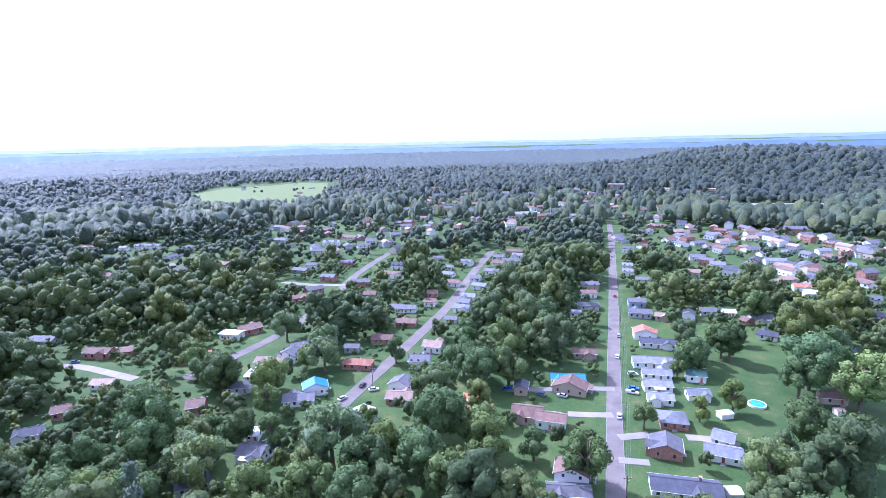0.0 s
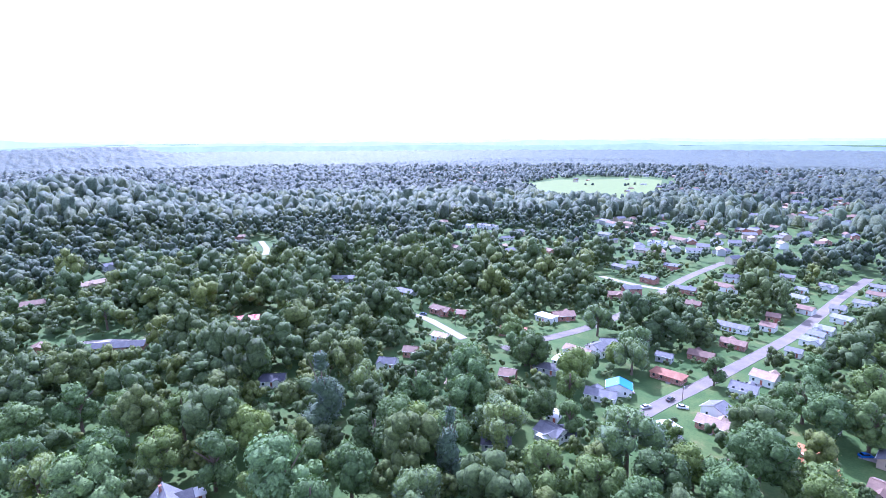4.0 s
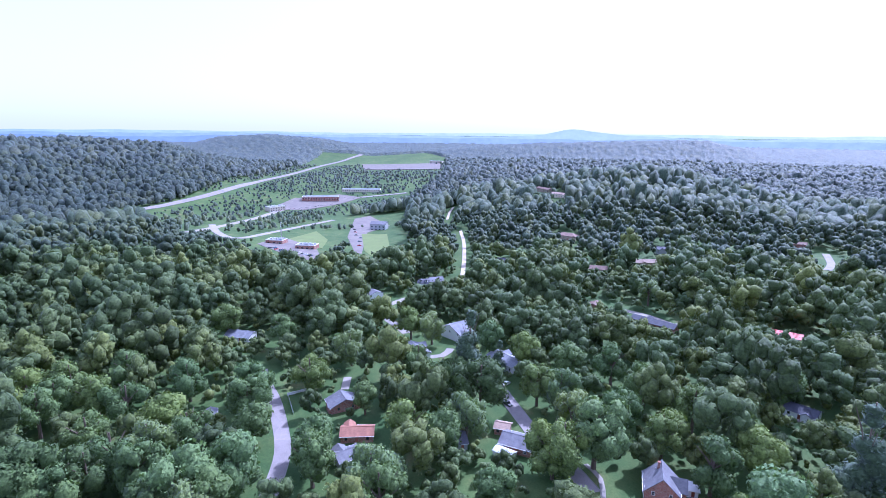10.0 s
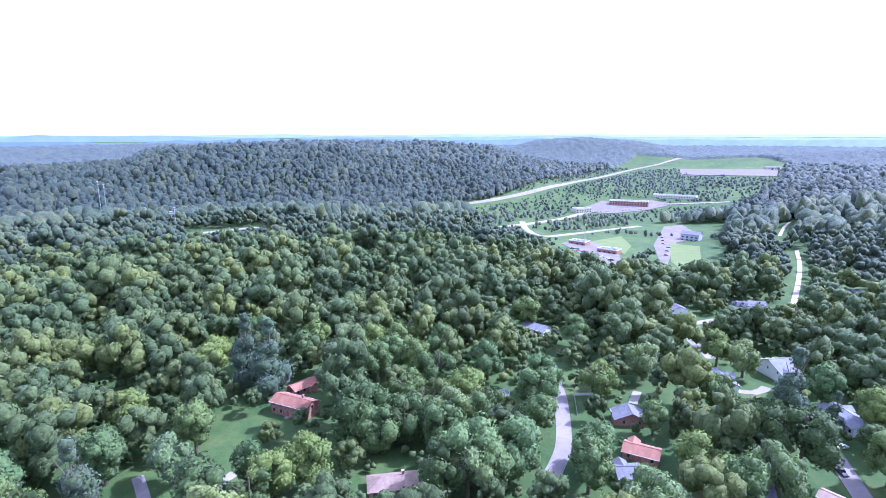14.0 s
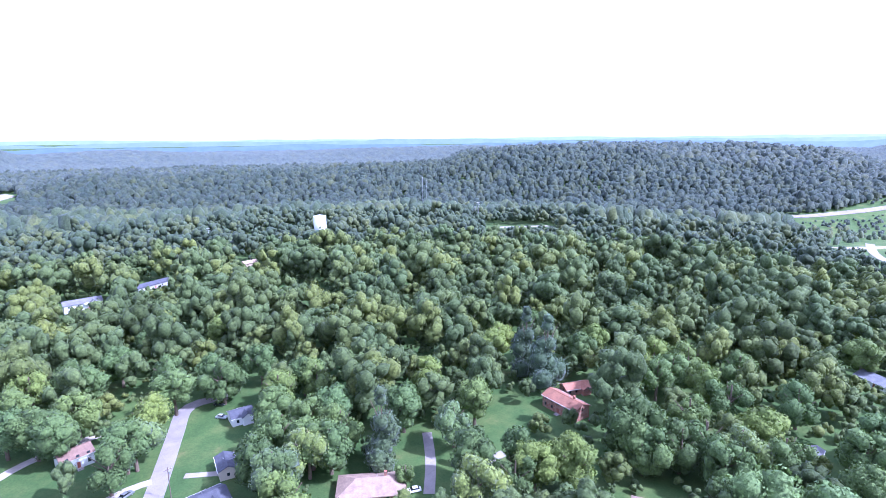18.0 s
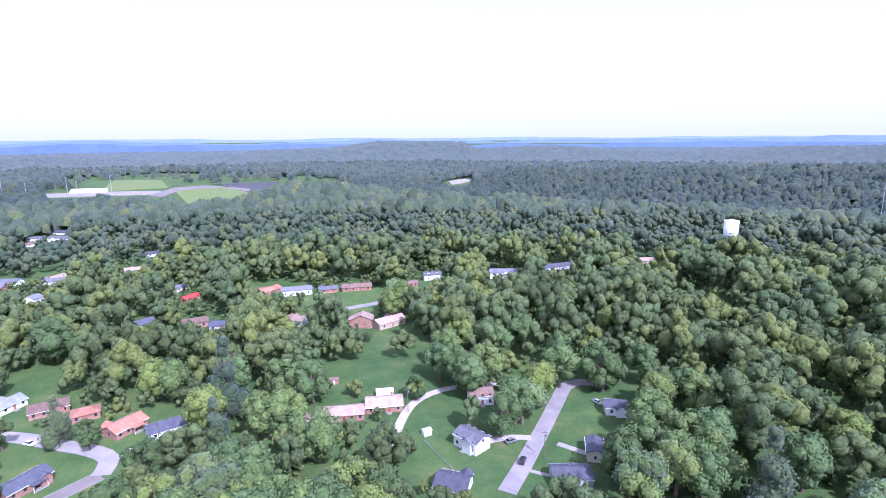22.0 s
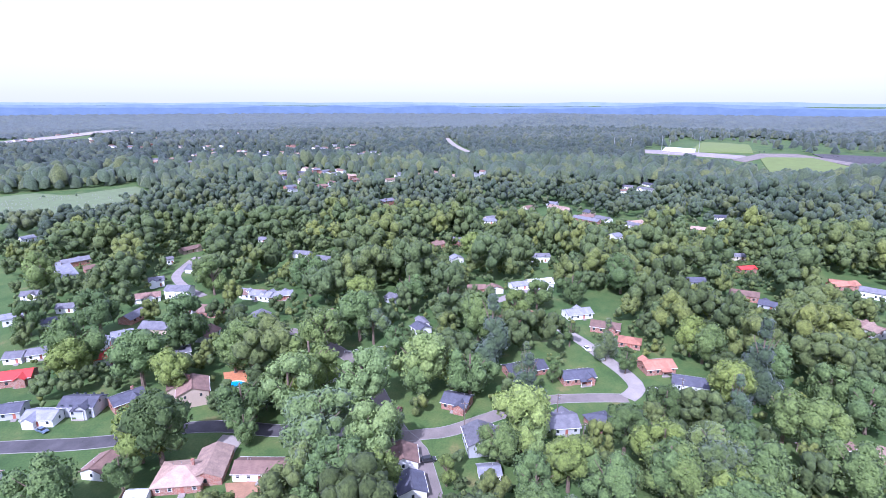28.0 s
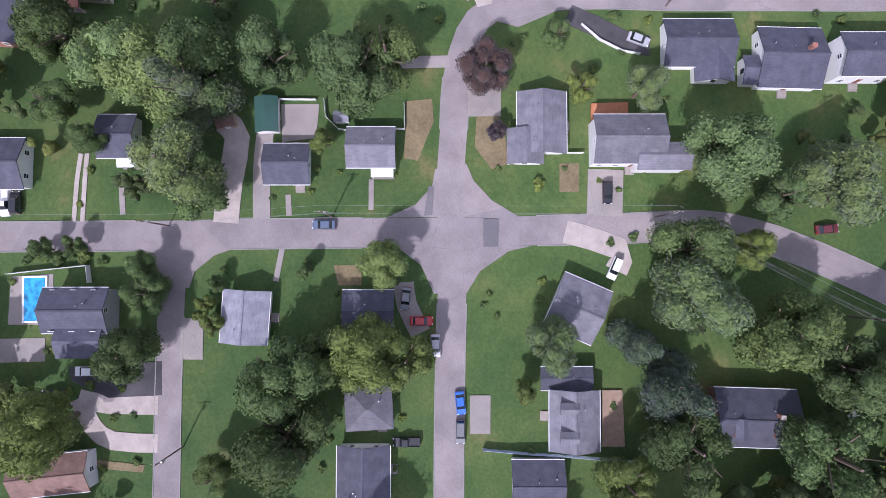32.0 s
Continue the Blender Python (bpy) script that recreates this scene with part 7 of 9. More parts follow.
house(322.7, 412.0, -22.8, 5.7, 7.1, "white", "pale", 1, "x", near=0)
house(267.5, 318.5, -37.8, 5.6, 8.1, "white", "grey", 1.5, "x", near=0)
house(247.5, 292.4, -23.6, 5.0, 8.1, "white", "grey", 1, "x", near=0)
house(171.0, 288.8, -68.0, 4.5, 7.1, "brick", "brown", 1, "x", near=0)
house(157.9, 307.3, -10.3, 9.1, 7.1, "grey", "grey", 1, "x", near=0)
house(168.6, 303.8, -12.1, 6.7, 6.1, "white", "white", 1, "x", near=0)
house(377.3, 117.4, -144.4, 22.4, 9.1, "white", "pale", 1.2, "y", near=0)
house(385.5, 104.8, -64.3, 6.0, 7.1, "brick", "brown", 1, "x", near=0)
house(311.7, 97.9, -93.7, 8.0, 7.1, "white", "grey", 1, "x", near=0)
house(290.2, 36.2, -128.0, 6.4, 7.1, "grey", "grey", 1, "x", near=0)
house(491.2, 171.6, -46.8, 9.3, 8.1, "white", "pale", 1, "x", near=0)
house(330.1, -126.1, -91.3, 8.1, 7.1, "white", "pale", 1, "y", near=0)
house(433.5, -199.0, -108.9, 14.3, 8.1, "white", "pale", 1, "x", near=0)
house(491.3, -296.4, -140.6, 11.6, 8.1, "white", "grey", 1, "x", near=0)
house(563.9, -450.5, -145.8, 14.9, 8.1, "white", "grey", 1, "x", near=0)
house(572.4, -488.4, -174.0, 15.7, 8.1, "white", "dark", 1, "x", near=0)
house(383.3, -316.0, -131.8, 10.9, 8.1, "white", "brown", 1, "x", near=0)
house(408.4, -301.1, -162.0, 14.7, 8.1, "white", "grey", 1, "x", near=0)
house(345.2, -267.5, -176.8, 9.2, 7.1, "white", "pale", 1.4, "y", near=0)
house(378.4, -409.4, -120.9, 11.3, 8.1, "white", "dark", 1, "x", near=0)
house(271.4, -314.2, -109.0, 7.7, 7.1, "cream", "grey", 1, "x", near=0)
house(232.4, -71.3, -84.9, 4.1, 8.1, "white", "grey", 1, "y", near=0)

# ---- far settlements ----
settlement(47, 924, 100, 120, -0.05, 26)
settlement(-54, 600, 90, 70, 0.09, 24)
settlement(229, 777, 110, 90, -0.29, 28)
settlement(259, 528, 80, 50, -0.46, 26)
settlement(336, 490, 110, 60, -0.60, 34)
settlement(83, 664, 60, 60, -0.12, 12)
settlement(355, 940, 120, 110, -0.36, 20)
settlement(-182, 520, 130, 60, 0.34, 16)
settlement(-105, 691, 110, 60, 0.15, 18)
settlement(-204, 1198, 120, 120, 0.17, 12)
settlement(304, 369, 60, 40, -0.69, 12)
settlement(249, 2002, 420, 260, -0.12, 40)
settlement(-1240, 1878, 300, 260, 0.58, 24)
settlement(-649, 1424, 380, 300, 0.43, 30)
settlement(765, -82, 110, 110, -1.68, 22)
settlement(1248, -40, 220, 200, -1.60, 26)
settlement(1924, 475, 240, 260, -1.33, 22)
settlement(286, 47, 50, 40, -1.41, 8)
settlement(2531, -285, 400, 300, -1.68, 26)
settlement(438, -277, 70, 40, -2.13, 8)
settlement(1238, 18, 110, 60, -1.56, 14)
settlement(846, -74, 70, 50, -1.66, 12)
settlement(1338, -161, 90, 60, -1.69, 12)
settlement(1109, -248, 40, 30, -1.79, 5)
settlement(755, -262, 70, 40, -1.91, 8)
settlement(1483, 288, 90, 60, -1.38, 10)
settlement(2025, 79, 150, 80, -1.53, 14)
settlement(240, 429, 50, 40, -0.51, 10)
settlement(373, 529, 120, 40, -0.61, 22)
settlement(290, 593, 80, 40, -0.45, 14)
settlement(-166, 700, 70, 50, 0.23, 10)
settlement(99, 1063, 90, 70, -0.09, 14)
settlement(22, 1143, 50, 90, -0.02, 12)
settlement(285, 1009, 80, 80, -0.28, 12)
settlement(-1018, 2563, 400, 200, 0.38, 26)
settlement(-153, 1804, 300, 200, 0.08, 24)

# ---- sheds and garages ----
shed(39.8, 24.1, 345, 6.7, 4.2, "white", "green", "green-roofed white garage beside a concrete yard")
shed(35.2, 10.3, 255, 2.6, 1.8, "white", "pale", "small white garden shed on a lawn")
shed(42.1, 32.1, 265, 3.4, 4.5, "tan", "brown", "weathered timber shed on bare earth")
shed(79.3, -83.3, 252, 4, 3.4, "white", "pale", "small white garden shed by woods")
shed(75.9, 14.5, 272, 2.6, 2.4, "white", "white", "small white garden shed on a lawn")
shed(91.6, 27.8, 252, 2, 2, "brick", "rust", "little red-roofed playhouse on a lawn")
shed(102.1, 63.9, 282, 3, 4, "grey", "pale", "grey garden shed beside a pool")
shed(97.9, 61.4, 267, 4, 6, "white", "pale", "white pale-roofed garage beside a lawn")
shed(144.7, 37.5, 252, 6, 3, "white", "white", "white open-sided garden canopy")
shed(105.8, 187.1, 10, 5, 3.5, "white", "white", "white garden shed on a lawn")
shed(84.5, 141.4, 0, 4, 4, "white", "white", "small white shed beside a house")
shed(18.7, 226.2, 0, 2.5, 2.5, "white", "grey", "small white shed on a lawn")
shed(149.3, 187.2, 0, 3, 3, "cream", "tan", "small cream shed on a lawn")
shed(73.8, -196.5, 203, 7, 3.5, "white", "white", "white-roofed open carport on a lawn")
shed(92.8, -162.2, 213, 8, 5, "tan", "brown", "brown-roofed timber garage under trees")
shed(87.6, -157.0, 223, 7, 5, "tan", "brown", "brown-roofed timber outbuilding by a lawn")
shed(99.2, -201.5, 203, 4, 3, "brick", "brown", "small brown garden shed on a lawn")
shed(48.3, -170.4, 223, 3, 2.4, "white", "white", "small pale blue and white garden shed")
shed(-26.8, -440.0, 203, 5, 4, "white", "white", "small white garage near trees")
shed(-162.2, 23.4, 53, 7, 4, "white", "white", "white-roofed carport beside a brick house")

# ---- shops, school and other large buildings ----
block(-714, -78, 81, 21.0, 16, 9, "GREYBOX", "grey gabled office building with a pale roof", top=1)
block(-1126, -245, 100, 74.7, 25, 11, "BRICKBOX", "long red brick commercial block")
block(-1260, -178, 90, 88.1, 20, 8, "PALEBOX", "low pale commercial block")
block(-572, -174, 80, 19.4, 12, 4.5, "BRICKBOX", "small brick restaurant with a flat roof")
block(-543, -134, 80, 20.7, 12, 4.5, "BRICKBOX", "small brick restaurant with a flat roof")
block(-995, -302, 141, 33.1, 16, 8, "PALEBOX", "pale commercial building by a car park")
block(-2033, -3, 70, 49.5, 20, 10, "PALEBOX", "distant pale commercial building")
block(159, -871, 173, 29.3, 14, 9, "PALEBOX", "pale two-storey commercial building in the valley")
block(893, -828, -161, 64.9, 14, 9, "STAND", "pale stadium stand with sloping seats", top=2)
block(578, -1174, -126, 108.4, 20, 8, "BRICKBOX", "red brick school building")
block(385, 743, -10, 21.7, 25, 8, "PALEBOX", "pale warehouse with a low roof", top=1)
block(112, 737, 14, 41.5, 20, 6, "PALEBOX", "long white commercial building")
block(162, 656, 9, 29.2, 18, 6, "PALEBOX", "low pale shop with a flat roof")
block(378, 567, -17, 21.0, 14, 6, "BRICKBOX", "red brick hall with a gable roof", top=1)
block(358, 1090, -26, 38.4, 18, 10, "BRICKBOX", "red brick school block on a far slope")
block(494, 755, -11, 136.0, 20, 7, "BRICKBOX", "long red brick apartment building")
block(373, 705, -9, 33.1, 24, 7, "PALEBOX", "pale hall with a shallow roof")

# ---- parked vehicles ----
car(15.9, 19.7, 73, "slate", "saloon")
car(5.8, -35.4, 164, "black", "suv")
car(-24.9, 4.2, 169, "blue", "saloon")
car(-30.2, 5.8, 163, "grey", "suv")
car(33.2, -50.6, -128, "silver", "saloon")
car(-8.8, -32.3, 139, "white", "suv")
car(-2.6, 8.5, 157, "grey", "saloon")
car(-13.6, -74.4, -102, "maroon", "saloon")
car(38.2, 78.3, 165, "white", "pickup")
car(37.7, 76.3, -15, "black", "suv")
car(-13.0, 5.6, 166, "silver", "saloon")
car(-7.6, 6.8, -107, "red", "saloon")
car(67.4, -25.0, -17, "slate", "saloon")
car(49.6, -29.8, -91, "silver", "saloon")
car(48.9, -36.2, 84, "silver", "saloon")
car(52.6, -39.4, -22, "teal", "pickup")
car(55.9, -61.7, 165, "slate", "pickup")
car(54.1, -76.4, 156, "silver", "saloon")
car(48.4, -74.7, -34, "maroon", "suv")
car(34.4, -81.3, 75, "white", "suv")
car(41.1, -96.6, 151, "white", "saloon")
car(32.4, -111.8, -32, "silver", "saloon")
car(88.0, -17.6, -150, "blue", "saloon")
car(110.1, -48.4, 148, "grey", "suv")
car(104.5, -53.6, -33, "red", "saloon")
car(162.6, -41.0, 149, "maroon", "saloon")
car(183.3, -132.1, 178, "white", "saloon")
car(173.9, -132.5, -177, "white", "suv")
car(200.9, -130.7, 176, "silver", "saloon")
car(144.3, -135.5, -96, "white", "suv")
car(190.0, 73.1, -132, "slate", "saloon")
car(161.2, -40.0, -41, "maroon", "saloon")
car(133.6, -42.7, -95, "black", "suv")
car(66.2, 188.6, 72, "white", "saloon")
car(83.7, 245.7, 72, "white", "saloon")
car(84.3, 225.5, -3, "white", "suv")
car(77.9, 208.0, -27, "white", "pickup")
car(79.7, 211.6, -18, "blue", "saloon")
car(115.1, 347.6, 72, "red", "saloon")
car(93.7, 273.8, 72, "silver", "saloon")
car(48.2, 206.4, 152, "silver", "saloon")
car(39.7, 208.2, 138, "slate", "saloon")
car(26.3, 214.1, 32, "blue", "saloon")
car(-43.6, 208.7, 51, "silver", "saloon")
car(-36.9, 220.8, 73, "black", "saloon")
car(-31.4, 216.4, 17, "white", "saloon")
car(-44.0, 196.8, 73, "slate", "suv")
car(-62.4, 158.2, 59, "maroon", "saloon")
car(-187.7, 255.4, 23, "slate", "saloon")
car(18.0, -172.2, -141, "grey", "saloon")
car(12.8, -161.4, -98, "black", "suv")
car(-13.2, -220.1, 150, "black", "saloon")
car(100.9, -329.8, -134, "slate", "saloon")
car(94.7, -333.7, -158, "slate", "saloon")
car(-77.9, -377.4, -160, "white", "pickup")
car(-12.8, -208.6, 140, "silver", "saloon")
car(-59.7, -133.1, -11, "white", "saloon")
car(-138.0, -138.7, -172, "black", "saloon")
car(-220.1, 28.1, 110, "red", "saloon")
car(-216.4, 30.7, 136, "white", "saloon")
car(-205.8, 26.6, 95, "silver", "saloon")
car(-198.2, 28.8, 34, "black", "pickup")

car(2.0, 71.7, 74, "white", "saloon")
car(-0.4, 78.9, 74, "black", "suv")
car(-58.3, -65.6, 10, "black", "suv")
car(-50.9, -68.4, 20, "white", "saloon")
car(-29.0, 16.3, 74, "black", "pickup")

# ---- car parks ----
car_row(-978, -304, -1085, -211, 22)
car_row(-1158, -188, -1201, -93, 14)
car_row(-539, -176, -495, -114, 12)
car_row(-721, -114, -548, -79, 6)
car_row(-1947, -232, -1923, -8, 14)
car_row(-1146, -270, -1173, -203, 12)
car_row(737, -1034, 675, -1106, 12)

# ---- garden and street trees ----
tree(48.8, 38.7, 9.5, "ash")
tree(62.8, 55.0, 7.9, "maple")
tree(51.9, 61.0, 5.3, "maple")
tree(44.6, 57.1, 4.1, "maple")
tree(53.9, 44.1, 9.5, "ash")
tree(48.3, 32.2, 9.2, "oak")
tree(44.0, 33.8, 6.9, "pine")
tree(32.8, 40.8, 8.9, "lime")
tree(28.0, 39.1, 7.3, "maple")
tree(46.5, 18.5, 7.6, "ash")
tree(39.3, 4.1, 9.0, "ash")
tree(41.0, -1.4, 7.6, "maple")
tree(30.8, 14.4, 3.3, "maple")
tree(34.4, -18.7, 5.7, "plum")
tree(37.3, -34.1, 3.5, "maple")
tree(26.2, -35.4, 3.4, "maple")
tree(22.6, -46.4, 5.3, "lime")
tree(23.1, -17.7, 2.2, "plum")
tree(5.4, -55.0, 9.5, "ash")
tree(-5.2, -71.2, 9.5, "lime")
tree(-4.5, -65.0, 6.1, "oak")
tree(5.1, 10.2, 5.3, "ash")
tree(17.4, 54.0, 3.8, "maple")
tree(12.4, 53.6, 4.7, "maple")
tree(2.6, 58.4, 6.8, "oak")
tree(10.5, 42.3, 2.1, "maple")
tree(7.5, 44.9, 2.3, "maple")
tree(3.5, 44.5, 2.8, "maple")
tree(8.0, 24.8, 2.2, "maple")
tree(-9.2, 33.5, 9.5, "oak")
tree(-9.9, 17.8, 8.5, "oak")
tree(-13.1, 10.8, 6.2, "maple")
tree(-19.8, 35.6, 9.5, "oak")
tree(-8.4, 26.1, 6.3, "oak")
tree(-18.2, -14.8, 6.4, "lime")
tree(-18.3, -41.4, 9.2, "lime")
tree(-22.5, -29.9, 5.0, "pine")
tree(-27.6, -54.3, 9.5, "oak")
tree(-37.3, -64.0, 8.8, "ash")
tree(-31.3, -32.5, 6.7, "pine")
tree(-41.7, -32.9, 9.0, "maple")
tree(-50.1, -55.5, 9.5, "maple")
tree(-25.9, -7.9, 3.1, "maple")
tree(-9.0, -44.4, 7.7, "oak")
tree(-5.4, 75.9, 9.4, "oak")
tree(-23.2, 50.9, 4.7, "maple")
tree(-45.9, -20.5, 6.8, "maple")
tree(26.7, 72.0, 2.7, "maple")
tree(25.4, 65.8, 2.6, "maple")
tree(-33.0, -13.7, 1.7, "maple")
tree(-12.6, -56.9, 4.8, "oak")
tree(111.8, 55.9, 9.5, "oak")
tree(94.2, 51.9, 9.5, "oak")
tree(95.3, 64.0, 9.5, "oak")
tree(89.0, 33.2, 9.5, "maple")
tree(84.3, 12.5, 6.1, "pine")
tree(99.7, 19.1, 9.5, "oak")
tree(99.5, 10.0, 9.5, "oak")
tree(96.2, -6.7, 9.5, "oak")
tree(91.0, -15.4, 9.5, "oak")
tree(85.7, -24.4, 9.5, "oak")
tree(77.8, -31.0, 9.5, "oak")
tree(74.2, -39.0, 9.5, "maple")
tree(80.4, -57.4, 7.2, "pine")
tree(65.6, -44.1, 7.1, "maple")
tree(69.7, -33.7, 6.5, "lime")
tree(68.2, -12.3, 5.3, "rust")
tree(45.5, -65.9, 3.4, "maple")
tree(47.0, -53.5, 2.8, "maple")
tree(64.5, -55.2, 4.8, "rust")
tree(69.2, -84.2, 9.0, "oak")
tree(63.3, -92.5, 9.5, "oak")
tree(54.0, -91.5, 8.2, "oak")
tree(65.1, -107.9, 9.5, "oak")
tree(59.6, -114.2, 9.5, "oak")
tree(80.1, -83.4, 9.5, "oak")
tree(77.1, -96.3, 9.5, "oak")
tree(35.6, -105.4, 4.4, "maple")
tree(62.1, 26.7, 5.0, "maple")
tree(64.4, 59.4, 5.5, "maple")
tree(76.8, 18.6, 3.3, "rust")
tree(64.3, -10.9, 2.3, "maple")
tree(46.8, -113.3, 9.5, "oak")
tree(92.2, -54.7, 8.9, "oak")
tree(87.8, -68.5, 6.2, "maple")
tree(-149.7, 36.8, 9.5, "oak")
tree(-173.1, 10.9, 9.5, "lime")
tree(-209.9, 3.3, 9.5, "maple")
tree(-219.3, 15.1, 9.5, "pine")
tree(-197.3, 40.6, 9.5, "oak")
tree(-179.6, 50.1, 8.4, "lime")
tree(-98.7, 83.7, 9.5, "oak")
tree(-141.5, 82.8, 9.5, "maple")
tree(-83.5, 127.0, 7.2, "pine")
tree(-81.4, 104.9, 9.5, "lime")
tree(-108.8, 120.9, 9.5, "maple")
tree(-166.7, -8.6, 9.5, "oak")
tree(-161.1, 1.5, 9.5, "oak")
tree(-76.9, 150.5, 9.5, "lime")
tree(-227.4, 29.0, 4.7, "pine")
tree(-177.1, 93.8, 9.5, "oak")
tree(-197.0, 83.6, 9.5, "oak")
tree(-215.7, 76.3, 9.5, "maple")
tree(-123.4, 86.2, 6.6, "maple")
tree(-135.5, 122.5, 9.5, "pine")
tree(-141.6, 152.6, 9.5, "lime")
tree(-96.8, 215.8, 9.5, "oak")
tree(-444.2, 70.1, 9.5, "lime")
tree(-331.4, 137.4, 9.5, "lime")
tree(-123.7, -67.3, 9.5, "lime")
tree(-140.1, -59.9, 9.5, "oak")
tree(-145.5, -37.5, 9.5, "oak")
tree(-128.0, -14.9, 9.5, "oak")
tree(-127.8, -106.3, 9.5, "oak")
tree(-157.2, -112.4, 9.5, "maple")
tree(-152.2, -89.7, 9.5, "lime")
tree(-160.6, -81.6, 9.5, "maple")
tree(-167.5, -62.8, 8.9, "oak")
tree(-236.6, -40.1, 9.5, "lime")
tree(-206.7, -52.1, 9.5, "maple")
tree(-199.5, -72.7, 9.5, "oak")
tree(-200.4, -99.5, 9.5, "oak")
tree(-207.4, -127.0, 9.5, "oak")
tree(-198.1, -144.9, 9.5, "oak")
tree(-133.4, 17.5, 7.3, "oak")
tree(-172.3, -139.4, 9.5, "oak")
tree(-190.1, -27.4, 6.8, "oak")
tree(-221.4, -7.9, 9.5, "maple")
tree(-258.5, -77.8, 9.5, "oak")
tree(-272.8, -111.7, 9.5, "oak")
tree(-181.5, -113.7, 9.5, "maple")
tree(-121.5, -73.5, 9.5, "oak")
tree(-129.3, -62.5, 9.5, "oak")
tree(-131.1, -106.2, 9.5, "oak")
tree(-102.1, -110.2, 9.5, "oak")
tree(-94.2, -123.5, 8.8, "oak")
tree(-77.2, -127.2, 9.5, "oak")
tree(-139.8, -169.4, 9.5, "pine")
tree(-138.3, -203.6, 9.5, "oak")
tree(-150.2, -137.9, 9.5, "maple")
tree(-147.4, -98.5, 9.5, "maple")
tree(-171.5, -95.8, 9.5, "oak")
tree(-165.3, -214.4, 9.5, "oak")
tree(-179.0, -182.0, 9.5, "oak")
tree(-182.9, -140.5, 9.5, "oak")
tree(-185.5, -70.7, 9.5, "oak")
tree(-71.2, -114.8, 9.5, "lime")
tree(-101.1, -110.0, 9.5, "maple")
tree(-91.4, -114.9, 8.8, "oak")
tree(-82.3, -148.6, 8.6, "lime")
tree(-135.5, -111.7, 9.5, "oak")
tree(-141.6, -87.4, 9.5, "oak")
tree(-21.4, -133.3, 9.5, "oak")
tree(-35.6, -158.7, 9.5, "oak")
tree(-55.8, -149.0, 8.2, "pine")
tree(-67.0, -206.5, 9.5, "oak")
tree(17.9, -185.2, 9.5, "oak")
tree(21.9, -174.8, 8.4, "maple")
tree(39.5, -204.6, 9.5, "oak")
tree(54.8, -229.5, 9.5, "oak")
tree(32.0, -239.6, 9.5, "oak")
tree(-139.2, -183.4, 9.4, "pine")
tree(-91.0, -184.3, 9.5, "oak")
tree(59.4, -194.8, 5.2, "maple")
tree(-29.3, -186.9, 9.5, "oak")
tree(-132.7, -200.0, 9.5, "oak")
tree(-165.7, -176.7, 9.5, "oak")
tree(-189.4, -155.3, 9.5, "oak")
tree(-184.4, -127.4, 9.5, "oak")
tree(-14.7, -232.1, 9.5, "oak")
tree(9.4, -286.4, 9.5, "oak")
tree(-58.3, -135.9, 3.8, "maple")
tree(57.6, -124.0, 9.5, "oak")
tree(75.6, -114.0, 9.5, "oak")
tree(93.6, -112.4, 9.5, "lime")
tree(15.3, -185.4, 9.5, "lime")
tree(44.6, -207.8, 9.5, "oak")
tree(-33.5, -199.2, 9.5, "oak")
tree(-46.6, -163.6, 9.5, "oak")
tree(-33.3, -154.7, 9.5, "lime")
tree(63.2, -111.0, 9.5, "oak")
tree(104.2, -103.2, 9.5, "oak")
tree(-21.3, -149.0, 9.5, "lime")
tree(-49.5, -205.0, 9.5, "oak")
tree(99.6, -182.7, 9.5, "oak")
tree(125.2, -163.9, 9.5, "pine")
tree(156.3, -170.2, 9.5, "oak")
tree(98.1, -157.4, 9.5, "oak")
tree(59.8, -195.2, 4.8, "maple")
tree(109.3, -316.3, 9.5, "lime")
tree(171.8, -133.5, 5.5, "pine")
tree(159.6, -134.2, 4.4, "maple")
tree(116.4, -144.2, 5.7, "pine")
tree(40.8, -252.8, 9.5, "oak")
tree(-40.2, 137.2, 9.5, "oak")
tree(-82.0, 153.6, 9.5, "lime")
tree(-8.9, 150.3, 9.5, "oak")
tree(13.0, 158.8, 9.3, "maple")
tree(42.5, 147.5, 9.5, "maple")
tree(91.9, 115.0, 9.5, "oak")
tree(95.7, 142.7, 9.5, "lime")
tree(-119.1, 156.4, 9.5, "maple")
tree(-100.0, 161.1, 9.5, "oak")
tree(-110.0, 133.4, 9.5, "oak")
tree(-88.9, 134.8, 9.5, "oak")
tree(-86.0, 277.1, 9.5, "lime")
tree(-57.0, 237.1, 9.3, "lime")
tree(129.7, 152.3, 9.5, "oak")
tree(72.5, 180.1, 5.5, "maple")
tree(94.7, 184.0, 4.8, "maple")
tree(111.0, 227.2, 9.1, "oak")
tree(132.2, 241.5, 9.5, "oak")
tree(-101.0, 221.9, 8.8, "oak")
tree(-66.4, 309.3, 9.5, "oak")
tree(8.2, 228.3, 9.5, "oak")
tree(27.3, 217.7, 9.5, "oak")
tree(28.7, 161.7, 6.0, "maple")
tree(-26.5, 150.5, 9.4, "oak")
tree(-71.3, 196.8, 7.3, "maple")
tree(120.8, 164.4, 9.4, "oak")
tree(-87.5, 177.5, 6.5, "maple")
tree(109.8, 189.1, 6.5, "maple")
tree(29.7, 288.5, 9.5, "oak")
tree(55.3, 289.8, 9.5, "oak")
tree(151.9, 336.3, 9.5, "oak")
tree(177.4, 292.9, 9.5, "oak")
tree(-24.0, 245.2, 6.1, "maple")
tree(178.6, 229.5, 9.5, "oak")
tree(-2.0, 202.7, 9.4, "oak")
tree(161.4, 39.1, 9.5, "oak")
tree(126.6, -15.2, 9.5, "oak")
tree(124.1, -61.1, 7.4, "oak")
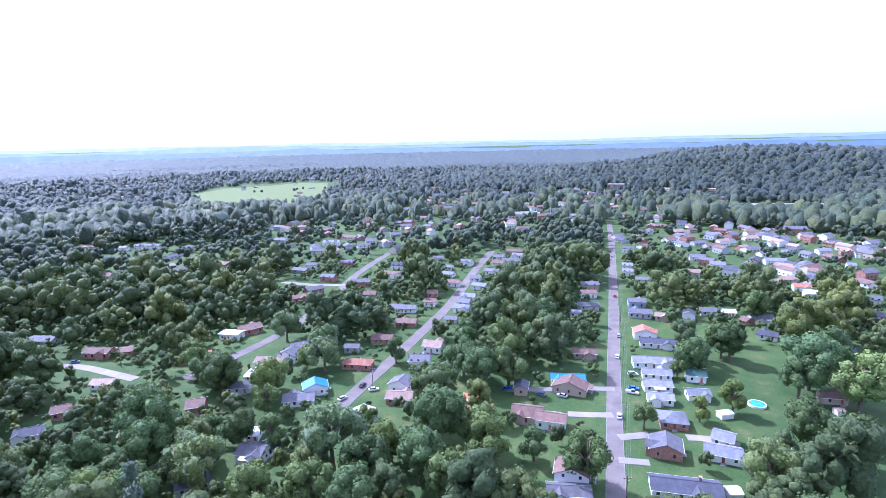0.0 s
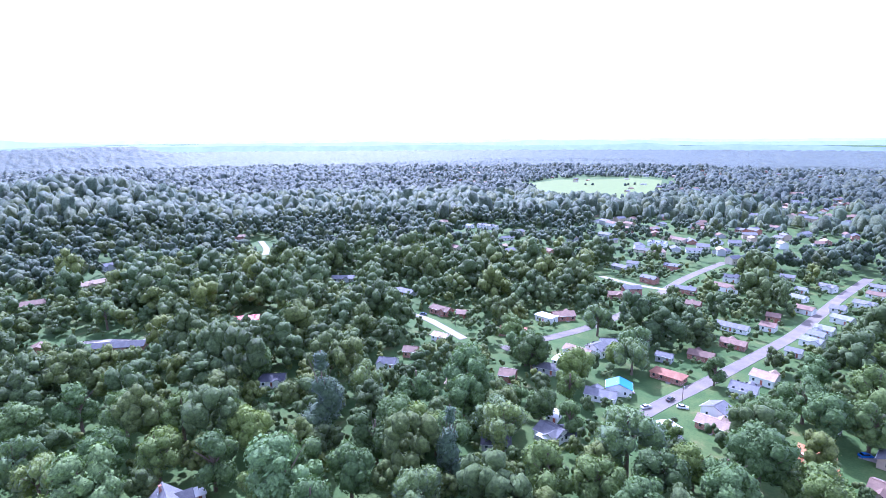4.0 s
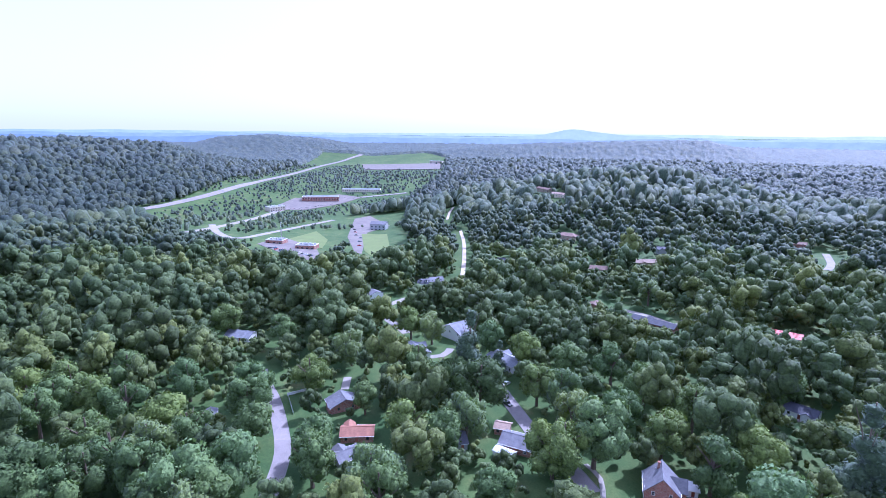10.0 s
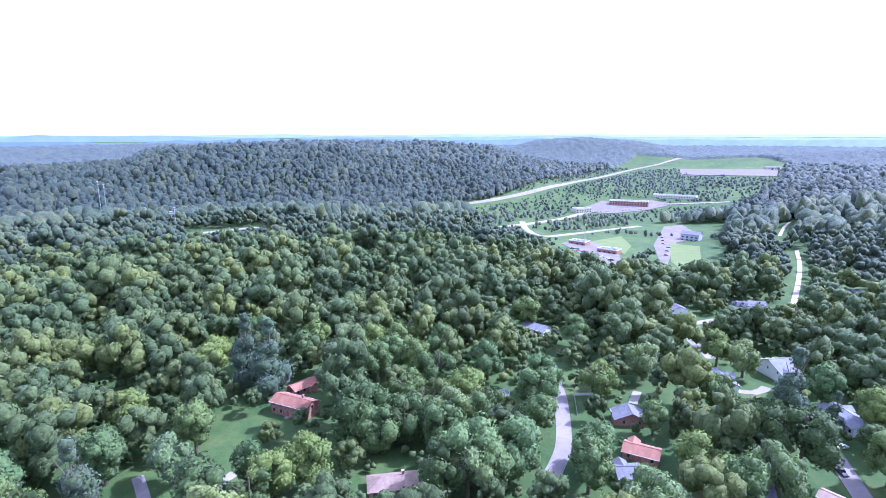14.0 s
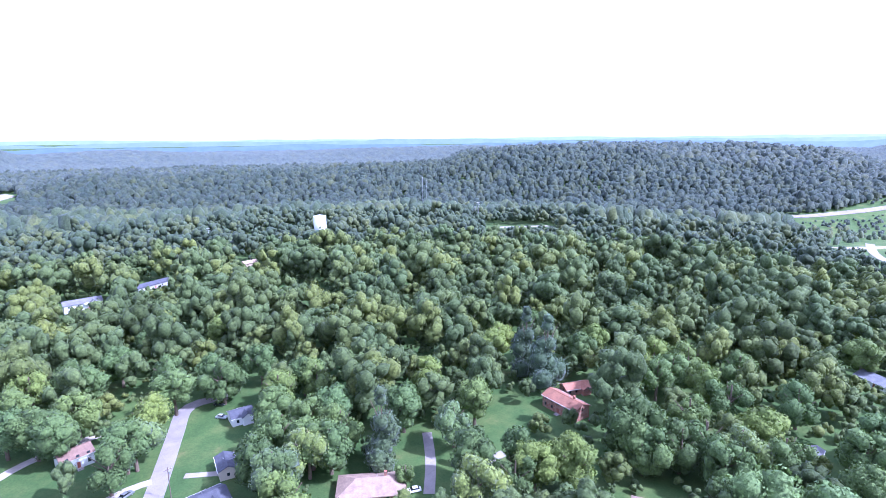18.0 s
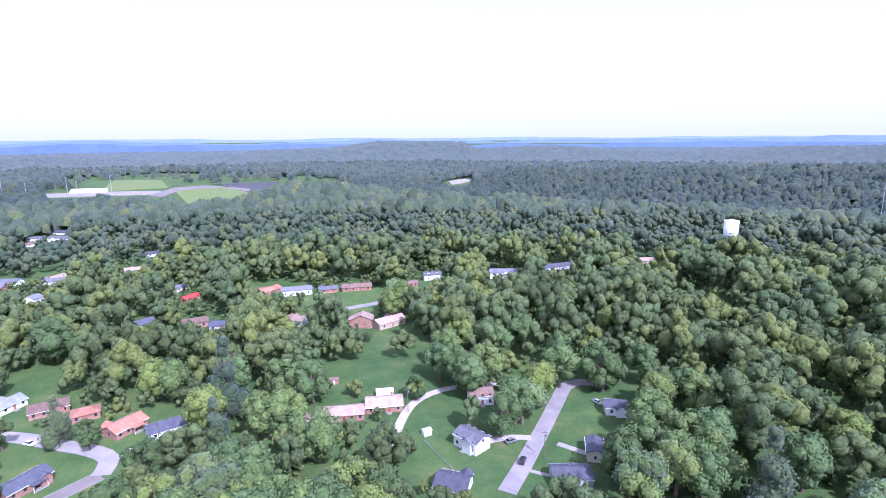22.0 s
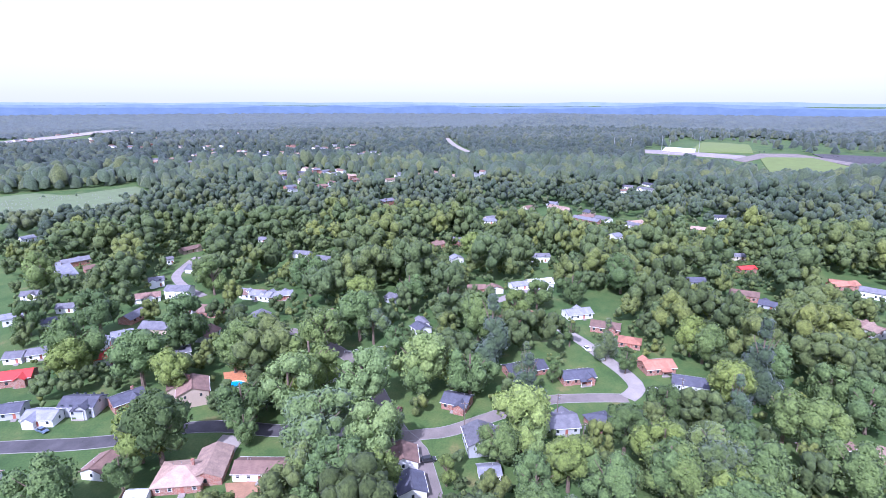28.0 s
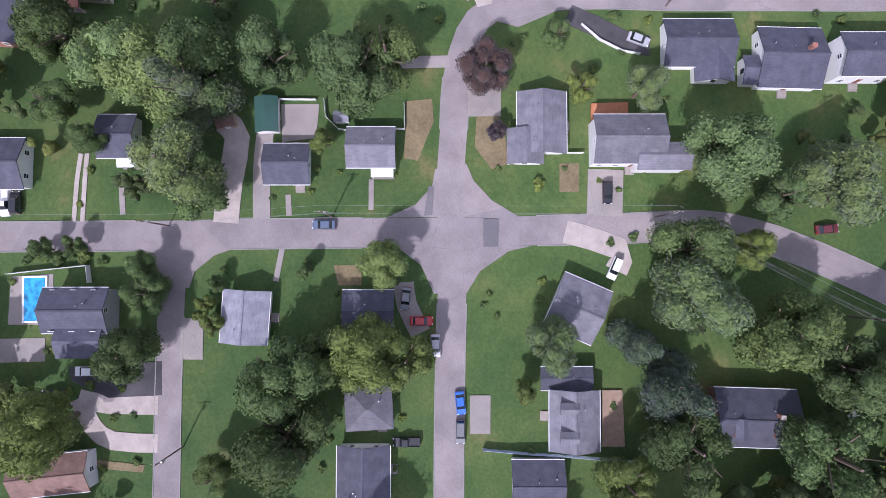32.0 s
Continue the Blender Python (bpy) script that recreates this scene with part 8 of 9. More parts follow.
tree(108.2, -75.4, 8.8, "oak")
tree(96.4, -99.0, 9.5, "oak")
tree(97.8, -117.5, 9.5, "lime")
tree(212.0, 13.7, 9.5, "oak")
tree(176.6, -5.3, 9.5, "maple")
tree(231.7, -26.9, 7.4, "lime")
tree(170.6, -51.1, 9.5, "oak")
tree(219.8, -44.5, 9.2, "lime")
tree(226.5, 72.8, 9.5, "oak")
tree(143.3, 58.8, 9.5, "oak")
tree(135.4, -6.9, 7.0, "lime")
tree(105.0, -152.6, 9.5, "oak")
tree(169.0, -93.9, 4.6, "pine")
tree(125.6, -151.4, 9.5, "oak")
tree(179.4, 2.8, 3.0, "pine")
tree(134.1, -179.9, 9.5, "oak")
tree(163.2, -170.2, 9.5, "oak")
tree(161.1, 9.8, 5.9, "maple")
tree(113.7, -184.3, 9.5, "oak")
tree(121.7, -44.1, 4.4, "maple")
tree(188.8, -126.7, 5.7, "maple")
tree(146.4, -34.0, 5.6, "lime")
tree(238.8, 35.0, 9.5, "oak")
tree(230.6, 49.1, 8.0, "oak")
tree(180.7, -84.6, 9.3, "pine")
tree(51.5, -244.7, 9.5, "oak")
tree(33.9, -216.5, 9.5, "oak")
tree(11.0, -202.2, 9.5, "oak")
tree(37.9, -200.1, 9.4, "oak")
tree(54.0, -213.4, 9.5, "oak")
tree(2.5, -219.3, 9.5, "oak")
tree(-16.8, -157.1, 9.5, "oak")
tree(-48.3, -176.4, 9.5, "oak")
tree(-45.9, -211.8, 9.5, "oak")
tree(-70.8, -165.6, 9.5, "oak")
tree(-151.9, -143.4, 9.5, "oak")
tree(-138.7, -101.0, 9.5, "oak")
tree(-83.1, -113.6, 8.0, "maple")
tree(-22.0, -283.7, 9.5, "oak")
tree(21.9, -257.7, 9.5, "oak")
tree(100.0, -308.7, 9.5, "oak")
tree(101.6, -286.1, 9.5, "oak")
tree(-32.0, -231.3, 9.5, "oak")
tree(-96.3, -157.6, 9.5, "oak")
tree(80.0, -145.8, 9.5, "oak")
tree(46.2, -121.0, 9.5, "oak")
tree(96.1, -126.7, 9.5, "oak")
tree(94.6, -98.9, 9.5, "oak")
tree(-38.3, -174.9, 9.5, "oak")
tree(-27.5, -170.1, 9.5, "oak")
tree(-40.1, -153.7, 9.5, "oak")
tree(-15.3, -219.8, 9.5, "oak")
tree(4.1, -238.8, 9.5, "oak")
tree(77.2, -105.3, 9.5, "oak")
tree(122.3, -23.4, 8.2, "oak")
tree(120.8, -8.4, 8.1, "oak")
tree(173.4, 6.3, 6.3, "maple")
tree(105.9, -63.7, 8.2, "oak")
tree(117.2, -101.0, 8.6, "oak")
tree(99.3, -81.8, 8.4, "oak")
tree(89.1, -122.8, 9.5, "oak")
tree(96.2, -154.9, 6.5, "oak")
tree(82.9, -106.3, 9.5, "oak")
tree(125.4, -123.3, 7.6, "oak")
tree(201.1, 34.9, 9.4, "oak")
tree(149.4, 42.0, 5.8, "maple")
tree(168.4, -74.4, 7.4, "oak")
tree(163.2, -103.1, 3.7, "maple")
tree(171.9, -64.3, 7.4, "oak")
tree(206.5, -51.4, 6.4, "oak")
tree(264.2, -48.2, 9.5, "oak")
tree(213.3, 5.6, 8.8, "oak")
tree(-26.9, 132.1, 9.5, "oak")
tree(-54.5, 135.3, 9.1, "oak")
tree(-100.9, 136.2, 9.5, "oak")
tree(-74.0, 174.3, 7.6, "oak")
tree(-30.0, 187.5, 4.5, "maple")
tree(-0.4, 141.5, 8.9, "oak")
tree(20.2, 134.8, 6.3, "oak")
tree(102.9, 222.3, 4.4, "maple")
tree(142.7, 200.7, 9.5, "oak")
tree(-66.6, 240.6, 6.2, "oak")
tree(-61.5, 172.1, 6.5, "maple")
tree(-19.0, 163.2, 8.0, "oak")
tree(-176.3, 65.5, 9.5, "oak")
tree(-159.6, 75.3, 9.5, "oak")
tree(-147.4, 100.5, 9.5, "oak")
tree(-123.4, 97.3, 9.5, "oak")
tree(-103.8, 103.5, 9.1, "oak")
tree(-94.7, 135.1, 8.0, "oak")
tree(-248.6, 26.8, 9.5, "oak")
tree(-231.8, 41.1, 9.5, "oak")
tree(-218.1, 57.8, 9.5, "oak")
tree(-264.2, -2.3, 9.5, "lime")
tree(-272.0, -13.6, 9.5, "oak")
tree(-195.6, 140.1, 9.5, "oak")


bare_tree(76.8, -70.0, 27)
parasol(-112.0, -91.2)

tree(172.7, -51.3, 12.5, "ash")
tree(211.7, -22.1, 11.5, "oak")
tree(225.4, -39.4, 12.5, "oak")
tree(163.0, -68.3, 10.3, "maple")
tree(147.9, -83.8, 6.5, "pine")
tree(206.1, -89.7, 12.5, "oak")
tree(221.8, -115.6, 8.6, "maple")
tree(267.2, -97.4, 9.9, "lime")
tree(255.5, -71.7, 10.5, "maple")
tree(167.6, -29.2, 12.1, "ash")
tree(128.8, -71.8, 11.5, "ash")
tree(293.1, -24.4, 12.5, "oak")
tree(233.0, -134.6, 8.4, "maple")
tree(183.4, -13.7, 12.5, "maple")
tree(318.8, -133.8, 11.8, "oak")
tree(234.4, -156.5, 9.5, "maple")
tree(239.2, -192.2, 12.0, "oak")
tree(236.0, 73.4, 12.5, "oak")
tree(269.8, 73.2, 12.5, "oak")
tree(246.2, 33.4, 12.1, "maple")
tree(210.1, 46.2, 12.0, "oak")
tree(212.4, 7.5, 12.5, "oak")
tree(158.4, 33.2, 12.5, "oak")
tree(170.8, 10.2, 9.5, "maple")
tree(170.4, -5.0, 11.6, "ash")
tree(312.6, 26.7, 10.5, "maple")
tree(350.1, 118.8, 12.5, "oak")
tree(281.1, 104.7, 8.4, "maple")
tree(391.3, 29.4, 10.7, "oak")
tree(145.7, -13.1, 12.3, "lime")
tree(137.3, -25.1, 11.1, "ash")
tree(124.7, -71.5, 7.0, "ash")
tree(-37.8, 159.3, 12.5, "lime")
tree(-2.3, 171.3, 11.7, "oak")
tree(-9.8, 158.3, 9.0, "maple")
tree(11.3, 167.3, 9.4, "oak")
tree(-106.0, 175.4, 12.5, "ash")
tree(-75.0, 213.3, 9.2, "oak")
tree(-102.0, 220.0, 9.8, "maple")
tree(-58.1, 248.6, 10.2, "lime")
tree(-117.8, 238.5, 9.1, "oak")
tree(14.7, 214.3, 10.1, "oak")
tree(30.5, 243.7, 11.3, "oak")
tree(12.2, 259.1, 8.9, "oak")
tree(49.4, 257.0, 10.4, "oak")
tree(107.9, 442.0, 9.9, "oak")
tree(150.4, 339.0, 10.2, "oak")
tree(134.3, 238.0, 9.3, "oak")
tree(151.4, 207.6, 12.5, "ash")
tree(157.8, 188.2, 12.5, "ash")
tree(-155.1, 51.5, 12.5, "ash")
tree(-113.8, 87.8, 12.5, "ash")
tree(-193.5, 49.4, 9.5, "lime")
tree(-188.4, 17.0, 12.5, "oak")
tree(-130.4, -69.0, 12.4, "ash")
tree(-129.4, -111.7, 12.5, "oak")
tree(-139.6, -60.6, 10.7, "ash")
tree(-157.8, -40.0, 9.2, "oak")
tree(-151.6, 40.2, 10.5, "maple")
tree(-137.8, -18.1, 10.1, "lime")

# ---- bushes ----
bush(-118.1, 156.5, 2.8)
bush(-251.7, 856.1, 9.5)
bush(-37.8, 277.4, 2.5)
bush(323.8, 28.8, 3.6)
bush(172.8, 7.1, 2.1)
bush(166.5, -143.4, 2.1)
bush(113.2, -73.8, 2.2)
bush(213.4, -58.2, 2.1)
bush(40.5, -28.8, 1.2)
bush(39.3, -47.3, 1.3)
bush(40.1, -26.3, 1.0)
bush(9.2, 25.0, 1.6)
bush(-8.2, -5.6, 1.0)
bush(12.8, -28.9, 0.8)
bush(43.4, -7.3, 1.2)
bush(22.9, 81.3, 1.1)
bush(11.4, -23.2, 1.8)
bush(1.0, 9.5, 1.1)
bush(-3.4, 66.3, 1.0)
bush(24.6, 71.7, 1.9)
bush(23.5, 66.3, 1.9)
bush(16.5, -16.1, 1.0)
bush(16.8, -19.1, 0.9)
bush(16.4, -30.0, 0.8)
bush(24.9, -35.1, 1.2)
bush(30.4, -40.3, 1.2)
bush(32.0, -46.8, 1.1)
bush(20.2, -52.4, 1.0)
bush(-36.0, -14.7, 1.4)
bush(-34.2, -23.9, 1.1)
bush(-37.9, -6.1, 1.2)
bush(-11.1, -7.6, 0.9)
bush(-6.4, -7.3, 0.9)
bush(-7.3, -18.0, 1.1)
bush(-10.3, -16.4, 1.1)
bush(-3.8, -33.0, 1.2)
bush(-4.0, -37.6, 1.4)
bush(26.9, 18.0, 0.9)
bush(22.9, 20.4, 0.9)
bush(25.0, 13.9, 0.8)
bush(21.3, 3.4, 0.7)
bush(24.1, 28.1, 0.9)
bush(33.5, 24.3, 0.8)
bush(37.6, 53.2, 1.0)
bush(39.8, 60.7, 1.1)
bush(34.0, 64.6, 0.9)
bush(5.0, 45.1, 1.2)
bush(13.0, 41.1, 1.1)
bush(6.1, 48.8, 1.2)
bush(-2.1, 21.9, 1.0)
bush(2.3, 21.2, 0.9)
bush(-19.9, 15.8, 1.0)
bush(-24.4, 16.0, 1.0)
bush(-17.0, 25.2, 1.2)
bush(-20.9, 27.5, 0.9)
bush(-24.4, 30.8, 1.1)
bush(-29.2, 33.4, 1.2)
bush(-33.3, 19.8, 0.9)
bush(-46.2, -48.2, 1.3)
bush(-41.9, -56.5, 1.3)
bush(-37.1, -40.8, 1.3)
bush(-0.4, 76.2, 1.2)
bush(-0.6, 71.8, 1.3)
bush(-8.1, 69.3, 1.2)
bush(-8.7, 65.5, 1.0)
bush(-16.8, 73.9, 1.1)
bush(-17.7, 67.4, 1.1)
bush(26.3, 77.5, 1.3)
bush(25.9, 74.2, 1.2)
bush(24.6, 68.9, 1.2)
bush(22.0, 63.3, 1.3)
bush(21.7, -22.3, 0.9)
bush(8.5, -34.6, 0.8)
bush(5.8, -37.8, 0.9)
bush(8.1, -43.8, 1.0)
bush(58.4, -30.4, 1.0)
bush(58.4, -35.2, 0.9)
bush(54.6, -47.0, 0.9)
bush(51.8, -50.7, 1.1)
bush(59.5, -65.2, 1.2)
bush(57.5, -68.6, 1.2)
bush(55.6, -72.1, 1.0)
bush(51.0, -78.5, 1.0)
bush(49.2, -86.5, 1.2)
bush(46.9, -91.1, 1.1)
bush(41.1, -101.1, 1.3)
bush(39.8, -107.8, 1.3)
bush(58.3, -2.4, 1.3)
bush(52.5, -11.1, 1.2)
bush(48.8, -13.8, 1.2)
bush(51.8, -4.4, 1.1)
bush(64.3, -17.3, 1.6)
bush(69.7, -15.6, 1.3)
bush(68.7, -3.7, 1.1)
bush(79.2, 8.6, 1.1)
bush(77.5, 23.5, 1.3)
bush(71.8, 20.5, 1.2)
bush(28.0, -86.5, 1.2)
bush(25.1, -91.0, 1.3)
bush(39.0, -48.2, 1.2)
bush(36.5, -53.7, 1.2)
bush(66.7, 18.8, 1.1)
bush(69.1, 44.5, 1.4)
bush(68.3, 39.7, 1.2)
bush(77.8, 66.8, 1.4)


water_tank(-145, -546, 6.4, 24.9)
mast(-436, -902, 59.7, "tall slender steel mast on a far wooded ridge")
mast(-437, -887, 56.9, "tall slender steel mast on a far wooded ridge")
mast(-314, -508, 29.9, "highway light mast above the trees")
mast(-39, -562, 20.1, "tall light mast above the trees")
mast(-334, -547, 22.3, "highway light mast above the trees")
mast(984, -738, 28.8, "tall stadium floodlight mast on a hill")
mast(927, -736, 30.4, "tall stadium floodlight mast on a hill")
mast(876, -770, 36.2, "tall stadium floodlight mast on a hill")
mast(863, -852, 31.5, "tall stadium floodlight mast on a hill")
mast(814, -734, 34.3, "tall stadium floodlight mast on a hill")
mast(-594, -175, 19.3, "tall sign mast beside low shops")
mast(134, 657, 33.7, "lattice radio mast above the town")


utility_pole(45.7, 116.1, 255)
utility_pole(24.7, 49.1, 255)
utility_pole(17.0, 17.8, 255)
utility_pole(-1.6, -43.2, 255)
utility_pole(-31.1, -73.3, 255)
utility_pole(-17.4, 58.0, 255)
utility_pole(-20.0, -36.8, 255)
utility_pole(38.3, -58.3, 252)
utility_pole(28.9, -96.2, 252)
utility_pole(51.3, 137.2, 0)
utility_pole(65.5, 180.1, 0)
utility_pole(82.8, 234.5, 0)
utility_pole(102.4, 297.3, 0)
utility_pole(124.8, 369.2, 0)
utility_pole(6.0, -165.0, 203)
utility_pole(59.8, -184.6, 203)
utility_pole(134.7, -138.9, 203)
utility_pole(145.6, -59.1, 251)
utility_pole(122.3, -89.4, 251)
utility_pole(139.8, -90.8, 251)
utility_pole(-225.1, -19.5, 53)
utility_pole(-31.9, 217.3, 0)
utility_pole(-160.2, 249.0, 0)


cable((45.7, 116.1), (24.7, 49.1), 9.9, -1.1)
cable((45.7, 116.1), (24.7, 49.1), 9.9, 0.4)
cable((45.7, 116.1), (24.7, 49.1), 9.9, 1.1)
cable((45.7, 116.1), (24.7, 49.1), 7.6, 0)
cable((24.7, 49.1), (17.0, 17.8), 9.9, -1.1)
cable((24.7, 49.1), (17.0, 17.8), 9.9, 0.4)
cable((24.7, 49.1), (17.0, 17.8), 9.9, 1.1)
cable((24.7, 49.1), (17.0, 17.8), 7.6, 0)
cable((17.0, 17.8), (-1.6, -43.2), 9.9, -1.1)
cable((17.0, 17.8), (-1.6, -43.2), 9.9, 0.4)
cable((17.0, 17.8), (-1.6, -43.2), 9.9, 1.1)
cable((17.0, 17.8), (-1.6, -43.2), 7.6, 0)
cable((-1.6, -43.2), (-31.1, -73.3), 9.9, -1.1)
cable((-1.6, -43.2), (-31.1, -73.3), 9.9, 0.4)
cable((-1.6, -43.2), (-31.1, -73.3), 9.9, 1.1)
cable((-1.6, -43.2), (-31.1, -73.3), 7.6, 0)
cable((-1.6, -43.2), (-20.0, -36.8), 9.9, -1.1)
cable((-1.6, -43.2), (-20.0, -36.8), 9.9, 0.4)
cable((-1.6, -43.2), (-20.0, -36.8), 9.9, 1.1)
cable((-1.6, -43.2), (-20.0, -36.8), 7.6, 0)
cable((51.3, 137.2), (65.5, 180.1), 9.9, -1.1)
cable((51.3, 137.2), (65.5, 180.1), 9.9, 0.4)
cable((51.3, 137.2), (65.5, 180.1), 9.9, 1.1)
cable((51.3, 137.2), (65.5, 180.1), 7.6, 0)
cable((65.5, 180.1), (82.8, 234.5), 9.9, -1.1)
cable((65.5, 180.1), (82.8, 234.5), 9.9, 0.4)
cable((65.5, 180.1), (82.8, 234.5), 9.9, 1.1)
cable((65.5, 180.1), (82.8, 234.5), 7.6, 0)
cable((82.8, 234.5), (102.4, 297.3), 9.9, -1.1)
cable((82.8, 234.5), (102.4, 297.3), 9.9, 0.4)
cable((82.8, 234.5), (102.4, 297.3), 9.9, 1.1)
cable((82.8, 234.5), (102.4, 297.3), 7.6, 0)
cable((102.4, 297.3), (124.8, 369.2), 9.9, -1.1)
cable((102.4, 297.3), (124.8, 369.2), 9.9, 0.4)
cable((102.4, 297.3), (124.8, 369.2), 9.9, 1.1)
cable((102.4, 297.3), (124.8, 369.2), 7.6, 0)


fence([(39.8, 12.6), (36.4, 13.3), (33.3, 11.6), (32.6, 10.1)], 1.2, TRIM, "white timber garden fence")
fence([(30.1, 0.9), (29.5, -0.9), (34.4, -2.3)], 1.2, TRIM, "white timber garden fence")
fence([(42.4, 21.0), (40.3, 14.3)], 1.1, TRIM, "white timber yard fence")
fence([(39.5, -40.8), (35.5, -43.3), (32.0, -46.9), (30.4, -50.0)], 1, TRIM, "low white wall along a drive")
fence([(-34.7, 2.6), (-37.8, -5.1), (-40.9, -13.3), (-46.0, -26.1)], 1.6, BLUE_FENCE, "long pale blue board fence between gardens")
fence([(24.6, 81.4), (23.4, 74.8), (21.7, 66.1), (18.4, 66.6)], 1.5, TRIM, "white fence round a pool yard")
fence([(15.6, -30.3), (14.7, -33.2)], 1.2, TRIM, "white timber garden fence")
fence([(74.2, -0.7), (70.2, -5.4), (66.3, -9.8)], 1.2, TRIM, "white timber garden fence")
fence([(61.4, -10.4), (59.9, -12.6), (63.3, -14.0)], 1.2, TRIM, "white timber garden fence")
fence([(59.8, 6.6), (58.3, 0.3), (55.8, -8.8), (56.9, -10.0)], 1.2, TRIM, "white timber garden fence")
fence([(80.4, 13.2), (74.4, 17.6), (65.4, 23.0)], 1.1, STEEL, "thin wire garden fence", solid=False)
fence([(64.4, 23.2), (60.3, 8.8)], 1.1, STEEL, "thin wire garden fence", solid=False)
fence([(148.5, 41.3), (135.5, 43.7), (121.6, 46.4), (112.2, 47.9)], 1.8, WOOD, "brown timber board fence")
fence([(215.3, -30.6), (214.5, -37.9), (214.3, -50.6)], 1.1, TRIM, "white timber rail fence by a street", solid=False)
fence([(192.6, -34.8), (196.2, -46.1)], 1.1, TRIM, "white timber rail fence by a street", solid=False)
fence([(-31.9, 169.6), (-25.6, 166.6), (-23.6, 169.3)], 1.4, TRIM, "white timber garden fence")
fence([(6.9, 202.5), (18.0, 197.2)], 1.6, DECK, "orange timber pool deck rail")
fence([(-29.8, 150.2), (-25.5, 151.2), (-22.7, 154.8)], 1.4, TRIM, "white timber garden fence")
fence([(50.1, -168.0), (42.6, -159.8), (33.4, -150.3)], 1.1, STEEL, "thin wire garden fence", solid=False)
fence([(-205.7, -61.8), (-210.2, -54.7)], 1.2, TRIM, "white timber garden fence")
fence([(-203.5, -60.6), (-190.2, -55.2)], 1.2, TRIM, "white timber garden fence")
fence([(-126.5, 235.0), (-113.3, 236.5), (-103.8, 243.8)], 1.1, STEEL, "thin wire garden fence", solid=False)


pool(18.4, 78.0, 255, 4.2, 8.4, False, "rectangular blue swimming pool with pale paved surround")
pool(133.3, 33.1, 251, 5, 7.5, False, "rectangular bright blue swimming pool with pale surround")
pool(200.8, 13.4, 251, 6.5, 4.5, True, "oval blue above-ground pool in a timber deck")
pool(12.7, 203.1, 10, 7, 4.5, False, "bright blue swimming pool in an orange timber deck")
pool(122.9, 195.3, 0, 6, 6, True, "round blue above-ground pool on a lawn")
pool(-138.1, 280.7, 0, 7, 6, True, "round blue above-ground pool beside a house")


gravestones([(626.7, 245.7), (718.3, 215.1), (597.0, 199.8), (619.4, 153.7), (707.1, 121.2), (694.0, 255.0)])

# ---- the ground: one sheet to the horizon ----
def ground_sheet():
    rings = np.concatenate([np.linspace(0.5, 60, 8), np.geomspace(75, 4950, 165)])
    turns = np.linspace(0, 2 * np.pi, 541)[:-1]
    rr, tt = np.meshgrid(rings, turns, indexing="ij")
    x, y = -np.sin(tt) * rr, np.cos(tt) * rr
    z = terrain(x, y)
    n = len(turns)
    verts = np.stack([x, y, z], -1).reshape(-1, 3)
    faces = []
    for i in range(len(rings) - 1):
        for k in range(n):
            a, b = i * n + k, i * n + (k + 1) % n
            faces.append((a, b, b + n, a + n))
    faces.append(tuple(range(n)))
    return tagged(new("ground", link_mesh("ground", verts, faces, GRASS, True)), "grassy ground with lawns and worn patches to the horizon", "ground", kind="structure")


ground_sheet()

# ---- woods ----
GRID = {}
for cx, cy, cr in CLEAR:
    for gx in range(int((cx - cr) // 25), int((cx + cr) // 25) + 1):
        for gy in range(int((cy - cr) // 25), int((cy + cr) // 25) + 1):
            GRID.setdefault((gx, gy), []).append((cx, cy, cr))


def is_clear(x, y, r):
    for cx, cy, cr in GRID.get((int(x // 25), int(y // 25)), ()):
        if (x - cx) ** 2 + (y - cy) ** 2 < (cr + r * 0.78) ** 2:
            return True
    return False


far_houses = tagged(new("far_houses", link_mesh("far_houses", FAR_HOUSES["verts"], FAR_HOUSES["faces"], FAR_FINISH)), "small far houses with pale walls among trees", "houses", kind="stuff")
far_houses.data.polygons.foreach_set("material_index", FAR_HOUSES["slots"])


def in_fields(x, y):
    """Where the points lie inside one of the open fields."""
    inside = np.zeros(np.shape(x), bool)
    for outline in FIELDS:
        one = np.zeros(np.shape(x), bool)
        for (ax, ay), (bx, by) in zip(outline, outline[1:] + outline[:1]):
            if ay != by:
                one ^= ((ay > y) != (by > y)) & (x < (bx - ax) * (y - ay) / (by - ay) + ax)
        inside |= one
    return inside


def in_thin(x, y):
    inside = np.zeros(np.shape(x), bool)
    for ox, oy, oa, ob, ot in THIN:
        c, s = math.cos(ot), math.sin(ot)
        u, v = (x - ox) * c + (y - oy) * s, -(x - ox) * s + (y - oy) * c
        inside |= (u / oa) ** 2 + (v / ob) ** 2 < 1
    return inside


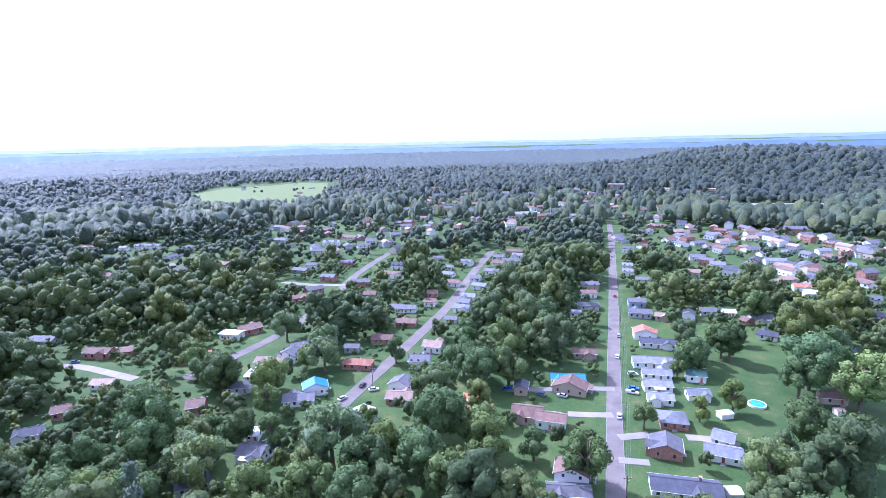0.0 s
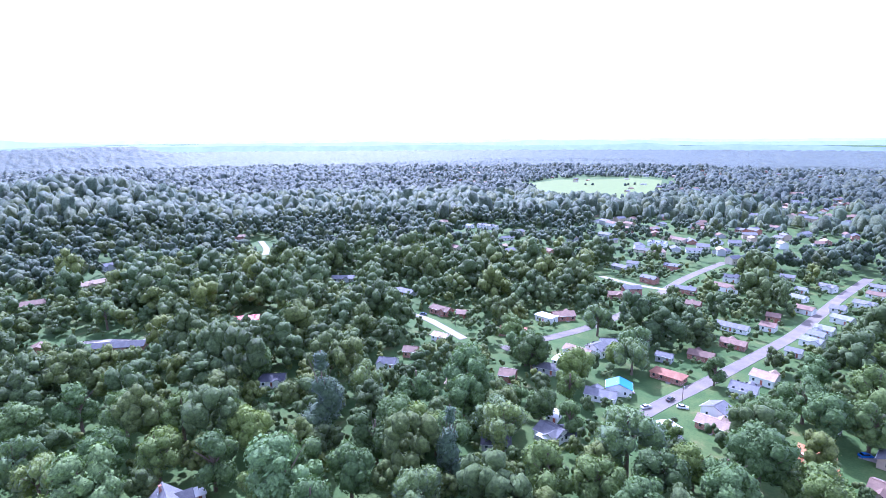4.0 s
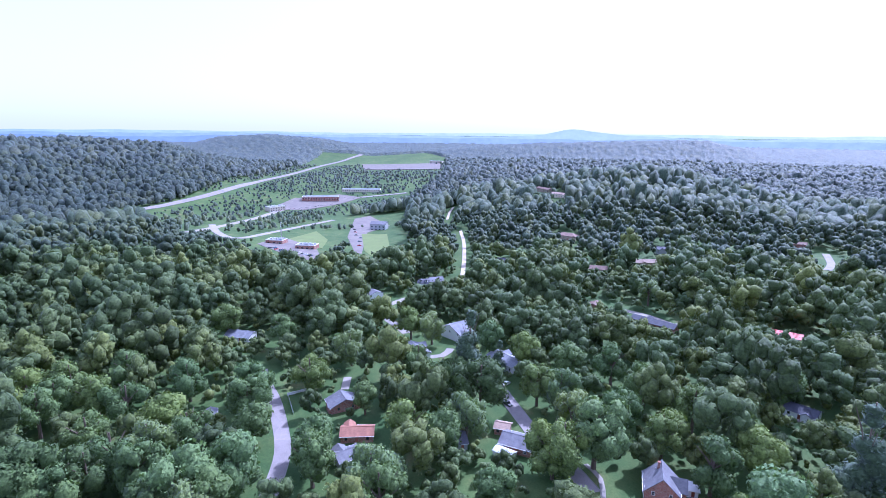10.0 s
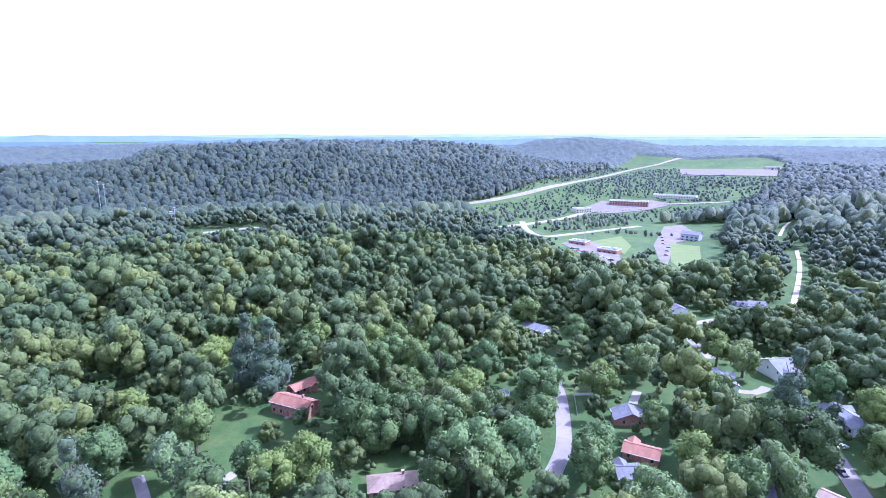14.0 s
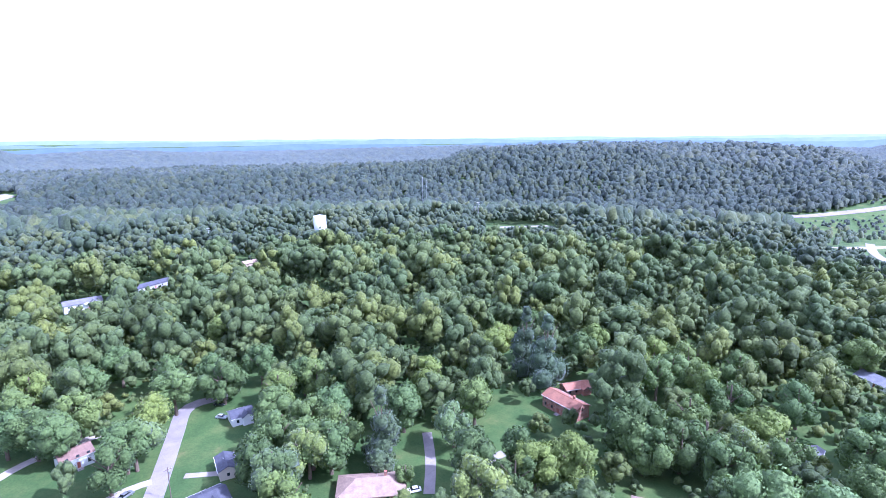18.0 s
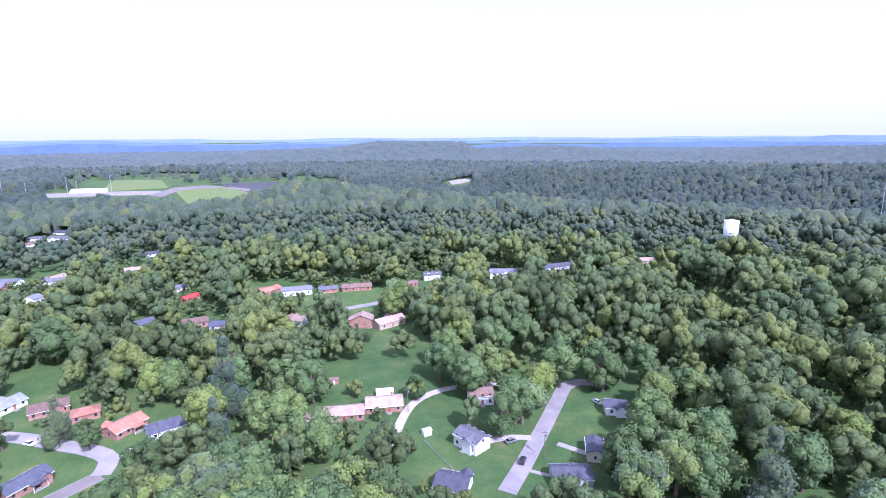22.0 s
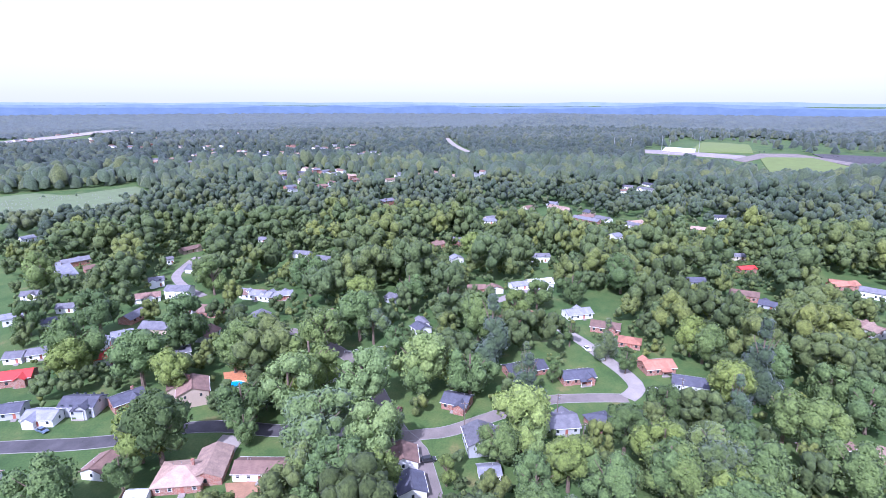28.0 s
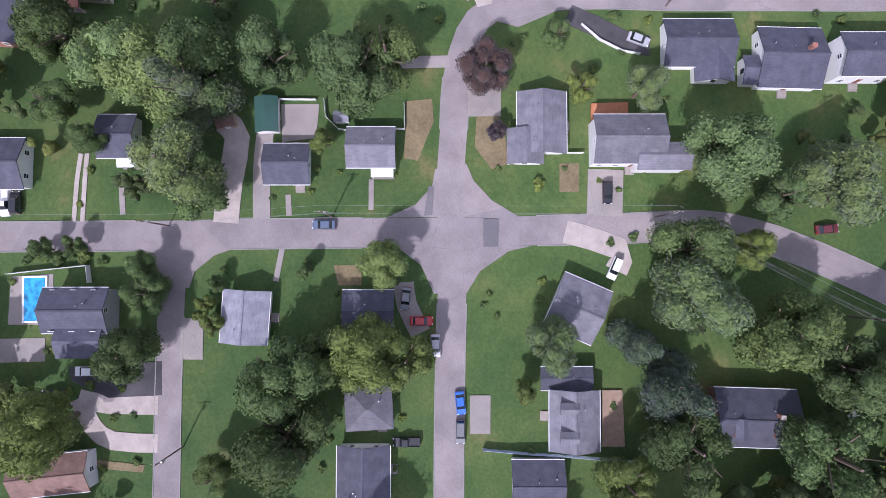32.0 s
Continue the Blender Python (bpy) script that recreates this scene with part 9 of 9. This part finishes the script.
def dome(seed):
    """A small uneven dome for the crown of a far tree."""
    rng = np.random.default_rng(seed)
    v, nor = [(rng.uniform(-0.2, 0.2), rng.uniform(-0.2, 0.2), 1.0)], [(0, 0, 1.0)]
    for lev, (rr, zz) in enumerate(((0.74, 0.55), (1.0, -0.7))):
        for k in range(4):
            a = (k + 0.5 * lev) * 1.5708 + rng.uniform(-0.4, 0.4)
            q = rr * rng.uniform(0.7, 1.25)
            v.append((math.cos(a) * q, math.sin(a) * q, zz + rng.uniform(-0.3, 0.3)))
            nor.append((math.cos(a) * 0.7 + rng.uniform(-0.3, 0.3), math.sin(a) * 0.7 + rng.uniform(-0.3, 0.3), 0.7 - 0.5 * lev))
    f = []
    for k in range(4):
        a, b, c, d = 1 + k, 1 + (k + 1) % 4, 5 + k, 5 + (k + 1) % 4
        f += [(0, a, b), (a, c, b), (b, c, d)]
    nor = np.array(nor)
    nor /= np.linalg.norm(nor, axis=1)[:, None]
    return np.array(v), np.array(f), np.array(nor)


def woods(name, words, material, near, far, space, size, detail, seed, margin=0.7):
    """Trees joined into one wood: each a crown of boughs with its own lumps, tone and leaf clumps."""
    rng = np.random.default_rng(seed)
    crowns = [(limit, [crown_shape(seed * 100 + k, lobes, count, leaf, 1.1, level=1, size=0.85 + 2.2 / lobes) if lobes else dome(60 + k) for k in range(10)]) for limit, lobes, count, leaf in detail]
    verts, faces, normals, tones, base = [], [], [], [], 0
    steps = int(2 * far / space)
    taken = {}
    for tx, ty, tr in TREES:
        taken.setdefault((int(tx // 20), int(ty // 20)), []).append((tx, ty, tr))
    gx, gy = np.meshgrid(np.arange(steps), np.arange(steps), indexing="ij")
    px = -far + (gx + rng.uniform(0.05, 0.95, gx.shape)) * space
    py = -far + (gy + rng.uniform(0.05, 0.95, gx.shape)) * space
    dist, turns = np.hypot(px, py), np.degrees(np.arctan2(-px, py)) % 360
    keep = (dist > near) & (dist < far) & ~((turns > 291) & (turns < 318)) & (~in_fields(px, py) | ((dist > 480) & (rng.random(gx.shape) < np.where((turns < 45) | (turns > 252), 0.11, np.where((turns > 70) & (turns < 125), 0.5, 0.06)))))
    thin = in_thin(px, py)
    keep &= ~(thin & (rng.random(gx.shape) < (0.42 if margin < 1 else 1.0)))
    for ox, oy, oa, ob, ot in OPEN:
        c, s = math.cos(ot), math.sin(ot)
        u, v = (px - ox) * c + (py - oy) * s, -(px - ox) * s + (py - oy) * c
        keep &= (u / oa) ** 2 + (v / ob) ** 2 > margin
    heights = terrain(px, py)
    grove = np.sin(px * 0.021 + 1.3 * np.sin(py * 0.017)) * np.sin(py * 0.019 + 1.1 * np.sin(px * 0.013))
    banks = in_fields(px, py) & (turns > 70) & (turns < 125)
    for x, y, d, ground, g, town, scrub in zip(px[keep], py[keep], dist[keep], heights[keep], grove[keep], thin[keep], banks[keep]):
        x, y, d = float(x), float(y), float(d)
        r = size[0] + size[1] * rng.random() ** 1.2 + (0.9 * g if size[0] > 3 else 0)
        a, b, tone, high, wide = rng.random(5)
        if d < 150 or town:
            r *= 0.85 if d < 150 else 0.78
        if scrub:
            r *= 0.42
        r = min(r, (growth_limit(x, y, r) - 0.8) / 2.5)
        if r < 1.3:
            continue
        for _ in range(3):
            if is_clear(x, y, r):
                r *= 0.58
        if r < 1.4 or is_clear(x, y, r):
            continue
        ix, iy = int(x // 20), int(y // 20)
        if any((x - tx) ** 2 + (y - ty) ** 2 < (0.62 * (tr + r)) ** 2 for ax in (-1, 0, 1) for ay in (-1, 0, 1) for tx, ty, tr in taken.get((ix + ax, iy + ay), ())):
            continue
        up = r * (0.85 + 0.5 * a) * (0.85 if far > 1000 else 1.0)
        mid = float(ground) + 0.25 * r + up * (0.8 + 0.45 * high)
        c, s = math.cos(b * 6.3), math.sin(b * 6.3)
        turn = np.array([[c, s, 0], [-s, c, 0], [0, 0, 1]])
        stretch, place = np.array([r * (0.85 + 0.35 * wide), r * (1.2 - 0.35 * wide), up]), np.array([x, y, mid])
        v, f, nor = next(shapes for limit, shapes in crowns if d < limit)[int(tone * 9.99)]
        verts.append((v * stretch) @ turn + place)
        normals.append(nor @ turn)
        faces.append(f + base)
        base += len(v)
        tones.append(np.full(len(v), (tone * 7.3 + a) % 1.0))
    me = fast_data(name, np.concatenate(verts), np.concatenate(faces), material, np.concatenate(normals), np.concatenate(tones))
    return tagged(new(name, me), words, "woods", kind="stuff")


def far_canopy(near, far):
    """The canopy of the distant woods, as a broken surface over the hills."""
    rng = np.random.default_rng(5)
    rings = np.geomspace(near, far, 75)
    turns = np.radians(np.arange(-46, 292, 0.22))
    rr, tt = np.meshgrid(rings, turns, indexing="ij")
    x, y = -np.sin(tt) * rr, np.cos(tt) * rr
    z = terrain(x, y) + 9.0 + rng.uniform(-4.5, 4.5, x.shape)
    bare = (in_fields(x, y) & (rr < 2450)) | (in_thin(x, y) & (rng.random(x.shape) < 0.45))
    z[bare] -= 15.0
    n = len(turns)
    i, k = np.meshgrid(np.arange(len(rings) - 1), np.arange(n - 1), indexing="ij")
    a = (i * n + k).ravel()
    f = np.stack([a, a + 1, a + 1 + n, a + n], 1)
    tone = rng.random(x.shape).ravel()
    me = fast_data("far_woods", np.stack([x, y, z], -1).reshape(-1, 3), f, LEAF_FARTHEST_HAZE, None, tone)
    tagged(new("far_woods", me), "distant hazy wooded hills of green crowns", "woods", kind="stuff")


woods("woods", "dense green broadleaf woods between the houses", LEAF_WOODS, 60, 480, 11.6, (5.4, 7.2), ((215, 22, 880, 0.046), (330, 16, 400, 0.062), (999, 11, 130, 0.085)), 11)
woods("undergrowth", "low dark undergrowth between the trees", LEAF_WOODS, 70, 480, 7.2, (1.7, 2.0), ((999, 3, 0, 0),), 15, 1.7)
# From the slopes outward each wood wears a bluer leaf colour as painted haze.
woods("slope_woods", "dense dark green woods on the slopes", LEAF_SLOPE_HAZE, 480, 960, 11.4, (5.2, 5.6), ((700, 6, 0, 0), (999, 0, 0, 0)), 12)
woods("hill_woods", "wooded hills of rounded green crowns", LEAF_FAR_HAZE, 960, 1400, 10.6, (5.2, 4.0), ((9999, 0, 0, 0),), 13)
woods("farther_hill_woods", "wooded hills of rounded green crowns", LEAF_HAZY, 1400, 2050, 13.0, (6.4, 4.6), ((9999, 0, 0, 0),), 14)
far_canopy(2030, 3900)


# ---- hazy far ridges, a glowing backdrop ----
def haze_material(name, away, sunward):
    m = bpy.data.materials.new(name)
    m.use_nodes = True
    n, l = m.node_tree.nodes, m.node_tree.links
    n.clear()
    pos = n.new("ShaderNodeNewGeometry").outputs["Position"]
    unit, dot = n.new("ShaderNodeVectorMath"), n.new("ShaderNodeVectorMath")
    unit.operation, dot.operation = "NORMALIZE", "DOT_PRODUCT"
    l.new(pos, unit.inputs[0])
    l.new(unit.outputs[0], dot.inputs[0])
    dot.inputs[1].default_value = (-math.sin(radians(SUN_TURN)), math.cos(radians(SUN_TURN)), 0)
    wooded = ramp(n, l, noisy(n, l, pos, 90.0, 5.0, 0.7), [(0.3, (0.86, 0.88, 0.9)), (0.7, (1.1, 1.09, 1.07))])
    # The emission colour carries the haze, paler towards the sun's heading.
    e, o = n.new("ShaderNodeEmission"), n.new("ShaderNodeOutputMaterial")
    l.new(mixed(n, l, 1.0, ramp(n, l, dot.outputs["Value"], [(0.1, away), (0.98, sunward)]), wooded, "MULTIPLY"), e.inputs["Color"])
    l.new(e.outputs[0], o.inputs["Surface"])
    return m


def far_ridge(dist, high, swing, seed, material):
    n = 720
    verts, faces = [], []
    for i in range(n):
        a = 2 * math.pi * i / n
        p = Vector((math.cos(a) * 5, math.sin(a) * 5, seed))
        off = (math.degrees(a) - 76 + 180) % 360 - 180
        knoll = 34 * math.exp(-((off / 2.0) ** 2)) + 14 * math.exp(-((off / 7) ** 2)) if dist > 4200 and dist < 4500 else 0
        top = high + knoll + swing * noise.noise(p) + swing * 0.5 * noise.noise(p * 3.1) + swing * 0.12 * noise.noise(p * 14)
        for k, z in ((1.0, -40.0), (1.0, top * 0.55), (1.015, top)):
            verts.append((-math.sin(a) * dist * k, math.cos(a) * dist * k, z))
    for i in range(n):
        j = (i + 1) % n
        faces += [(3 * i, 3 * j, 3 * j + 1, 3 * i + 1), (3 * i + 1, 3 * j + 1, 3 * j + 2, 3 * i + 2)]
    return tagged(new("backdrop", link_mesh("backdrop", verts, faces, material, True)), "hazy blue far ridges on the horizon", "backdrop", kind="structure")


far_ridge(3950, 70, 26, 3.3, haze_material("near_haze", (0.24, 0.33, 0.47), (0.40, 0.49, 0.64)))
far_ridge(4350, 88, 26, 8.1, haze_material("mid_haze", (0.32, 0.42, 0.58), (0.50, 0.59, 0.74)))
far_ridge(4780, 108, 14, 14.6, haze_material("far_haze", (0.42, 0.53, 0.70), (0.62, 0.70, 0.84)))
